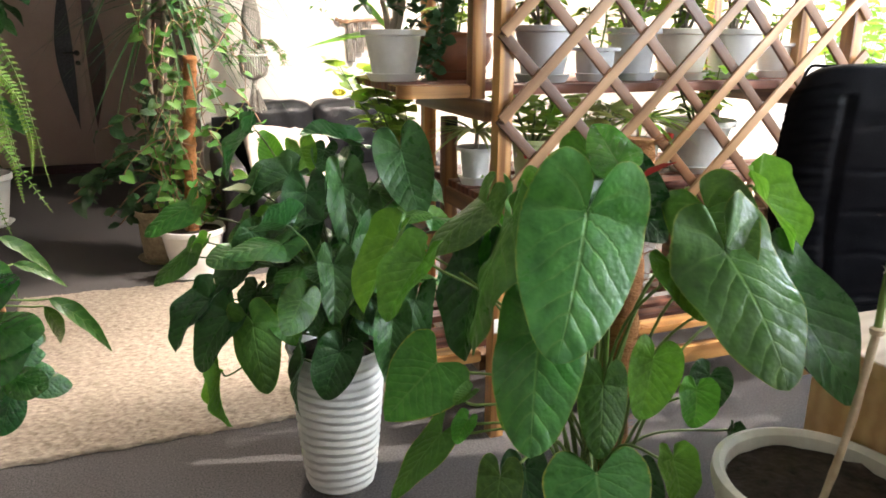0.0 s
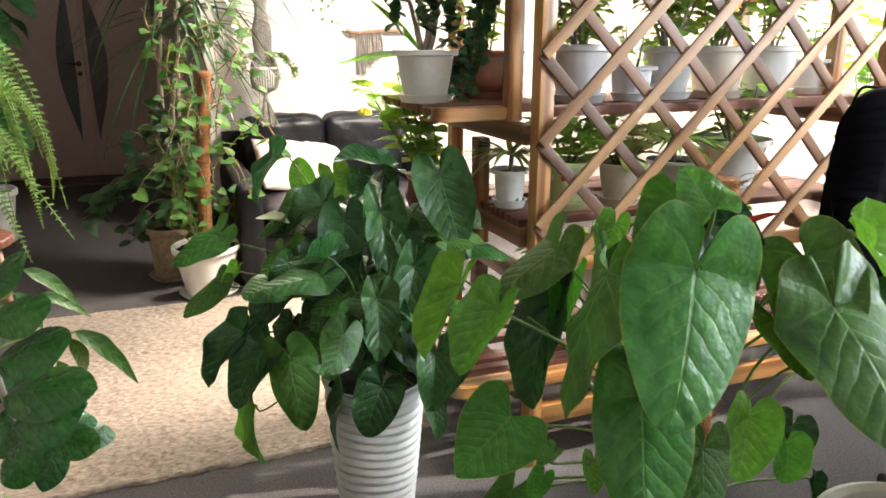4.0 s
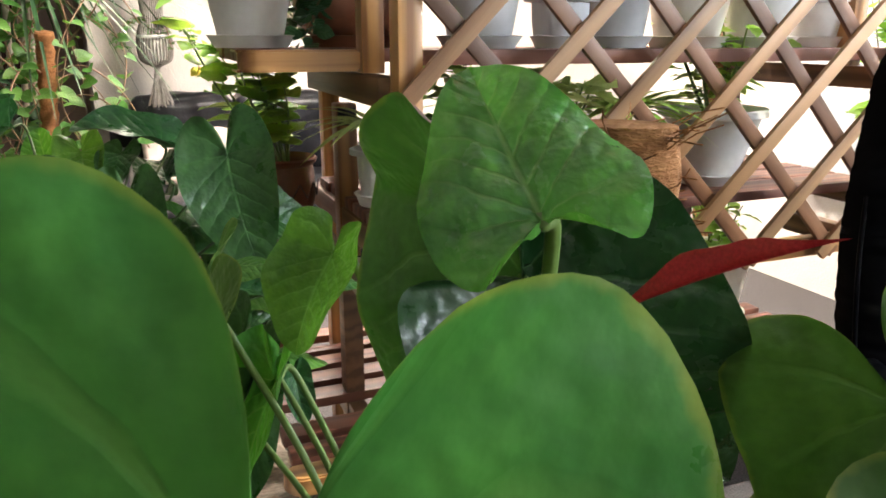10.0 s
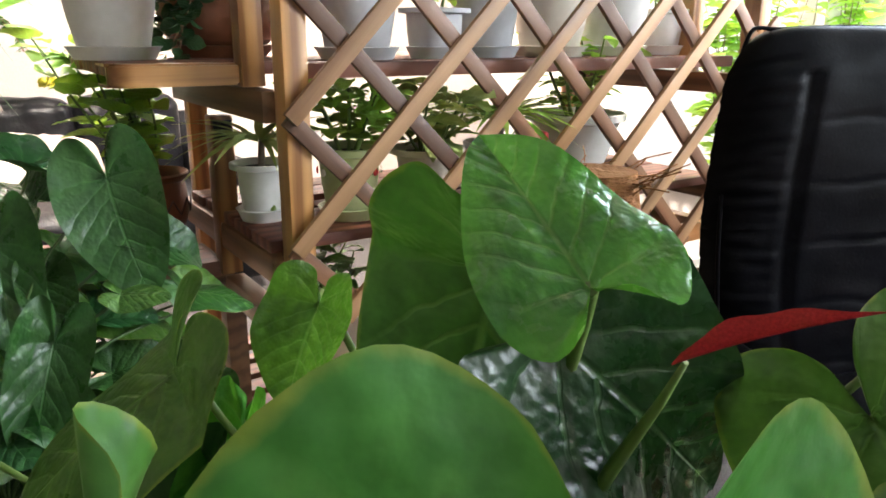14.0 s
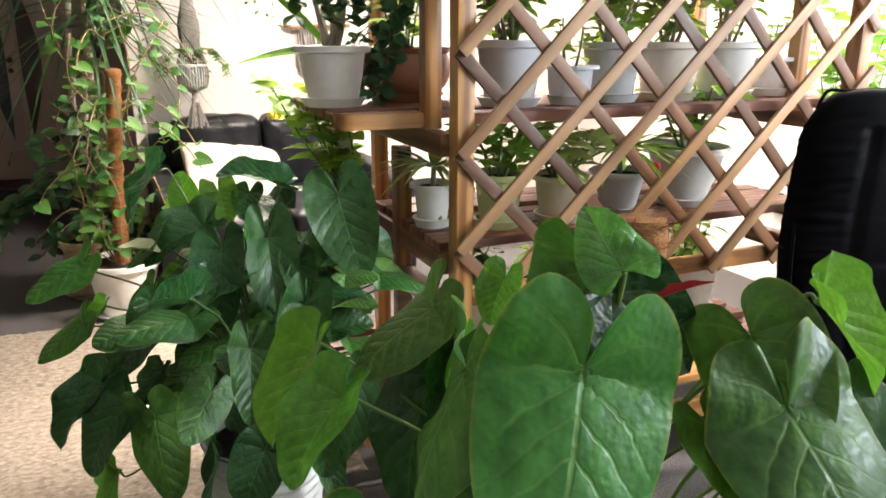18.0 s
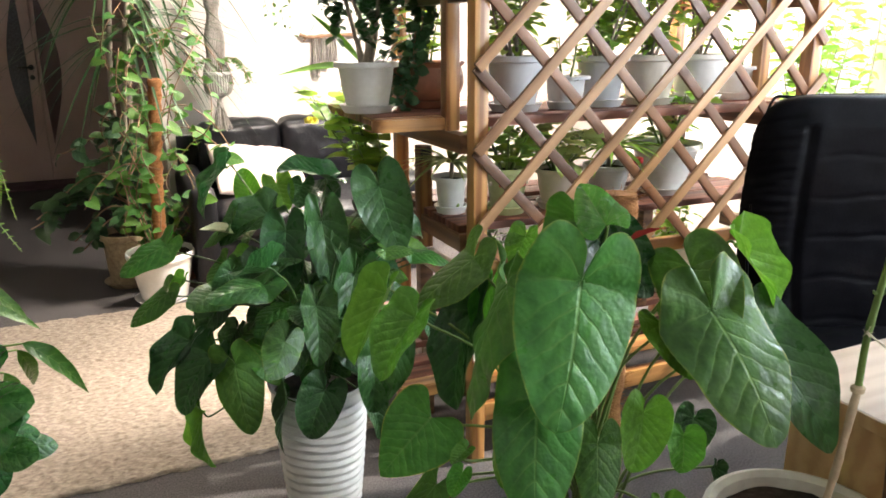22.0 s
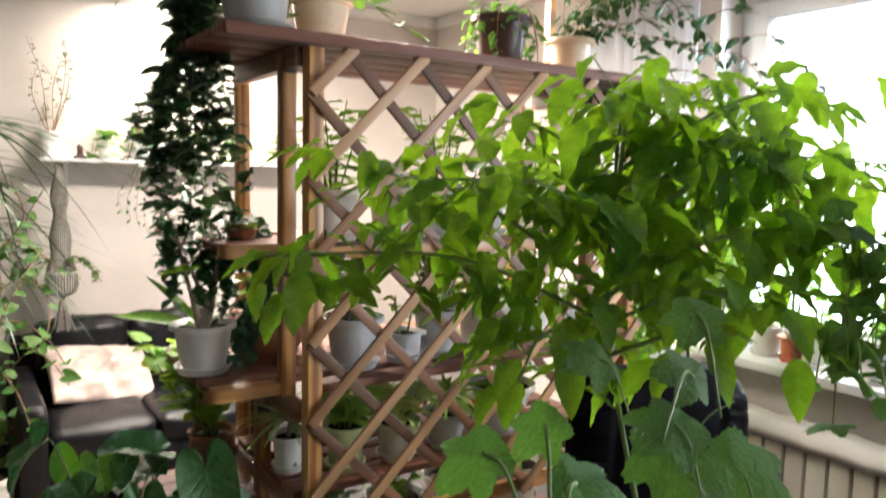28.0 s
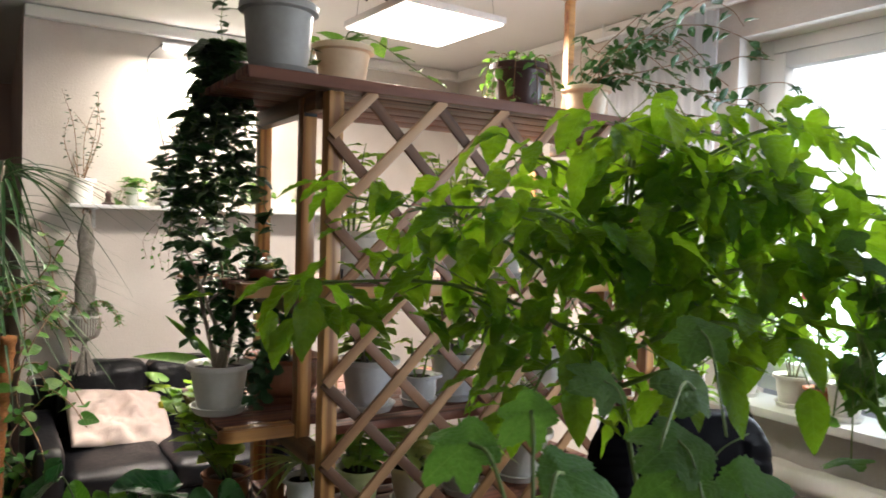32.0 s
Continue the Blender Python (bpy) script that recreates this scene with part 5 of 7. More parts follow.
for k in range(6):
    merge(bm, lathe([(0, 0), (0.008, 0.006), (0.012, 0.018), (0.006, 0.03), (0, 0.032)], 10), Matrix.Translation((0.1 + 0.006 * math.cos(k), 0.02 + 0.006 * math.sin(k), z + 0.0)) @ pose(0, 0, 0, 25, 0, 60 * k))
part("flower", bm, K["spathe"], ob, "small red flower")
part("flower_stalk", tube(bend([(0, 0, z - 0.01), (0.06, 0.01, z + 0.05), (0.1, 0.02, z + 0.002)], 5), 0.0016, 5), M["green_stem"], ob)
ob, z = on_stand(0.84, 0.2, S3, 0.115, 0.07, 0.16, M["pot_white"], "tall plant in a wide white tapered pot")
grow(ob, z, 0.22, 0.13, 100, "ovate", 0.07, K["bush"], 84, 6, trunk=0.005)
for k in range(3):
    part("board", box(-0.36, -0.045, 0.345 + 0.115 * k, 0.455 + 0.115 * k, 0.632, 0.668, 0.004), M["redwood"], stand)
ob, z = plant_in(at(-0.13, 0.54, 0.669), 0.072, 0.05, 0.15, M["brownpot"], "flowering vine in a brown pot with a zigzag band", True, "belly")
grow(ob, z, 0.34, 0.15, 110, "heart", 0.075, K["bush"], 85, 9, up=0.1, offset=(-0.13, 0.06))
bm = bmesh.new()
for k in range(12):
    t0, t1 = 2 * math.pi * k / 12, 2 * math.pi * (k + 0.5) / 12
    t2 = 2 * math.pi * (k + 1) / 12
    tube([(0.0805 * math.cos(t0), 0.0805 * math.sin(t0), 0.08), (0.0835 * math.cos(t1), 0.0835 * math.sin(t1), 0.115), (0.0805 * math.cos(t2), 0.0805 * math.sin(t2), 0.08)], 0.0018, 4, bm)
part("zigzag", bm, M["darkpot"], ob, "dark zigzag band")
bm = bmesh.new()
for k in range(7):
    th = k * 0.9
    merge(bm, lathe([(0, 0), (0.006, 0.004), (0.014, 0.012), (0.012, 0.012), (0, 0.003)], 10), Matrix.Translation((-0.25 + 0.01 * math.cos(th), 0.16 + 0.01 * math.sin(th), z + 0.2)) @ pose(0, 0, 0, 60, 0, math.degrees(th)))
part("flower", bm, surface("yellow_petal", (0.75, 0.6, 0.05), (0.85, 0.75, 0.15), 40, 0.5), ob, "yellow flower")
av = lathe([(0, 0), (0.018, 0.004), (0.03, 0.02), (0.029, 0.034), (0.018, 0.055), (0.007, 0.066), (0, 0.068)], 24)
av.transform(pose(0, 0, 0.029, 0, 78, 0))
tagged(part("green_fruit", av, surface("green_fruit_skin", (0.09, 0.16, 0.02), (0.2, 0.28, 0.05), 20, 0.45, bump=0.2), None, m=Matrix.Translation(at(0.045, 0.215, S3 + 0.001)) @ Matrix.Scale(0.8, 4) @ pose(0, 0, 0, 0, 0, 200)), "green pear-shaped fruit lying on the shelf", "fruit")
for k, (a, b, r, h, mt) in enumerate(((0.25, 0.4, 0.09, 0.19, "pot_white"), (0.52, 0.43, 0.105, 0.2, "pot_grey"), (0.78, 0.44, 0.1, 0.22, "pot_white"), (1.12, 0.45, 0.11, 0.2, "pot_dusty"))):
    ob, z = on_stand(a, b, S5, r, r * 0.75, h, M[mt], "round pot on the lowest slatted shelf")
    grow(ob, z, 0.16, 0.12, 60, "ovate", 0.06, K["bush"] if k % 2 else K["vine"], 90 + k, 6)
# upper shelf
ROW1 = ((0.15, 0.2, 0.085, "pot_cream"), (0.36, 0.19, 0.082, "pot_cream"), (0.56, 0.22, 0.06, "pot_grey"), (0.74, 0.21, 0.085, "pot_white"), (0.97, 0.23, 0.08, "pot_white"), (1.19, 0.21, 0.078, "pot_white"))
for k, (a, b, r, mt) in enumerate(ROW1):
    ob, z = on_stand(a, b, S1, r, r * 0.76, 0.14 + 0.01 * (k % 3), M[mt], "flowering house plant in a pale plastic pot", turn=20 * k)
    if k % 2:
        rosette(ob, z, 30, 0.26, K["bush"], 100 + k, rise=0.7)
    else:
        grow(ob, z, 0.27, 0.13, 80, "ovate", 0.07, K["bush"], 100 + k, 7)
ob, z = on_stand(-0.1, 0.32, S1, 0.05, 0.04, 0.035, M["brownpot"], "low succulent and a dark trailing plant in a shallow clay dish", False)
drop = [Vector(p) for p in ((0.056, 0.085, -0.086), (0.041, 0.077, -0.178), (0.013, 0.063, -0.297), (-0.014, 0.049, -0.397))]
trailing(ob, [[Vector((0, 0, z)), Vector((0.03, 0.06, z + 0.02))] + [p + Vector((0.012 * math.sin(2.2 * k + 3 * i), 0.012 * math.cos(1.7 * k + i), 0.02 * (k % 3 - 1))) for i, p in enumerate(drop[: 4 - k % 2])] for k in range(5)], "round", 0.038, K["darkleaf"], 5, 0.009, face=(0, -0.7, 0.4))
rosette(ob, z, 40, 0.05, K["striped"], 108, "round", 0.35)
# top shelf
ob, z = on_stand(-0.12, 0.13, S_TOP, 0.1, 0.08, 0.19, M["pot_slate"], "large pale grey pot on the stand top", True)
trailing(ob, [[(0.0, 0.02, z), (0.05, 0.05, z + 0.12), (0.02, 0.1, z + 0.3), (-0.1, 0.2, z + 0.5)], [(0, 0, z), (0.03, 0.0, z + 0.2), (0.01, 0.04, z + 0.5)]], "ovate", 0.04, K["darkleaf"], 110, 0.07, 0.003)
ob, z = on_stand(0.16, 0.32, S_TOP, 0.092, 0.064, 0.17, M["pot_warm"], "climbing plant in a cream pot under the lamp", False)
trailing(ob, [[(0, 0, z), (0.02, -0.02, z + 0.06), (0.07, -0.03, z + 0.05)], [(0, 0, z), (0.09, -0.03, z + 0.04), (0.24, -0.1, z - 0.07), (0.33, -0.12, z - 0.12)], [(0, 0, z), (-0.02, -0.05, z + 0.05)], [(0, 0, z), (-0.08, -0.04, z + 0.02), (-0.1, -0.06, z - 0.06)]], "heart", 0.06, K["vine"], 111, 0.05, 0.002, M["green_stem"])
ob, z = on_stand(0.83, 0.25, S_TOP, 0.1, 0.07, 0.19, M["darkpot"], "spilling plant in a dark brown pot", False)
trailing(ob, [[(0, 0, z), (0.09 * math.cos(t), 0.09 * math.sin(t), z + 0.05), (0.13 * math.cos(t), 0.13 * math.sin(t), z - 0.05), (0.135 * math.cos(t), 0.13 * math.sin(t), z - 0.14 - 0.03 * math.sin(3 * t))] for t in [q * 0.63 for q in range(10)]], "ovate", 0.045, K["vine"], 112, 0.016)
ob, z = on_stand(1.16, 0.25, S_TOP, 0.085, 0.062, 0.15, M["pot_warm"], "cream pot with a thin climbing plant", False)
rng = random.Random(77)
lines = []
for k in range(15):
    p = Vector((0.006 * k - 0.04, 0, z))
    d = Vector((rng.uniform(-0.3, 1.0), rng.uniform(-1.0, 0.1), 1.4))
    pts = [p.copy()]
    for q in range(rng.randint(4, 10)):
        d = (d * 0.75 + Vector((rng.uniform(-0.25, 0.75), rng.uniform(-0.7, 0.3), rng.uniform(-0.65, 0.45)))).normalized()
        p = p + d * rng.uniform(0.07, 0.13)
        p.z = min(p.z, z + 0.48)
        pts.append(p.copy())
    lines.append(pts)
trailing(ob, lines, "ovate", 0.058, K["jade"], 113, 0.036, 0.0016)
# the long dark trailing plant at the stand end
ob, z = on_stand(-0.17, 0.46, S_TOP, 0.06, 0.05, 0.1, M["darkpot"], "long curtain of dark trailing round leaves", False)
rng = random.Random(33)
lines = []
for k in range(26):
    th = math.pi * (0.55 + 1.2 * k / 25)
    x, y = 0.08 * math.cos(th), 0.08 * math.sin(th)
    end = -0.4 - 0.35 * rng.random()
    lines.append([(0, 0, z), (x, y, z + 0.05), (x * 0.85 + rng.uniform(-0.02, 0.02), y * 0.85, z - 0.06), (x * 1.7 + rng.uniform(-0.05, 0.05), y * 1.6 + rng.uniform(-0.05, 0.05), z + end * 0.55), (x * 1.8 + rng.uniform(-0.1, 0.1), y * 1.7 + rng.uniform(-0.09, 0.09), z + end)])
lines += [[(0, 0, z), (-0.02, -0.03, z + 0.12), (0.0, -0.02, z + 0.3)]]
trailing(ob, lines, "heart", 0.05, K["darkleaf"], 34, 0.017, 0.0012, M["green_stem"])

# ---- hanging light and cables ----
lamp = thing("panel_lamp", ROOM @ pose(0.81, 0.93, 2.57, 0, 0, 3), "square lit grow-light panel hung on wires", "lamp")
part("housing", box(-0.26, 0.26, -0.26, 0.26, 0.0, 0.03, 0.004), M["white"], lamp)
part("diffuser", box(-0.25, 0.25, -0.25, 0.25, -0.006, -0.0005), M["panel"], lamp)
for x in (-0.22, 0.22):
    for y in (-0.22, 0.22):
        part("wire", tube([(x, y, 0.031), (x * 0.9, y * 0.9, CEIL - 2.56)], 0.0012, 5), M["metal"], lamp)
bm = bmesh.new()
rng = random.Random(2)
for k in range(7):
    tube(bend([(-0.36 + rng.uniform(-0.05, 0.05), -0.1 + rng.uniform(-0.05, 0.05), 0.06 + rng.uniform(-0.03, 0.04)) for q in range(5)], 6), 0.004, 6, bm)
tube(bend([(-0.24, -0.1, 0.035), (-0.3, -0.1, 0.06), (-0.36, -0.12, 0.06), (-0.4, 0, 0.1), (-0.5, 0.3, CEIL - 2.57)], 6), 0.004, 6, bm)
part("cable", bm, M["plastic_black"], lamp, "black cable bundle")
tube_lamp = thing("wall_lamp", ROOM @ Matrix.Translation((0.37, SOFA_B - 0.03, 2.76)), "lit white tube lamp on the sofa wall", "lamp")
part("housing", box(-0.28, 0.28, -0.02, 0.028, 0.005, 0.035, 0.004), M["white"], tube_lamp)
part("tube", tube([(-0.27, -0.03, 0.0), (0.27, -0.03, 0.0)], 0.013, 12), glowing("lit_tube", (1.0, 0.95, 0.88), 14.0), tube_lamp)
part("cord", tube(bend([(-0.28, 0, 0.02), (-0.36, 0.02, -0.1), (-0.3, 0.022, -0.4), (-0.22, 0.022, -0.75)], 8), 0.003, 6), M["plastic_black"], tube_lamp)
fr = thing("lamp_frame", ROOM.copy(), "light pine frame standing on the stand top", "frame")
for q in ((1.33, 1.365, 0.56, 0.595, S_TOP, 2.69), (0.0, 0.03, 0.56, 0.595, S_TOP, 2.69), (0.0, 1.365, 0.557, 0.592, 2.691, 2.725), (1.33, 1.365, 0.17, 0.556, 2.691, 2.725)):
    part("bar", box(*q, 0.003), M["pine_a"], fr)

# ---- wall shelf, knotted hangers ----
ws = thing("wall_shelf", ROOM @ Matrix.Translation((-0.19, SOFA_B, 1.76)), "long white wall shelf with small pots", "shelf")
part("board", box(-0.25, 1.6, -0.32, -0.001, -0.02, 0.0, 0.003), M["white"], ws)
for a in (-0.1, 0.6, 1.4):
    bm = box(a, a + 0.02, -0.14, -0.001, -0.028, -0.0205)
    box(a, a + 0.02, -0.008, -0.001, -0.14, -0.028, bm=bm)
    part("bracket", bm, M["white"], ws)
for k, (a, r, h, mt) in enumerate(((-0.17, 0.072, 0.15, "pot_white"), (0.13, 0.065, 0.11, "pot_white"), (0.33, 0.07, 0.13, "pot_grey"), (0.6, 0.07, 0.13, "pot_white"), (0.9, 0.07, 0.12, "pot_white"), (1.25, 0.07, 0.13, "pot_cream"))):
    ob, z = plant_in(at(a - 0.19, SOFA_B - 0.09, 1.761), r, r * 0.75, h, M[mt], "small leafy plant in a pale pot on the wall shelf", False, group="pots on the wall shelf")
    if k == 0:
        grow(ob, z, 0.52, 0.2, 120, "ovate", 0.035, K["darkleaf"], 120, 8, lean=0.8, trunk=0.003, stem_mat=M["vine"])
    else:
        trailing(ob, [[(0, 0, z), (0.05 * math.cos(t), 0.05 * math.sin(t), z + 0.07), (0.09 * math.cos(t), 0.07 * math.sin(t) - 0.03, z - 0.02 - 0.05 * (t > 3))] for t in [q * 1.05 for q in range(6)]], "heart", 0.05, K["vine"], 121 + k, 0.03)
fig = lathe([(0, 0), (0.035, 0), (0.036, 0.012), (0.02, 0.02), (0.014, 0.045), (0.02, 0.062), (0.012, 0.08), (0, 0.088)], 16)
tagged(part("figurine", fig, M["darkpot"], None, m=Matrix.Translation(at(-0.21, SOFA_B - 0.08, 1.761))), "small dark figurine on the wall shelf", "figurine")
bm = bmesh.new()
ob = thing("trailing_vine", Matrix.Translation(at(0.14, SOFA_B - 0.1, 1.76)), "thin reddish vine hanging from the wall shelf", "plant")
trailing(ob, [[(0.02 * k, -0.08, 0.02), (0.03 * k - 0.05, -0.1, -0.1), (0.05 * k - 0.12, -0.11, -0.2 - 0.05 * k), (0.05 * k - 0.1, -0.11, -0.32 - 0.04 * k)] for k in range(4)], "ovate", 0.035, K["vine"], 128, 0.05, 0.0012)


def cords(bm, pts_a, pts_b, n, r, wob=0.003, seed=0):
    rng = random.Random(seed)
    for k in range(n):
        f = k / max(1, n - 1)
        tube([Vector(p).lerp(Vector(q), f) + Vector((rng.uniform(-wob, wob), rng.uniform(-wob, wob), 0)) for p, q in zip(pts_a, pts_b)], r, 4, bm, False)


mc = thing("plant_hanger", Matrix.Translation(at(-0.345, 2.74, -0.06)) @ pose(0, 0, 0, 0, 0, 27), "grey knotted cord hanger with a white pot and tassel", "plant hanger")
bm = bmesh.new()
rng = random.Random(6)
for k in range(34):
    th = 2 * math.pi * k / 34
    w = lambda r, z, t0=th: (r * math.cos(t0), r * 0.8 * math.sin(t0), z)
    tube(bend([w(0.012, 1.765), w(0.045, 1.6), w(0.03, 1.5), w(0.055, 1.38), w(0.05, 1.27), w(0.075, 1.19), w(0.082, 1.12), w(0.07, 1.06), w(0.015, 1.03), w(0.012, 0.99)], 3), 0.0034, 4, bm, False)
part("cord", bm, M["cord"], mc)["kind"] = "stuff"
bm = bmesh.new()
for k in range(110):
    th, q = rng.uniform(0, 6.28), rng.random() ** 0.5
    tube([(0.012 * q * math.cos(th), 0.012 * q * math.sin(th), 0.995), (0.035 * q * math.cos(th), 0.03 * q * math.sin(th), 0.93), (0.066 * q * math.cos(th), 0.05 * q * math.sin(th), 0.845 + rng.uniform(-0.008, 0.008))], 0.0025, 4, bm, False)
merge(bm, lathe([(0.0, 1.01), (0.018, 1.0), (0.02, 0.985), (0.015, 0.97), (0, 0.965)], 12))
part("tassel", bm, M["cord"], mc)
part("ring", tube([(0.02 * math.cos(t * 0.5236), 0, 1.775 + 0.02 * math.sin(t * 0.5236)) for t in range(13)], 0.004, 6), M["vine"], mc)
hp = thing("hanging_plant", mc.matrix_basis @ Matrix.Translation((0, 0, 1.062)), "small ivy in a white pot in the cord hanger", "plant")
z = pot_parts(hp, 0.068, 0.05, 0.12, M["pot_white"], False)
trailing(hp, [[(0, 0, z), (0.07 * math.cos(t), 0.07 * math.sin(t), z + 0.09), (0.15 * math.cos(t), 0.08 * math.sin(t) - 0.02, z + 0.05), (0.2 * math.cos(t), 0.09 * math.sin(t) - 0.02, z - 0.06)] for t in (-0.5, -0.1, 0.4, -1.2, -2.4, 3.6)], "ivy", 0.038, K["vine"], 130, 0.022)

dw = thing("wall_hanging", Matrix.Translation(at(0.21, SOFA_B - 0.03, -0.07)) @ pose(0, 0, 0, 0, 0, 27), "driftwood branch wall hanging with grey cord bundles", "wall hanging")
part("branch", tube(bend([(0, 0, 1.4), (0.06, -0.01, 1.385), (0.2, 0, 1.395), (0.4, 0.0, 1.4)], 6), [0.012 + 0.003 * math.sin(k * 2.1) for k in range(19)], 8), M["vine"], dw)
part("twig", tube([(0.05, 0, 1.385), (0.02, -0.02, 1.36)], 0.005, 6), M["vine"], dw)
for x, l in ((0.1, 0.26), (0.16, 0.2), (0.22, 0.16)):
    bm = bmesh.new()
    cords(bm, [(x - 0.012, 0, 1.39), (x - 0.02, -0.01, 1.39 - l * 0.5), (x - 0.028, 0, 1.39 - l)], [(x + 0.012, 0, 1.39), (x + 0.02, -0.012, 1.39 - l * 0.5), (x + 0.028, -0.01, 1.39 - l)], 16, 0.003, 0.008, 3)
    part("cord_tassel", bm, M["cord"], dw)["kind"] = "stuff"
part("string", tube([(0.06, 0, 1.395), (0.2, 0.01, 1.62), (0.38, 0, 1.41)], 0.0018, 4), M["cord"], dw)

# ---- sofa ----
def cushion(x0, x1, y0, y1, z0, z1, puff=0.03, n=12, crease=0.004, seed=0):
    """A soft upholstered block."""
    bm = bmesh.new()
    bmesh.ops.create_cube(bm, size=2.0)
    bmesh.ops.subdivide_edges(bm, edges=list(bm.edges), cuts=n, use_grid_fill=True)
    c, h = Vector(((x0 + x1) / 2, (y0 + y1) / 2, (z0 + z1) / 2)), Vector(((x1 - x0) / 2, (y1 - y0) / 2, (z1 - z0) / 2))
    r = min(h) * 0.55
    for v in bm.verts:
        p = Vector((v.co.x * h.x, v.co.y * h.y, v.co.z * h.z))
        q = Vector([max(-h[i] + r, min(h[i] - r, p[i])) for i in range(3)])
        d = p - q
        if d.length > 1e-6:
            p = q + d.normalized() * r
        b = (1 - v.co.x ** 2) * (1 - v.co.z ** 2) if abs(v.co.y) > 0.99 else (1 - v.co.x ** 2) * (1 - v.co.y ** 2) if abs(v.co.z) > 0.99 else 0
        nrm = v.normal if v.normal.length else Vector((0, 0, 1))
        s = noise.noise((p.x * 9 + seed, p.y * 9, p.z * 9)) + 0.5 * noise.noise((p.x * 22, p.y * 22 + seed, p.z * 22))
        v.co = c + p + nrm * (puff * b + crease * s)
    for f in bm.faces:
        f.smooth = True
    return bm


sofa = thing("sofa", ROOM @ Matrix.Translation((-0.165, 0.0, 0.0)), "black leather sofa with plump back cushions", "sofa")
part("base", cushion(-0.44, 0.76, 2.0, 2.9, 0.06, 0.32, 0.005, 10), M["sofa_leather"], sofa)
part("armrest", cushion(-0.47, -0.33, 1.95, 2.92, 0.05, 0.57, 0.01, 10), M["sofa_leather"], sofa)
part("armrest", cushion(0.67, 0.82, 1.95, 2.92, 0.05, 0.57, 0.01, 10), M["sofa_leather"], sofa)
for k in range(2):
    a0 = -0.33 + 0.495 * k
    part("seat_cushion", cushion(a0 + 0.005, a0 + 0.5, 1.98, 2.76, 0.28, 0.43, 0.02, 16, 0.007, seed=k), M["sofa_leather"], sofa)
    part("back_cushion", cushion(a0 + 0.005, a0 + 0.5, 2.73, 2.93, 0.4, 0.825, 0.02, 26, 0.011, seed=9 + k), M["sofa_leather"], sofa)
part("back_frame", cushion(-0.44, 0.76, 2.9, 2.985, 0.1, 0.74, 0.0, 8), M["sofa_leather"], sofa)
for x in (-0.4, 0.72):
    for y in (2.05, 2.85):
        part("leg", lathe([(0, 0), (0.02, 0), (0.025, 0.06), (0, 0.061)], 12), M["plastic_black"], sofa, m=Matrix.Translation((x, y, 0)))
pil = thing("pillow", ROOM @ Matrix.Translation((-0.17, 2.4, 0.435)) @ pose(0, 0, 0, -52, 9, 10), "crumpled pale pink linen pillow leaning on the black sofa", "pillow")
bm = bmesh.new()
bmesh.ops.create_grid(bm, x_segments=36, y_segments=30, size=1.0)
top = {}
for v in list(bm.verts):
    x, y = v.co.x, v.co.y
    e = max(0.0, (1 - abs(x) ** 2.4)) ** 0.5 * max(0.0, (1 - abs(y) ** 2.4)) ** 0.5
    w = noise.noise((x * 2.6, y * 2.6, 0)) * 0.06 + noise.noise((x * 7, y * 7, 4)) * 0.026
    v.co = Vector((x * 0.28 * (1 - 0.05 * e), -(0.075 * e + w * e), 0.19 + y * 0.2 * (1 - 0.06 * e)))
    top[v] = e
back = bmesh.ops.duplicate(bm, geom=list(bm.verts) + list(bm.edges) + list(bm.faces))
for v in back["geom"]:
    if isinstance(v, bmesh.types.BMVert):
        v.co.y = -v.co.y * 0.8
bmesh.ops.remove_doubles(bm, verts=bm.verts, dist=0.0005)
bmesh.ops.recalc_face_normals(bm, faces=bm.faces)
for f in bm.faces:
    f.smooth = True
part("cover", bm, M["pink_linen"], pil)


# ---- climbing plant on a coir pole beside the sofa ----
mp = Vector((-1.49, 3.76, 0))
ob, z = plant_in(mp, 0.158, 0.115, 0.25, M["pot_white"], "green climber on a coir pole in a white pot", True, fill=0.93)
p_top = Vector((0.1, -0.07, 1.13))
line = bend([(0.0, 0, z - 0.02), (0.04, -0.03, 0.7), p_top], 24)
part("coir_pole", tube(line, [0.032 + 0.0035 * math.sin(k * 1.9) for k in range(len(line))], 14), M["coir"], ob, "orange-brown coir pole")
rng = random.Random(14)
lines = []
for k in range(13):
    th = rng.uniform(0, 6.28)
    pts = [Vector((0.03 * math.cos(th), 0.03 * math.sin(th), z))]
    h = z
    top_h = rng.uniform(0.7, 1.55)
    while h < top_h:
        h += rng.uniform(0.12, 0.22)
        th += rng.uniform(-0.9, 0.9)
        r = (0.05 + 0.2 * rng.random()) * (0.5 + 0.8 * min(1, h / 1.1))
        pts.append(Vector((0.09 * h + r * math.cos(th) - 0.03, -0.06 * h + r * math.sin(th), h)))
    lines.append(pts)
for k in range(10):
    th, h = rng.uniform(0, 6.28), rng.uniform(0.6, 1.45)
    c = Vector((0.07, -0.05, h))
    d = Vector((math.cos(th), math.sin(th), 0))
    lines.append([c, c + d * 0.15 + Vector((0, 0, 0.04)), c + d * 0.28 - Vector((0, 0, 0.04)), c + d * 0.36 - Vector((0, 0, 0.16))])
trailing(ob, lines, "heart", 0.064, K["vine"], 15, 0.088, 0.0028, face=(0.2, -0.55, 0.6))

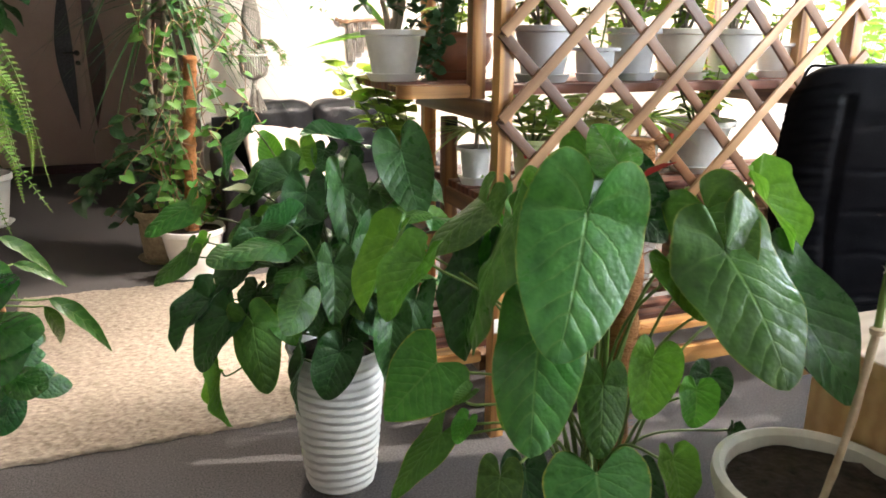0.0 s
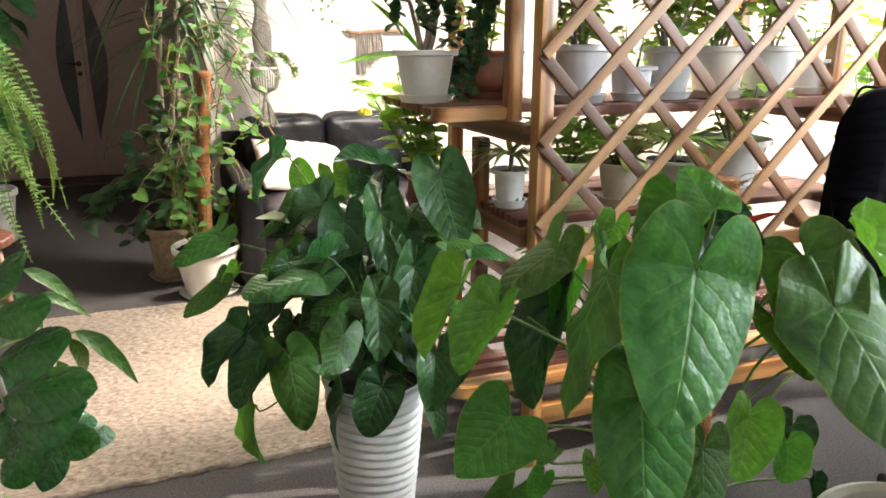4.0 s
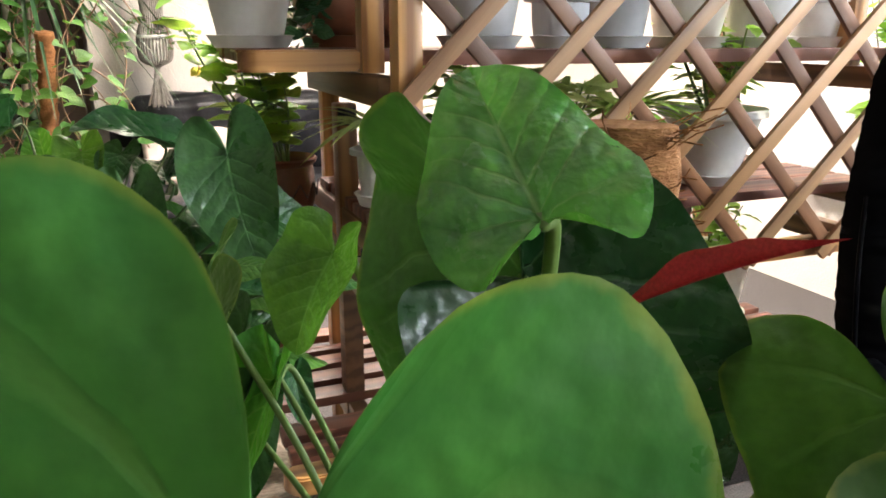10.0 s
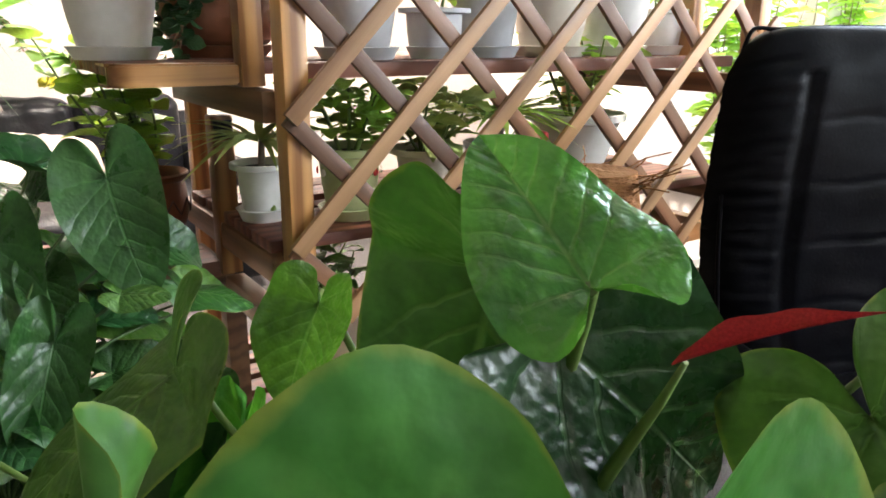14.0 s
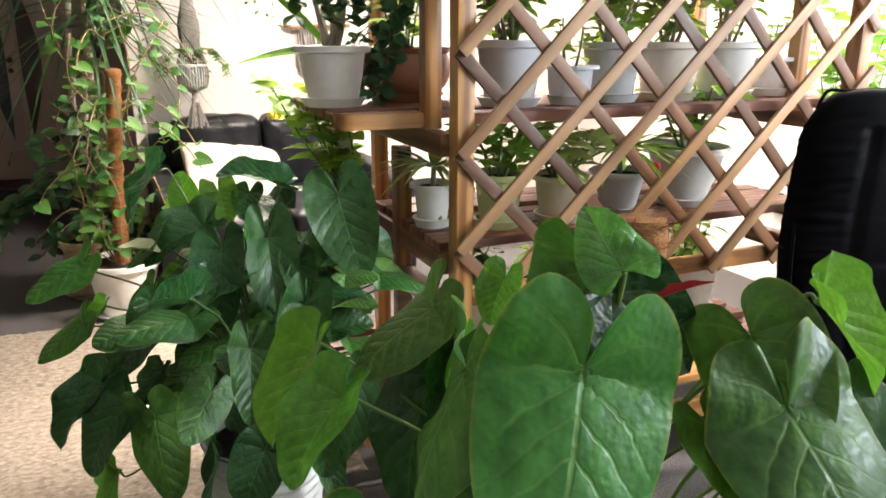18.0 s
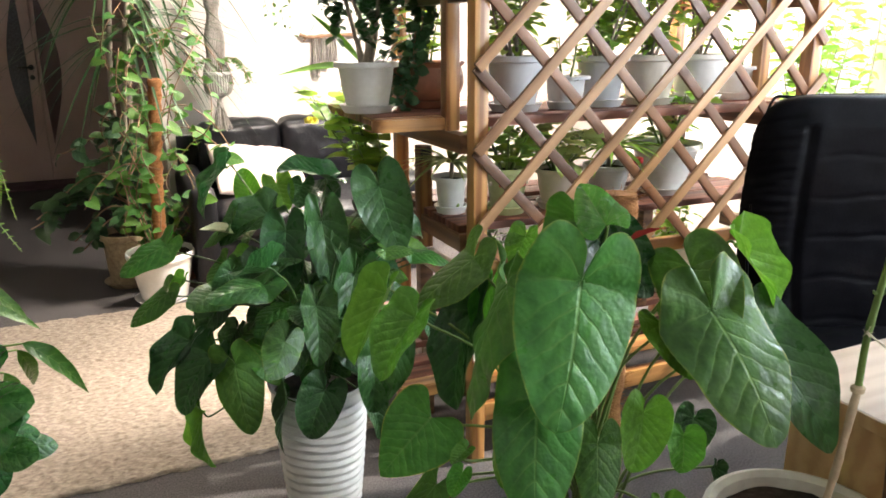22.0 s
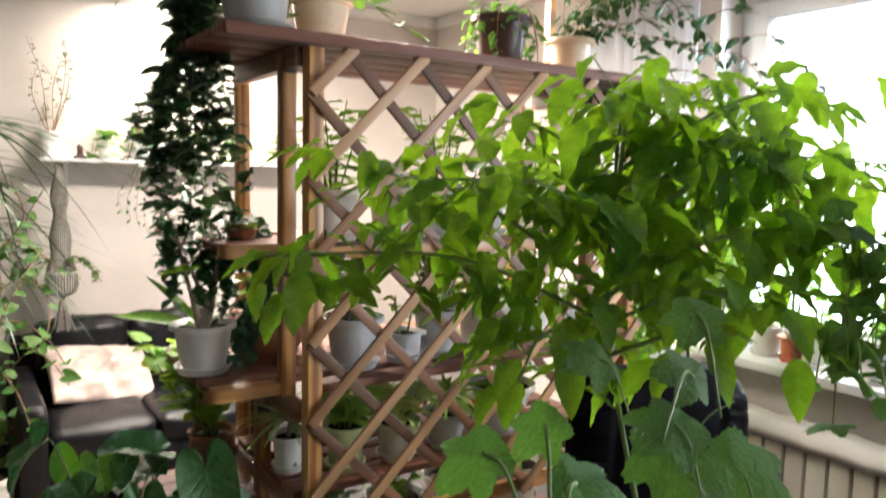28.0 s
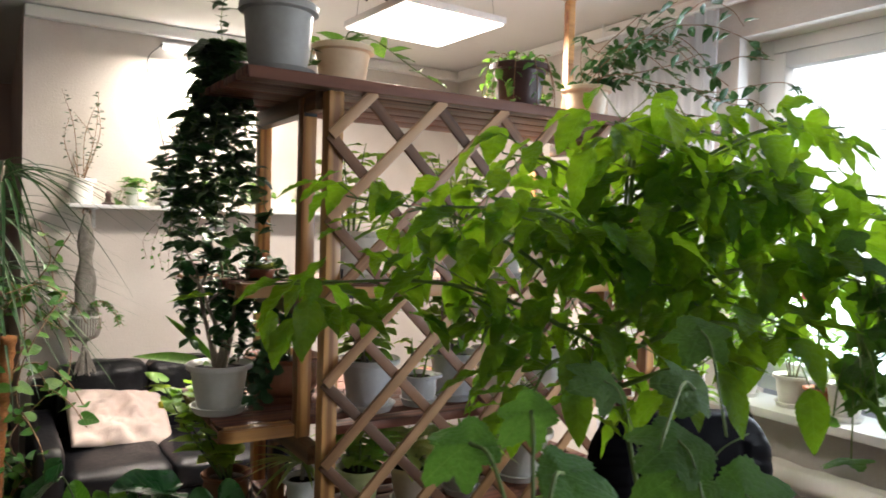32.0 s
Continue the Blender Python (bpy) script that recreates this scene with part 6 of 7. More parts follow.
# dracaena and dark ficus behind it
bp = Vector((-1.79, 4.02, 0))
ob, z = plant_in(bp, 0.13, 0.11, 0.28, surface("woven_basket_pot", (0.2, 0.14, 0.08), (0.4, 0.32, 0.2), 40, 0.7, grain=70, bump=0.9), "tall dracaena with drooping thin leaves in a basket-patterned pot", True)
for k, (x, y, h) in enumerate(((0.0, 0.03, 1.72), (0.06, 0.0, 1.4), (0.1, 0.05, 1.95))):
    part("trunk", tube(bend([(x * 0.3, y * 0.3, z - 0.01), (x, y, h * 0.6), (x + 0.1, y - 0.05, h)], 8), 0.014, 8), M["bark"], ob)
rng = random.Random(40)
mats = []
for x, y, h in ((0.1, -0.02, 1.72), (0.16, -0.05, 1.4), (0.2, 0.0, 1.95)):
    for k in range(34):
        th = rng.uniform(0, 6.28)
        e = rng.uniform(-0.1, 1.3)
        d = Vector((math.cos(th), math.sin(th), e)).normalized()
        l = rng.uniform(0.35, 0.55)
        b = Vector((x, y, h - rng.uniform(0, 0.12)))
        mats.append(aim(b, b + d * l, Vector((0, 0, 1)), l, 0.42))
foliage("leaves", [leaf_grid(ovate(0.05, 0.25), 12, 1, 0.6, 1.1 + 0.3 * s, 0.0, 3, s, 0) for s in range(3)], mats, K["darkleaf"], ob)
fp = Vector((-1.55, 4.12, 0))
ob, z = plant_in(fp, 0.1, 0.08, 0.2, M["brownpot"], "dark leaved ficus leaning out over the carpet", True)
trailing(ob, [[(0, 0, z), Vector(m) - fp, Vector(e) - fp] for m, e in (
    ((-1.85, 3.98, 0.62), (-2.154, 3.811, 0.41)), ((-1.75, 4.0, 0.7), (-1.971, 3.92, 0.618)), ((-1.85, 3.95, 0.52), (-2.182, 3.794, 0.362)), ((-1.8, 3.97, 0.45), (-2.016, 3.895, 0.269)),
    ((-1.75, 4.0, 0.8), (-2.018, 3.894, 0.74)), ((-1.7, 4.02, 0.7), (-1.786, 4.018, 0.98)), ((-1.75, 4.0, 0.5), (-1.882, 3.969, 0.519)), ((-1.8, 3.98, 0.6), (-2.079, 3.858, 0.477)),
    ((-1.78, 3.96, 0.4), (-1.984, 3.913, 0.218)), ((-1.72, 4.0, 0.8), (-1.866, 3.977, 0.965)))], "ovate", 0.095, K["darkleaf"], 41, 0.022, 0.004, M["vine"], face=(0.1, -0.6, 0.6))

# large dark plant in the hall
ob, z = plant_in(at(-2.03, 3.62), 0.17, 0.12, 0.33, M["pot_white"], "large dark leaved plant in a white pot in the hall", True)
pl = Plant(ob, at(-2.03, 3.62, 0.32), 77)
rng = random.Random(50)
for k in range(26):
    th = rng.uniform(0, 6.28)
    r, h = rng.uniform(0.1, 0.42), rng.uniform(0.55, 1.75)
    b = at(-2.03, 3.62) + Vector((r * math.cos(th), r * math.sin(th), h))
    o = Vector((math.cos(th), math.sin(th), 0))
    l = rng.uniform(0.18, 0.28)
    blade(pl, b, b + o * l * 0.7 - Vector((0, 0, l * 0.6)), o * 0.5 + Vector((0, -0.2, 0.8)), 0.8, "dark")
grow(ob, z, 0.3, 0.25, 60, "ovate", 0.08, K["darkleaf"], 51, 6)

# ---- plants at the near left: fern on a stool, zamioculcas, peace lily ----
FERN = Vector((-1.8, 2.52, 0.62))
st = thing("plant_stool", Matrix.Translation((FERN.x, FERN.y, 0)), "round wooden plant stool under the fern", "stool")
part("seat", lathe([(0, 0.59), (0.15, 0.59), (0.155, 0.6), (0.155, 0.613), (0.15, 0.619), (0, 0.619)], 32), M["redwood"], st)
for k in range(3):
    th = 2.1 * k + 0.5
    part("leg", tube([(0.13 * math.cos(th), 0.13 * math.sin(th), 0), (0.1 * math.cos(th), 0.1 * math.sin(th), 0.591)], 0.014, 8), M["darkwood"], st)


def frond(bm_list, mats, pts, width, rng, gap=0.009):
    line = bend(pts, 14)
    bm_list.append((line, 0.0016))
    total = sum((b - a).length for a, b in zip(line, line[1:]))
    run, acc = 0.0, 0.0
    for a, b in zip(line, line[1:]):
        seg = (b - a).length
        d = (b - a).normalized()
        acc += seg
        while run < acc:
            f = run / total
            run += gap
            w = width * min(1.0, f * 6 + 0.3) * (1 - f) ** 0.45
            side = d.cross(Vector((0.15, -0.75, 0.65)))
            side = side.normalized() if side.length > 1e-3 else Vector((1, 0, 0))
            nrm = side.cross(d).normalized()
            p = a.lerp(b, 0.5)
            for s in (-1, 1):
                dr = (side * s + d * 0.25 - Vector((0, 0, 0.15 + 0.1 * rng.random()))).normalized()
                mats.append(aim(p, p + dr * w, nrm + Vector((0, 0, 0.3)), w * rng.uniform(0.9, 1.08)))


def fern(place, label, z0, fronds, width, seed, mat, base=None):
    ob = thing("fern", Matrix.Translation(place), label, "plant")
    z = pot_parts(ob, 0.11, 0.08, 0.17, mat, True)
    rng = random.Random(seed)
    ls, mats = [], []
    inv = Vector(place)
    for f in fronds:
        frond(ls, mats, [Vector((0, 0, z))] + [Vector(p) - inv for p in f], width, rng)
    bm = bmesh.new()
    for line, r in ls:
        tube(line, r, 5, bm)
    part("rib", bm, M["green_stem"], ob)
    foliage("leaflet", GRID["pinna"], mats, K["fern"], ob)
    return ob


rng = random.Random(60)
fr_ = [[(-1.511, 2.356, 1.170), (-1.377, 2.360, 1.088), (-1.321, 2.356, 0.929), (-1.329, 2.350, 0.803)],
       [(-1.593, 2.297, 1.071), (-1.418, 2.301, 0.946), (-1.246, 2.300, 0.691)],
       [(-1.532, 2.247, 0.991), (-1.426, 2.246, 0.835), (-1.351, 2.241, 0.631)],
       [(-1.665, 2.396, 1.126), (-1.516, 2.399, 1.010), (-1.431, 2.397, 0.851), (-1.404, 2.391, 0.697)],
       [(-1.588, 2.241, 0.942), (-1.507, 2.239, 0.788), (-1.464, 2.236, 0.652)],
       [(-1.656, 2.449, 1.199), (-1.501, 2.455, 1.128), (-1.409, 2.455, 1.018)],
       [(-1.583, 2.192, 0.966), (-1.503, 2.191, 0.826), (-1.501, 2.185, 0.682)],
       [(-1.619, 2.350, 1.183), (-1.514, 2.351, 1.060), (-1.454, 2.346, 0.878)]]
for k in range(18):
    th = rng.uniform(0, 6.28)
    r = rng.uniform(0.2, 0.36)
    fr_.append([FERN + Vector((0.4 * r * math.cos(th), 0.4 * r * math.sin(th), 0.5 + rng.uniform(-0.06, 0.16))),
                FERN + Vector((0.8 * r * math.cos(th), 0.8 * r * math.sin(th), 0.5)), FERN + Vector((r * math.cos(th), r * math.sin(th), rng.uniform(0.0, 0.25)))])
fern(FERN, "pale green sword fern with arching fronds", 0, fr_, 0.038, 61, M["darkpot"])
LOWF = Vector((-0.730, 0.500, 0.000))
fern(LOWF, "small light green fern in a low pot", 0, [[(-0.570, 0.660, 0.470), (-0.510, 0.760, 0.690), (-0.415, 0.860, 0.840)], [(-0.530, 0.600, 0.410), (-0.470, 0.680, 0.490), (-0.410, 0.760, 0.530)], [(-0.610, 0.600, 0.410), (-0.630, 0.680, 0.450), (-0.650, 0.780, 0.430)]], 0.045, 63, M["plastic_black"])

ob = thing("zamioculcas", Matrix.Translation((-0.93, 1.24, 0)), "glossy dark green zamioculcas in a black pot", "plant")
pot_parts(ob, 0.13, 0.1, 0.4, M["plastic_black"], False)
OVAL = spline_margin((0, 0), (0.1, 0.05), (0.22, 0.16), (0.29, 0.32), (0.315, 0.5), (0.28, 0.7), (0.19, 0.86), (0.08, 0.96), (0, 1))
ZZ = [leaf_mesh("leaflet", leaf_grid(OVAL, 44, 6, -0.3, 0.12 + 0.12 * q, 0.012, 2, 3 + q, 0.0), K["zz"]) for q in range(3)]
rng = random.Random(64)
inv = Vector((-0.93, 1.24, 0))
fan = [(Vector(p) - inv, Vector(q) - inv) for p, q in (
    ((-0.685, 1.210, 0.882), (-0.577, 1.180, 0.915)),
    ((-0.685, 1.206, 0.812), (-0.569, 1.176, 0.874)),
    ((-0.679, 1.202, 0.757), (-0.549, 1.172, 0.821)),
    ((-0.668, 1.198, 0.712), (-0.542, 1.168, 0.772)),
    ((-0.623, 1.210, 0.695), (-0.539, 1.180, 0.697)),
    ((-0.621, 1.190, 0.688), (-0.700, 1.160, 0.628)),
    ((-0.676, 1.206, 0.708), (-0.741, 1.176, 0.691)),
    ((-0.690, 1.210, 0.919), (-0.619, 1.185, 0.985)),
    ((-0.690, 1.210, 0.767), (-0.764, 1.176, 0.818)),
    ((-0.700, 1.212, 0.840), (-0.790, 1.182, 0.893)),
    ((-0.705, 1.214, 0.900), (-0.760, 1.190, 0.985)))]
line = bend([Vector((0.02, 0, 0.36)), Vector((0.16, -0.05, 0.86))] + [Vector(p) - inv for p in ((-0.721, 1.214, 0.905), (-0.698, 1.214, 0.812), (-0.686, 1.214, 0.752), (-0.664, 1.214, 0.700), (-0.625, 1.212, 0.691))], 8)
part("stem", tube(line, [0.009 - 0.0001 * i for i in range(len(line))], 8), M["bark"], ob)
for k, (b, t) in enumerate(fan):
    c = min(line, key=lambda p: (p - b).length)
    part("leaflet", ZZ[k % 3], None, ob, m=aim(b, t, Vector((0.2 + rng.uniform(-0.35, 0.35), -0.7, 0.7 + rng.uniform(-0.25, 0.25))), None, 1.0))
    part("petiole", tube([c, b], 0.0025, 6), M["green_stem"], ob)
for q, pts in enumerate(([(-0.02, 0.02, 0.36), (-0.06, 0.05, 0.8), (-0.02, 0.1, 0.98), (0.05, 0.12, 0.95)], [(-0.03, -0.03, 0.36), (-0.1, -0.06, 0.7), (-0.07, -0.1, 0.9), (0.0, -0.12, 0.88)], [(0.03, 0.03, 0.36), (0.1, 0.07, 0.6), (0.17, 0.1, 0.68), (0.24, 0.1, 0.6)])):
    line = bend(pts, 8)
    part("stem", tube(line, 0.007, 8), M["bark"], ob)
    for i in range(9, len(line) - 1, 2):
        d = (line[i + 1] - line[i]).normalized()
        side = d.cross(Vector((0.2, -0.7, 0.7))).normalized()
        for s in (-1, 1):
            dr = (side * s + d * 0.5 + Vector((rng.uniform(-0.2, 0.2), -0.1, rng.uniform(-0.2, 0.2)))).normalized()
            part("leaflet", ZZ[i % 3], None, ob, m=aim(line[i], line[i] + dr * rng.uniform(0.075, 0.095), Vector((0.25, -0.65, 0.7))))

ob, z = plant_in(Vector((-1.34, 1.71, 0)), 0.11, 0.085, 0.2, M["plastic_black"], "peace lily with long drooping leaves", True, name="peace_lily")
LILY = [leaf_mesh("leaf", leaf_grid(ovate(0.13, 0.35), 20, 4, 0.5, 0.5 + 0.2 * q, 0.015, 3, q, 0.004, 6), K["anth"]) for q in range(3)]
rng = random.Random(66)
inv = Vector((-1.34, 1.71, 0))
for k, (b, t) in enumerate((((-1.172, 1.953, 0.707), (-1.039, 2.006, 0.595)), ((-1.089, 2.000, 0.520), (-0.913, 2.053, 0.377)), ((-1.138, 2.045, 0.480), (-1.074, 2.091, 0.291)), ((-1.214, 2.047, 0.602), (-1.086, 2.101, 0.527)), ((-1.130, 1.854, 0.680), (-1.056, 1.902, 0.542)), ((-1.044, 1.851, 0.506), (-1.021, 1.895, 0.341)), ((-1.252, 1.948, 0.689), (-1.424, 1.983, 0.554)))):
    b, t = Vector(b) - inv, Vector(t) - inv
    part("leaf", LILY[k % 3], None, ob, m=aim(b, t + Vector((0, 0, 0.04)), (0.1, -0.6, 0.9)))
    part("stalk", tube(bend([(0, 0, z), b * 0.5 + Vector((0, 0, 0.26)), b], 6), 0.003, 6), M["green_stem"], ob)

# ---- hibiscus tree in the big pot by the desk ----
HB = Vector((0.635, 1.165, 0))
ob = thing("hibiscus", Matrix.Translation(HB), "tall hibiscus with glossy backlit leaves in a dusty white pot", "plant")
prof = [(0, 0), (0.105, 0), (0.115, 0.01), (0.128, 0.43), (0.132, 0.585), (0.139, 0.6), (0.143, 0.615), (0.141, 0.63), (0.132, 0.633), (0.124, 0.625), (0.121, 0.585)]
part("pot", lathe(prof, 56), M["pot_dusty"], ob, "dusty white round pot")
part("soil", lathe([(0, 0.615), (0.06, 0.613), (0.122, 0.606)], 36, lambda r, z, th: (r, z + 0.007 * noise.noise((r * 60, th * 5, 5)))), M["soil"], ob)
L_ = lambda p: Vector(p) - HB
part("stem", tube(bend([L_((0.618, 1.130, 0.560)), L_((0.634, 1.108, 0.722)), L_((0.645, 1.100, 0.880))], 6), [0.0052 + 0.0006 * math.sin(k * 1.9) for k in range(13)], 9), M["woody"], ob, "pale woody stem foot")
stem = bend([L_((0.645, 1.100, 0.880)), L_((0.645, 1.098, 0.959)), L_((0.657, 1.098, 1.069)), L_((0.659, 1.098, 1.145)), L_((0.646, 1.100, 1.245)), L_((0.621, 1.137, 1.399)), L_((0.644, 1.270, 1.502)), L_((0.671, 1.340, 1.740)), L_((0.691, 1.370, 1.850))], 8)
part("stem", tube(stem, [0.0046 - 0.00003 * i + (0.0007 if i % 9 == 0 else 0) for i in range(len(stem))], 9), M["green_stem"], ob, "green upper stem")
part("knot", lathe([(0, -0.008), (0.008, -0.004), (0.009, 0.003), (0, 0.01)], 12), M["woody"], ob, m=Matrix.Translation(L_((0.645, 1.100, 0.880))))
for p in ((0.646, 1.100, 1.247), (0.659, 1.098, 1.145), (0.650, 1.098, 1.010)):
    bm = bmesh.new()
    for s in (-1, 1):
        tube([L_(p), L_(p) + Vector((0.007 * s, -0.002, 0.003)), L_(p) + Vector((0.009 * s, -0.003, 0.006))], [0.0025, 0.002, 0.001], 6, bm)
    part("bud", bm, M["green_stem"], ob)
part("stake", tube([L_((0.700, 1.075, 0.560)), L_((0.666, 1.083, 1.169))], 0.0033, 8), M["darkwood"], ob, "dark brown support stick")
bm = bmesh.new()
tie, hold = L_((0.640, 1.093, 0.960)), L_((0.693, 1.079, 0.928))
for k in range(2):
    tube(bend([tie + Vector((0, 0, 0.003 * k)), tie.lerp(hold, 0.5) - Vector((0, 0, 0.003 * k)), hold + Vector((0, 0, 0.002 * k))], 5), 0.0009, 5, bm)
for k in range(4):
    d = Vector((0.017, 0.0, 0.002 * math.sin(2.1 * k)))
    tube([hold - d * (1.0 + 0.3 * (k % 2)) + Vector((0, 0, 0.0018 * k - 0.003)), hold + d * 0.5 + Vector((0, 0, 0.0015 * k - 0.002))], 0.0014, 5, bm)
for k in range(5):
    tube([tie, tie + Vector((0.008 * math.cos(1.3 * k), -0.003, 0.008 * math.sin(1.3 * k) + 0.003))], 0.0004, 3, bm, False)
part("twine", bm, M["spine"], ob, "straw twine tie")
HIBL = [leaf_mesh("leaf", leaf_grid(ovate(0.255, 0.4, 0.07, 11), 34, 5, 0.3, 0.1 + 0.14 * q, 0.03, 3, q, 0.012, 6), K["hib"]) for q in range(4)]
rng = random.Random(70)
# boughs: foot on the stem, end, number of leaves
boughs = []
for foot, end, cnt in (((0.644, 1.270, 1.502), (0.131, 1.330, 1.590), 40), ((0.651, 1.302, 1.543), (0.231, 1.470, 1.730), 30), ((0.661, 1.320, 1.590), (0.371, 1.200, 1.710), 24), ((0.671, 1.330, 1.650), (0.491, 1.450, 1.810), 20),
                       ((0.681, 1.350, 1.710), (0.621, 1.250, 1.840), 20), ((0.681, 1.350, 1.740), (0.871, 1.430, 1.850), 24), ((0.671, 1.340, 1.650), (1.021, 1.350, 1.790), 26), ((0.651, 1.305, 1.552), (1.071, 1.270, 1.610), 30),
                       ((0.644, 1.270, 1.502), (0.870, 1.180, 1.518), 22), ((0.638, 1.236, 1.471), (0.487, 1.169, 1.442), 16), ((0.638, 1.230, 1.464), (0.727, 1.169, 1.442), 8), ((0.671, 1.330, 1.690), (0.571, 1.500, 1.650), 16), ((0.671, 1.330, 1.630), (0.851, 1.550, 1.630), 20),
                       ((0.681, 1.350, 1.690), (0.991, 1.300, 1.710), 26), ((0.671, 1.340, 1.610), (1.051, 1.450, 1.690), 24), ((0.650, 1.298, 1.535), (0.931, 1.342, 1.543), 22), ((0.671, 1.340, 1.650), (1.131, 1.350, 1.750), 26), ((0.661, 1.319, 1.571), (1.171, 1.300, 1.610), 26), ((0.681, 1.350, 1.730), (1.071, 1.410, 1.870), 22)):
    a, b = L_(foot), L_(end)
    mid = a.lerp(b, 0.5) + Vector((rng.uniform(-0.03, 0.03), rng.uniform(-0.03, 0.03), 0.05))
    line = bend([a, mid, b], 8)
    part("bough", tube(line, [0.004 - 0.00015 * i for i in range(len(line))], 6), M["green_stem"], ob)
    boughs.append((line, cnt))
for line, cnt in boughs:
    cnt = int(cnt * 1.7)
    for k in range(cnt):
        f = 0.12 + 0.88 * (k + rng.random()) / cnt
        i = min(int(f * (len(line) - 1)), len(line) - 2)
        p = line[i].lerp(line[i + 1], f * (len(line) - 1) - i)
        th = rng.uniform(0, 6.28)
        o = Vector((math.cos(th), math.sin(th), 0))
        st_ = p + o * rng.uniform(0.02, 0.11) + Vector((0, 0, rng.uniform(-0.05, 0.05)))
        l = rng.uniform(0.048, 0.09)
        tip = st_ + (o + Vector((0, 0, rng.uniform(-1.2, 0.1)))).normalized() * l
        part("leaf", HIBL[rng.randrange(4)], None, ob, m=aim(st_, tip, Vector((rng.uniform(-0.4, 0.4), rng.uniform(-0.4, 0.4), 1)) + o * 0.3))
        part("petiole", tube([p, st_], 0.0011, 4, cap=False), M["green_stem"], ob) if k % 3 == 0 else None

# ---- abutilon with maple-like leaves on the desk ----
AB = Vector((1.06, 1.0, 0.77))
ob = thing("abutilon", Matrix.Translation(AB), "abutilon with soft maple-like leaves in a grey pot on the desk", "plant")
z = pot_parts(ob, 0.085, 0.065, 0.15, M["pot_grey"], True)
LOBES = ((0, 1.0, 46), (54, 0.84, 42), (-54, 0.84, 42), (112, 0.62, 48), (-112, 0.62, 48), (155, 0.45, 32), (-155, 0.45, 32))
MAPLE = [leaf_mesh("leaf", palmate(LOBES, 5, seed=q, droop=0.25, cup=0.25, core=0.36, tooth=0.05), K["abut"]) for q in range(3)]
rng = random.Random(80)
limbs = []
for pts in (((0.695, 0.760, 1.2), (0.460, 0.590, 1.3), (0.370, 0.560, 1.5)), ((1.275, 0.980, 1.2), (1.335, 1.110, 1.46), (1.145, 1.160, 1.6), (0.935, 1.160, 1.58)), ((1.315, 1.010, 1.2), (1.345, 1.140, 1.58), (1.115, 1.200, 1.62), (0.975, 1.210, 1.6)),
            ((1.245, 1.020, 1.15), (1.255, 1.140, 1.5), (1.045, 1.160, 1.55)), ((1.145, 1.000, 1.2), (1.175, 0.980, 1.45), (1.095, 1.040, 1.55))):
    line = bend([Vector((0, 0, z - 0.01))] + [Vector(p) - AB for p in pts], 12)
    limbs.append(line)
    part("stem", tube(line, [0.0032 - 0.00005 * i for i in range(len(line))], 7), M["green_stem"], ob)


def maple(j, t, facing, n=0):
    b, e = Vector(j) - AB, Vector(t) - AB
    part("leaf", MAPLE[n % 3], None, ob, m=aim(b, e, facing))
    c = min((p for line in limbs for p in line[8:]), key=lambda p: (p - b).length)
    c = b + (c - b) * min(1.0, 0.1 / max((c - b).length, 1e-4))
    part("stalk", tube(bend([c, c.lerp(b, 0.6) + Vector((0, 0, 0.02)), b], 5), 0.0012, 5), M["green_stem"], ob)


maple((0.375, 0.600, 1.585), (0.356, 0.595, 1.569), (0, -0.5, 0.8), 1)
maple((0.393, 0.600, 1.552), (0.425, 0.595, 1.542), (0.1, -0.5, 0.8), 2)
maple((0.345, 0.620, 1.562), (0.316, 0.615, 1.545), (-0.1, -0.5, 0.8), 0)
maple((0.602, 0.945, 1.433), (0.592, 0.912, 1.373), (-0.2, -0.6, 0.8), 0)
maple((0.689, 0.968, 1.404), (0.747, 0.929, 1.363), (-0.2, -0.6, 0.8), 2)
maple((0.726, 1.005, 1.291), (0.716, 0.993, 1.250), (-0.2, -0.6, 0.8), 1)
maple((0.850, 0.844, 1.368), (0.864, 0.819, 1.348), (-0.2, -0.6, 0.8), 0)
maple((0.893, 1.000, 1.456), (0.930, 0.977, 1.459), (0, -0.3, 0.9), 1)
maple((0.535, 0.985, 1.521), (0.491, 0.958, 1.521), (0, -0.6, 0.6), 2)
maple((0.547, 0.786, 1.557), (0.510, 0.775, 1.569), (0, -0.6, 0.6), 0)
maple((0.574, 0.834, 1.450), (0.578, 0.807, 1.418), (-0.2, -0.6, 0.8), 1)
maple((0.556, 0.835, 1.501), (0.510, 0.807, 1.488), (-0.2, -0.6, 0.8), 2)
maple((0.598, 0.891, 1.590), (0.572, 0.863, 1.565), (-0.2, -0.6, 0.8), 1)
maple((0.713, 1.137, 1.348), (0.720, 1.121, 1.315), (-0.2, -0.6, 0.8), 1)
maple((0.697, 1.086, 1.324), (0.688, 1.074, 1.306), (-0.2, -0.6, 0.8), 2)
maple((1.019, 1.174, 1.434), (1.047, 1.160, 1.425), (0, 0.2, 0.9), 0)
maple((1.009, 1.173, 1.450), (0.962, 1.160, 1.454), (0, 0.2, 0.9), 1)
maple((0.908, 1.117, 1.395), (0.862, 1.104, 1.394), (0, 0.2, 0.9), 2)
maple((0.998, 0.970, 1.722), (1.002, 0.946, 1.724), (0, 0.3, 0.9), 1)
maple((1.068, 1.176, 1.678), (1.032, 1.173, 1.698), (0, 0.2, 0.9), 0)
maple((1.109, 1.179, 1.563), (1.131, 1.165, 1.536), (0, 0.1, 0.9), 2)
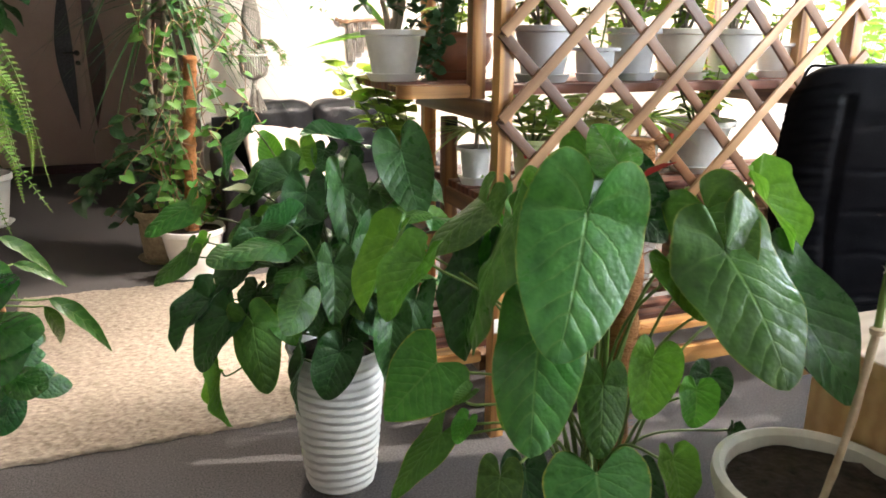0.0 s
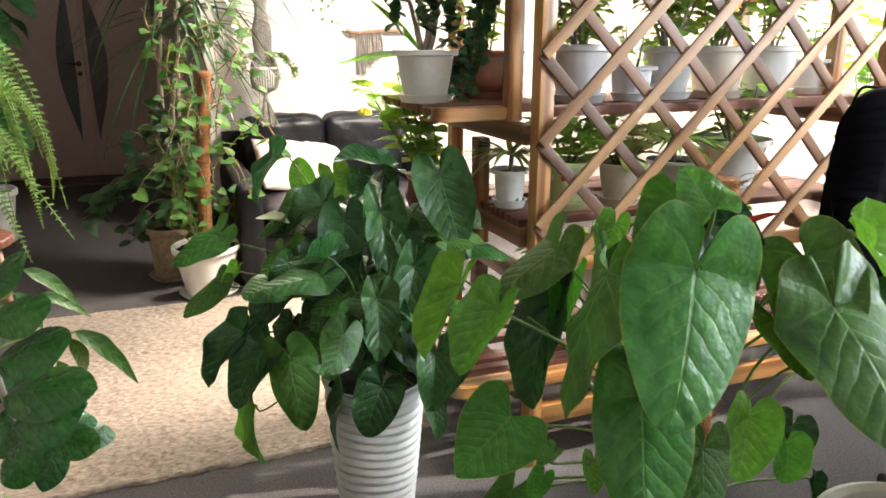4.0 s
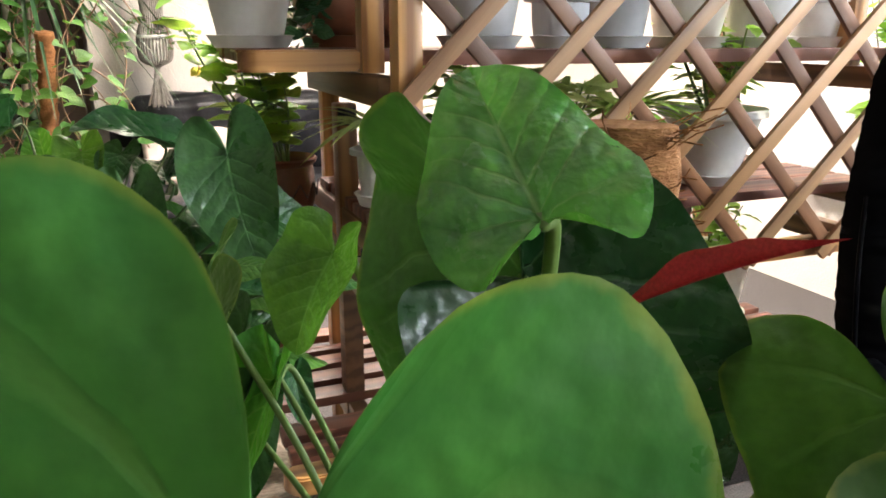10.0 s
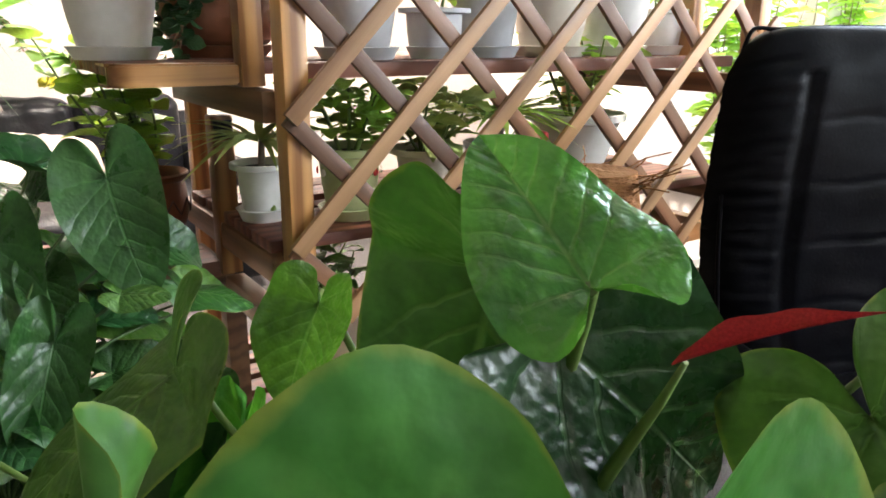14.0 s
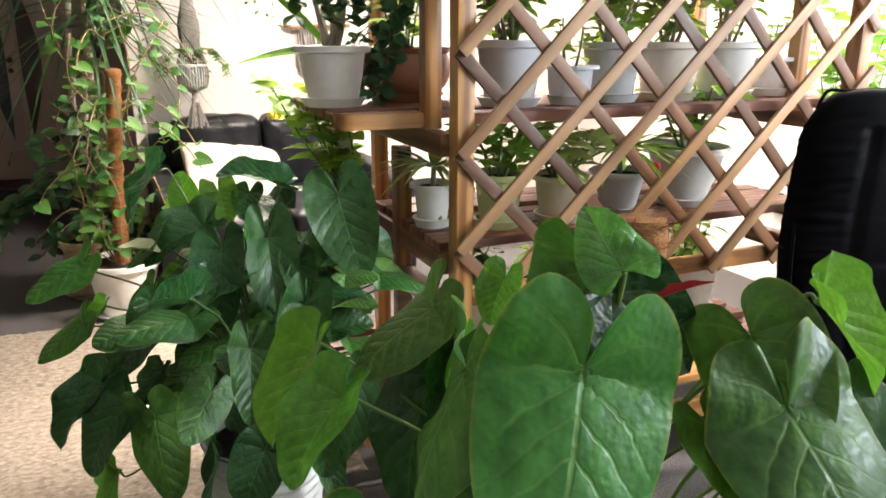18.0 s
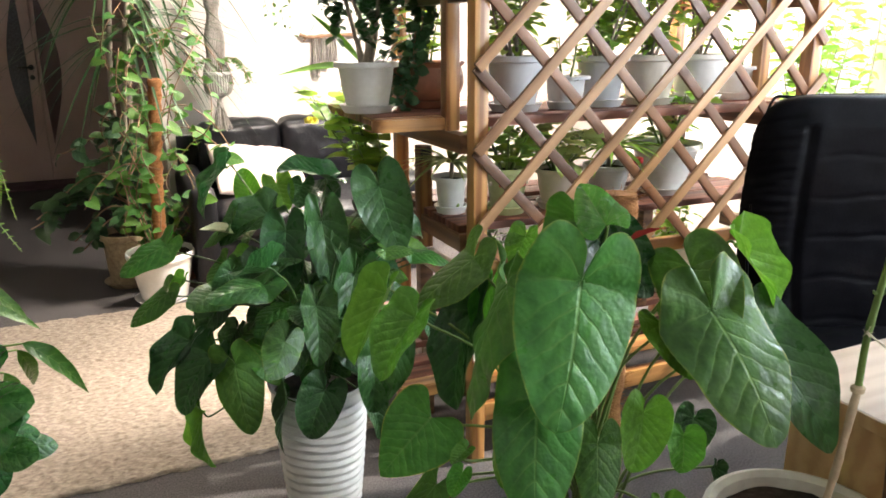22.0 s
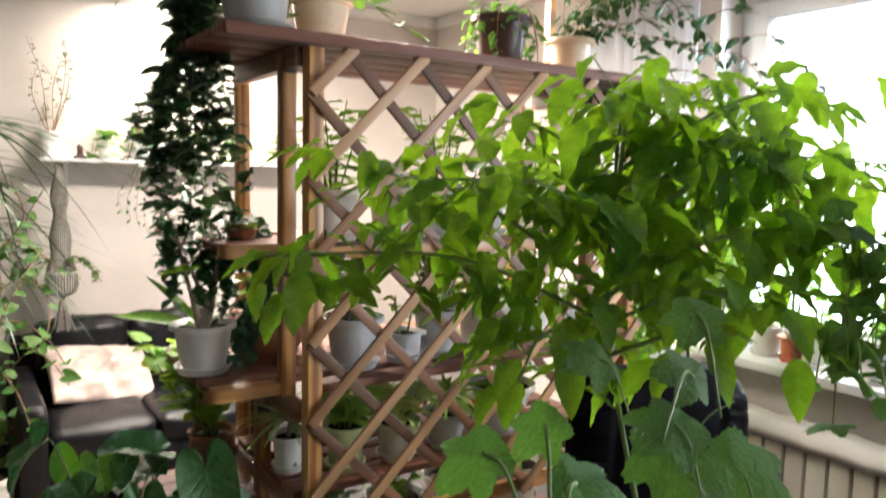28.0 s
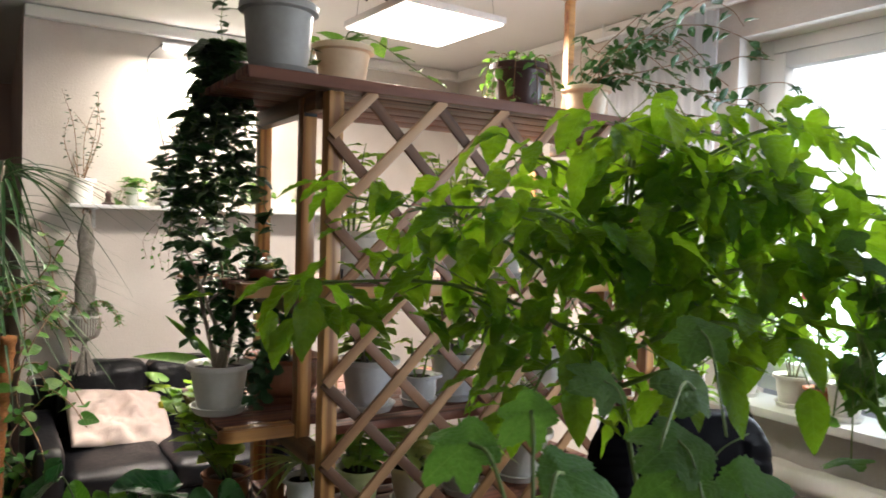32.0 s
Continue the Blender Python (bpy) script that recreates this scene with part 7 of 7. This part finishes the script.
maple((1.117, 1.179, 1.638), (1.073, 1.166, 1.614), (0, 0.2, 0.9), 1)
maple((1.016, 0.972, 1.637), (0.978, 0.960, 1.624), (0, 0.2, 0.9), 0)
maple((1.001, 0.971, 1.585), (1.016, 0.962, 1.565), (0, 0.2, 0.9), 2)
maple((0.947, 1.219, 1.416), (0.938, 1.219, 1.433), (0, 0.2, 0.9), 1)
maple((1.003, 1.072, 1.397), (0.984, 1.061, 1.376), (0, -0.2, 0.9), 2)
maple((1.037, 0.974, 1.425), (1.005, 0.962, 1.409), (0, -0.2, 0.9), 0)
# the mass of leaves towards the window
for k in range(200):
    q, w = rng.random(), rng.uniform(-1, 1)
    j = Vector((0.93 + 0.55 * q + 0.02 * w, 1.07 + 0.18 * rng.random(), 1.57 + 0.115 * w))
    th = rng.uniform(0, 6.28)
    o = Vector((math.cos(th), math.sin(th), 0))
    maple(j, j + o * rng.uniform(0.028, 0.042) + Vector((0, 0, rng.uniform(-0.035, 0.005))), Vector((rng.uniform(-0.4, 0.4), rng.uniform(-0.4, 0.4), 0.9)), k)

# ---- desk and what stands on it ----
desk = thing("desk", ROOM.copy(), "beech laminate office desk by the window", "desk")
part("top", box(0.055, 1.8, -1.75, -1.018, 0.742, 0.768, 0.004), M["laminate"], desk)
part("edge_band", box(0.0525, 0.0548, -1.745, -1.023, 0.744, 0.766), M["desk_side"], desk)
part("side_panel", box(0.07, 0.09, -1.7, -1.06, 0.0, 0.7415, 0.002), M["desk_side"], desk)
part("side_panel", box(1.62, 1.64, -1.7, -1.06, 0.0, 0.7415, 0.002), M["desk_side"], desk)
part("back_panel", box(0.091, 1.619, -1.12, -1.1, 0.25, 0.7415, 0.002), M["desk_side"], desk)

cb = Vector((0.912, 1.175, 0.7685))
ob = thing("cactus", Matrix.Translation(cb), "clump of ribbed cacti in a terracotta bowl on the desk", "cactus")
part("bowl", lathe([(0, 0.016), (0.07, 0.016), (0.085, 0.025), (0.102, 0.075), (0.108, 0.09), (0.112, 0.096), (0.11, 0.101), (0.103, 0.1), (0.098, 0.085)], 48), M["terracotta"], ob)
part("saucer", lathe([(0, 0), (0.1, 0), (0.118, 0.018), (0.121, 0.021), (0.117, 0.022), (0.098, 0.01), (0, 0.009)], 48), M["terracotta"], ob)
part("gravel", lathe([(0, 0.088), (0.05, 0.088), (0.1, 0.085)], 40, lambda r, z, th: (r, z + 0.006 * noise.noise((r * 90, th * 8, 2)))), M["pebble"], ob)
rng = random.Random(91)
bm = bmesh.new()
for k in range(70):
    th, r = rng.uniform(0, 6.28), 0.095 * rng.random() ** 0.5
    s = bmesh.new()
    bmesh.ops.create_icosphere(s, subdivisions=1, radius=rng.uniform(0.004, 0.008))
    merge(bm, s, Matrix.Translation((r * math.cos(th), r * math.sin(th), 0.091)) @ Matrix.Diagonal((1, rng.uniform(0.7, 1.2), 0.6, 1)))
part("pebbles", bm, M["pebble"], ob)["kind"] = "stuff"
for x, y, r, h, ribs in ((-0.062, 0.01, 0.034, 0.125, 13), (-0.008, -0.045, 0.027, 0.075, 12), (0.045, 0.035, 0.026, 0.085, 12), (0.0, 0.05, 0.02, 0.05, 11)):
    prof = [(r * (0.75 + 0.25 * math.sin(min(1, 1.4 * q / 16) * math.pi / 2)) * (1 if q < 11 else math.cos((q - 11) / 5 * math.pi / 2) ** 0.6 + 1e-4), h * (q / 16 if q < 11 else 11 / 16 + 5 / 16 * math.sin((q - 11) / 5 * math.pi / 2))) for q in range(16)] + [(0, h)]
    c = part("stem", lathe(prof, ribs * 6, lambda rr, zz, th, n=ribs: (rr * (1 + 0.1 * math.cos(n * th)), zz)), M["cactus"], ob, m=Matrix.Translation((x, y, 0.086)))
    bm = bmesh.new()
    for q in range(ribs):
        th = 2 * math.pi * q / ribs
        for w in range(int(h / 0.011)):
            zz = 0.008 + 0.011 * w
            i = min(int(zz / h * 16), 15)
            rr = prof[i][0] * 1.1
            p = Vector((rr * math.cos(th), rr * math.sin(th), zz))
            for e in range(4):
                d = Vector((math.cos(th), math.sin(th), 0)) + Vector((rng.uniform(-0.7, 0.7), rng.uniform(-0.7, 0.7), rng.uniform(-0.6, 0.8)))
                tube([p, p + d * 0.006], [0.0004, 0.0001], 3, bm, False)
    part("spines", bm, M["spine"], c)["kind"] = "stuff"

ms_ = lathe([(0, 0), (0.03, 0), (0.034, 0.008), (0.028, 0.026), (0.012, 0.034), (0, 0.035)], 24)
ms_.transform(Matrix.Diagonal((0.85, 1.4, 1, 1)))
tagged(part("computer_mouse", ms_, M["plastic_black"], None, m=ROOM @ pose(0.16, -1.46, 0.7685, 0, 0, 20)), "black computer mouse on the desk", "mouse")

part("cable", tube(bend([cb + Vector((-0.1, -0.09, 0.003)), cb + Vector((-0.16, -0.03, 0.003)), cb + Vector((-0.15, 0.04, 0.004)), cb + Vector((-0.11, 0.03, 0.006))], 8), 0.0016, 6), M["plastic_black"], None)
tagged(bpy.data.objects["cable.001"] if "cable.001" in bpy.data.objects else bpy.data.objects["cable"], "thin black cable loop lying on the desk", "cable")

# ---- office chair ----
ch = thing("office_chair", pose(1.19, 2.15, 0, 0, 0, 4) @ Matrix.Diagonal((1.03, 1.0, 1.018, 1.0)), "black leather executive chair behind the desk", "chair")
def chair_back(bm_seed=0):
    bm = bmesh.new()
    nx, nz = 48, 110
    w = lambda f: 0.262 + 0.028 * math.sin(math.pi * (1 - f) ** 0.9) - 0.03 * max(0, (f - 0.86) / 0.14) ** 2
    front, rear = [], []
    for j in range(nz + 1):
        f = j / nz
        row, row2 = [], []
        for i in range(nx + 1):
            x = -1 + 2 * i / nx
            e = (1 - abs(x) ** 5)
            top = 1 - abs(x) ** 6 * 0.045
            zz = 0.45 + 0.69 * f * (top if f > 0.5 else 1)
            lean = 0.09 * f + 0.02 * math.sin(f * 5)
            seam = -0.012 * math.exp(-((abs(x) - 0.56) / 0.035) ** 2) * (f < 0.9)
            fold_at = min(abs(f - q - 0.02 * noise.noise((x * 2.5, q * 30, 1))) for q in (0.14, 0.3, 0.46, 0.62, 0.78))
            tuft = -0.005 * math.exp(-(fold_at / 0.008) ** 2) * max(0.0, 1 - (abs(x) / 0.56) ** 4) * (0.5 + 0.8 * abs(noise.noise((x * 3, f * 8, 4))))
            side = (0.007 * noise.noise((x * 3, f * 34, 2)) + 0.003 * noise.noise((x * 6, f * 80, 5))) * max(0.0, min(1.0, (abs(x) - 0.6) * 12)) * (f < 0.93)
            wr = 0.004 * noise.noise((x * 3, f * 6, bm_seed)) + 0.0012 * noise.noise((x * 4, f * 20, 6))
            edge = max(0.0, min(1.0, (1 - f) * 9)) ** 0.5
            y = lean - (0.075 * e ** 0.6 * (0.5 + 0.5 * edge) + seam + tuft + side + wr)
            row.append(bm.verts.new((x * w(f), y, zz)))
            row2.append(bm.verts.new((x * w(f) * 0.985, lean + 0.055 * e ** 0.5 * (0.4 + 0.6 * edge), zz)))
        front.append(row)
        rear.append(row2)
    for g_, flip in ((front, False), (rear, True)):
        for j in range(nz):
            for i in range(nx):
                q = (g_[j][i], g_[j][i + 1], g_[j + 1][i + 1], g_[j + 1][i])
                bm.faces.new(q[::-1] if flip else q)
    for j in range(nz):
        bm.faces.new((front[j][0], front[j + 1][0], rear[j + 1][0], rear[j][0]))
        bm.faces.new((front[j][nx], rear[j][nx], rear[j + 1][nx], front[j + 1][nx]))
    for i in range(nx):
        bm.faces.new((front[0][i], rear[0][i], rear[0][i + 1], front[0][i + 1]))
        bm.faces.new((front[nz][i], front[nz][i + 1], rear[nz][i + 1], rear[nz][i]))
    bmesh.ops.recalc_face_normals(bm, faces=bm.faces)
    return smooth(bm, 70)
part("backrest", chair_back(), M["leather"], ch, m=Matrix.Translation((0, 0.08, 0)))
piping = bend([(-0.262, 0.065, 0.5), (-0.275, 0.1, 0.8), (-0.235, 0.155, 1.1), (-0.15, 0.16, 1.135), (0.15, 0.16, 1.135), (0.235, 0.155, 1.1), (0.275, 0.1, 0.8), (0.262, 0.065, 0.5)], 8)
part("piping", tube(piping, 0.004, 6), M["leather"], ch)
part("seat", cushion(-0.26, 0.26, -0.42, 0.08, 0.4, 0.52, 0.02, 12), M["leather"], ch)
for s in (-1, 1):
    arm = part("armrest", tube(bend([(0.27 * s, 0.06, 0.47), (0.31 * s, 0.04, 0.55), (0.315 * s, -0.02, 0.595), (0.315 * s, -0.2, 0.6), (0.31 * s, -0.32, 0.57), (0.28 * s, -0.36, 0.5), (0.2 * s, -0.3, 0.41)], 7), 0.02, 10), M["plastic_black"], ch)
    part("pad", cushion(0.315 * s - 0.028, 0.315 * s + 0.028, -0.27, -0.02, 0.608, 0.632, 0.004, 8), M["leather"], arm)
part("gas_lift", tube([(0, -0.17, 0.08), (0, -0.17, 0.41)], 0.026, 14), M["metal"], ch)
for k in range(5):
    th = 2 * math.pi * k / 5 + 0.3
    leg = part("leg", tube([(0, -0.17, 0.1), (0.16 * math.cos(th), -0.17 + 0.16 * math.sin(th), 0.095), (0.29 * math.cos(th), -0.17 + 0.29 * math.sin(th), 0.07)], [0.026, 0.02, 0.015], 8), M["plastic_black"], ch)
    wh = lathe([(0, -0.02), (0.022, -0.02), (0.027, -0.014), (0.027, 0.014), (0.022, 0.02), (0, 0.02)], 18)
    wh.transform(Matrix.Translation((0.29 * math.cos(th), -0.17 + 0.29 * math.sin(th), 0.028)) @ pose(0, 0, 0, 90, 0, math.degrees(th)))
    part("castor", wh, M["plastic_black"], leg)

# ---- radiator, sill plants, curtain ----
rad = thing("radiator", ROOM @ Matrix.Translation((WIN_A - 0.03, 0, 0)), "cream sectional radiator under the window sill", "radiator")
for k in range(13):
    b = -1.1 + 0.1 * k
    bm = box(-0.09, -0.004, b + 0.002, b + 0.09, 0.12, 0.6, 0.012)
    part("section", bm, M["radiator"], rad)
part("pipe", tube([(-0.045, -1.2, 0.16), (-0.045, 0.3, 0.16)], 0.012, 10), M["radiator"], rad)
part("pipe", tube([(-0.045, 0.24, 0.56), (-0.045, 0.28, 0.3), (-0.02, 0.32, 0.001)], 0.012, 10), M["radiator"], rad)
bm = bmesh.new()
nx, ny = 10, 60
g = [[bm.verts.new((WIN_A - 0.15 + 0.13 * i / nx, -1.2 + 1.5 * j / ny, 0.655 - 0.05 * (max(0, 0.3 - i / nx) / 0.3) ** 2 + 0.012 * noise.noise((i * 0.3, j * 0.22, 0)))) for j in range(ny + 1)] for i in range(nx + 1)]
for i in range(nx):
    for j in range(ny):
        bm.faces.new((g[i][j], g[i + 1][j], g[i + 1][j + 1], g[i][j + 1])).smooth = True
r_ = bmesh.ops.extrude_face_region(bm, geom=list(bm.faces))
for v in r_["geom"]:
    if isinstance(v, bmesh.types.BMVert):
        v.co.z -= 0.04
bmesh.ops.recalc_face_normals(bm, faces=bm.faces)
tagged(part("cloth", bm, M["linen"], None, m=ROOM.copy()), "white folded cloth lying along the radiator top", "cloth")

for k, (a, b, r, h) in enumerate(((2.35, 0.36, 0.08, 0.15), (2.35, 0.1, 0.075, 0.13), (2.33, -0.16, 0.075, 0.14), (2.31, -0.42, 0.07, 0.15), (2.31, -0.62, 0.07, 0.12))):
    ob, z = plant_in(at(a, b, SILL), r, r * 0.76, h, M["pot_white"], "seedling with lobed leaves in a white pot on the sill", True, group="pots on the window sill", turn=40 * k)
    if k in (0, 1):
        grow(ob, z, 0.42, 0.14, 130, "ovate", 0.075, K["bush"], 140 + k, 6, trunk=0.003, stem_mat=M["bark"])
    else:
        grow(ob, z, 0.32, 0.1, 26, "ivy", 0.075, K["bush"], 140 + k, 4)
ob, z = plant_in(at(2.22, 0.36, 0.001), 0.12, 0.09, 0.3, M["pot_white"], "ficus with many small leaves beside the window", True)
grow(ob, z, 1.3, 0.24, 520, "ovate", 0.085, K["bush"], 150, 13, lean=0.5, trunk=0.004, stem_mat=M["bark"], bare=0.35)
ob.matrix_basis = Matrix.Translation(at(1.8, 0.4, 0.001))
fl = thing("geranium", Matrix.Translation(at(2.33, -0.04, SILL)), "pink flowering geranium on the sill", "plant")
z = pot_parts(fl, 0.055, 0.042, 0.1, M["terracotta"], True)
grow(fl, z, 0.5, 0.06, 40, "round", 0.06, K["bush"], 151, 4)
pink = surface("pink_petal", (0.62, 0.06, 0.16), (0.8, 0.2, 0.32), 30, 0.6)
rng = random.Random(95)
for x, y, h in ((0.02, 0.05, 0.66), (-0.03, -0.04, 0.6), (0.0, 0.01, 0.72), (0.0, 0.1, 0.52)):
    bm = bmesh.new()
    for q in range(14):
        d = Vector((rng.uniform(-1, 1), rng.uniform(-1, 1), rng.uniform(-0.4, 1))).normalized()
        merge(bm, lathe([(0, 0), (0.009, 0.004), (0.013, 0.01), (0, 0.004)], 7), Matrix.Translation(Vector((x, y, h)) + d * 0.022) @ d.to_track_quat("Z", "Y").to_matrix().to_4x4())
    part("flower", bm, pink, fl, "pink flower head")
    part("flower_stalk", tube([(x * 0.3, y * 0.3, z), (x, y, h)], 0.002, 5), M["green_stem"], fl)

bm = bmesh.new()
nb, nz = 90, 6
g = [[bm.verts.new((WIN_A - 0.1 + 0.022 * math.sin(i * 0.8) + 0.01 * math.sin(i * 2.1), 0.5 + 0.75 * i / nb, 0.5 + (CEIL - 0.1 - 0.5) * j / nz)) for j in range(nz + 1)] for i in range(nb + 1)]
for i in range(nb):
    for j in range(nz):
        bm.faces.new((g[i][j], g[i + 1][j], g[i + 1][j + 1], g[i][j + 1])).smooth = True
cu = thing("curtain", ROOM.copy(), "sheer white curtain gathered beside the window", "curtain")
part("fabric", bm, M["sheer"], cu)
part("rail", tube([(WIN_A - 0.1, -1.2, CEIL - 0.09), (WIN_A - 0.1, 1.4, CEIL - 0.09)], 0.009, 8), M["pvc"], cu)
for b in (-1.1, 0.2, 1.3):
    part("hook", tube([(WIN_A - 0.1, b, CEIL - 0.09), (WIN_A - 0.1, b, CEIL - 0.001)], 0.004, 6), M["pvc"], cu)

# ---- distance outside ----
n = Nodes("bright_haze")
gr = n.noise(n.coords("Object", (0.02, 0.02, 0.08)), 1.0, 4)
n.set(Base_Color=(0.8, 0.82, 0.85), Roughness=1.0, Emission_Color=n.ramp(gr, (0.3, (0.86, 0.92, 1.0)), (0.7, (1.0, 0.99, 0.97))), Emission_Strength=3.2)
bm = bmesh.new()
vs = [bm.verts.new(p) for p in ((60, -160, -6), (60, 160, -6), (60, 160, 28), (60, -160, 28))]
bm.faces.new(vs)
tagged(part("backdrop", bm, n.mat, None, m=ROOM.copy()), "bright hazy sky over the street outside", "backdrop", kind="structure")
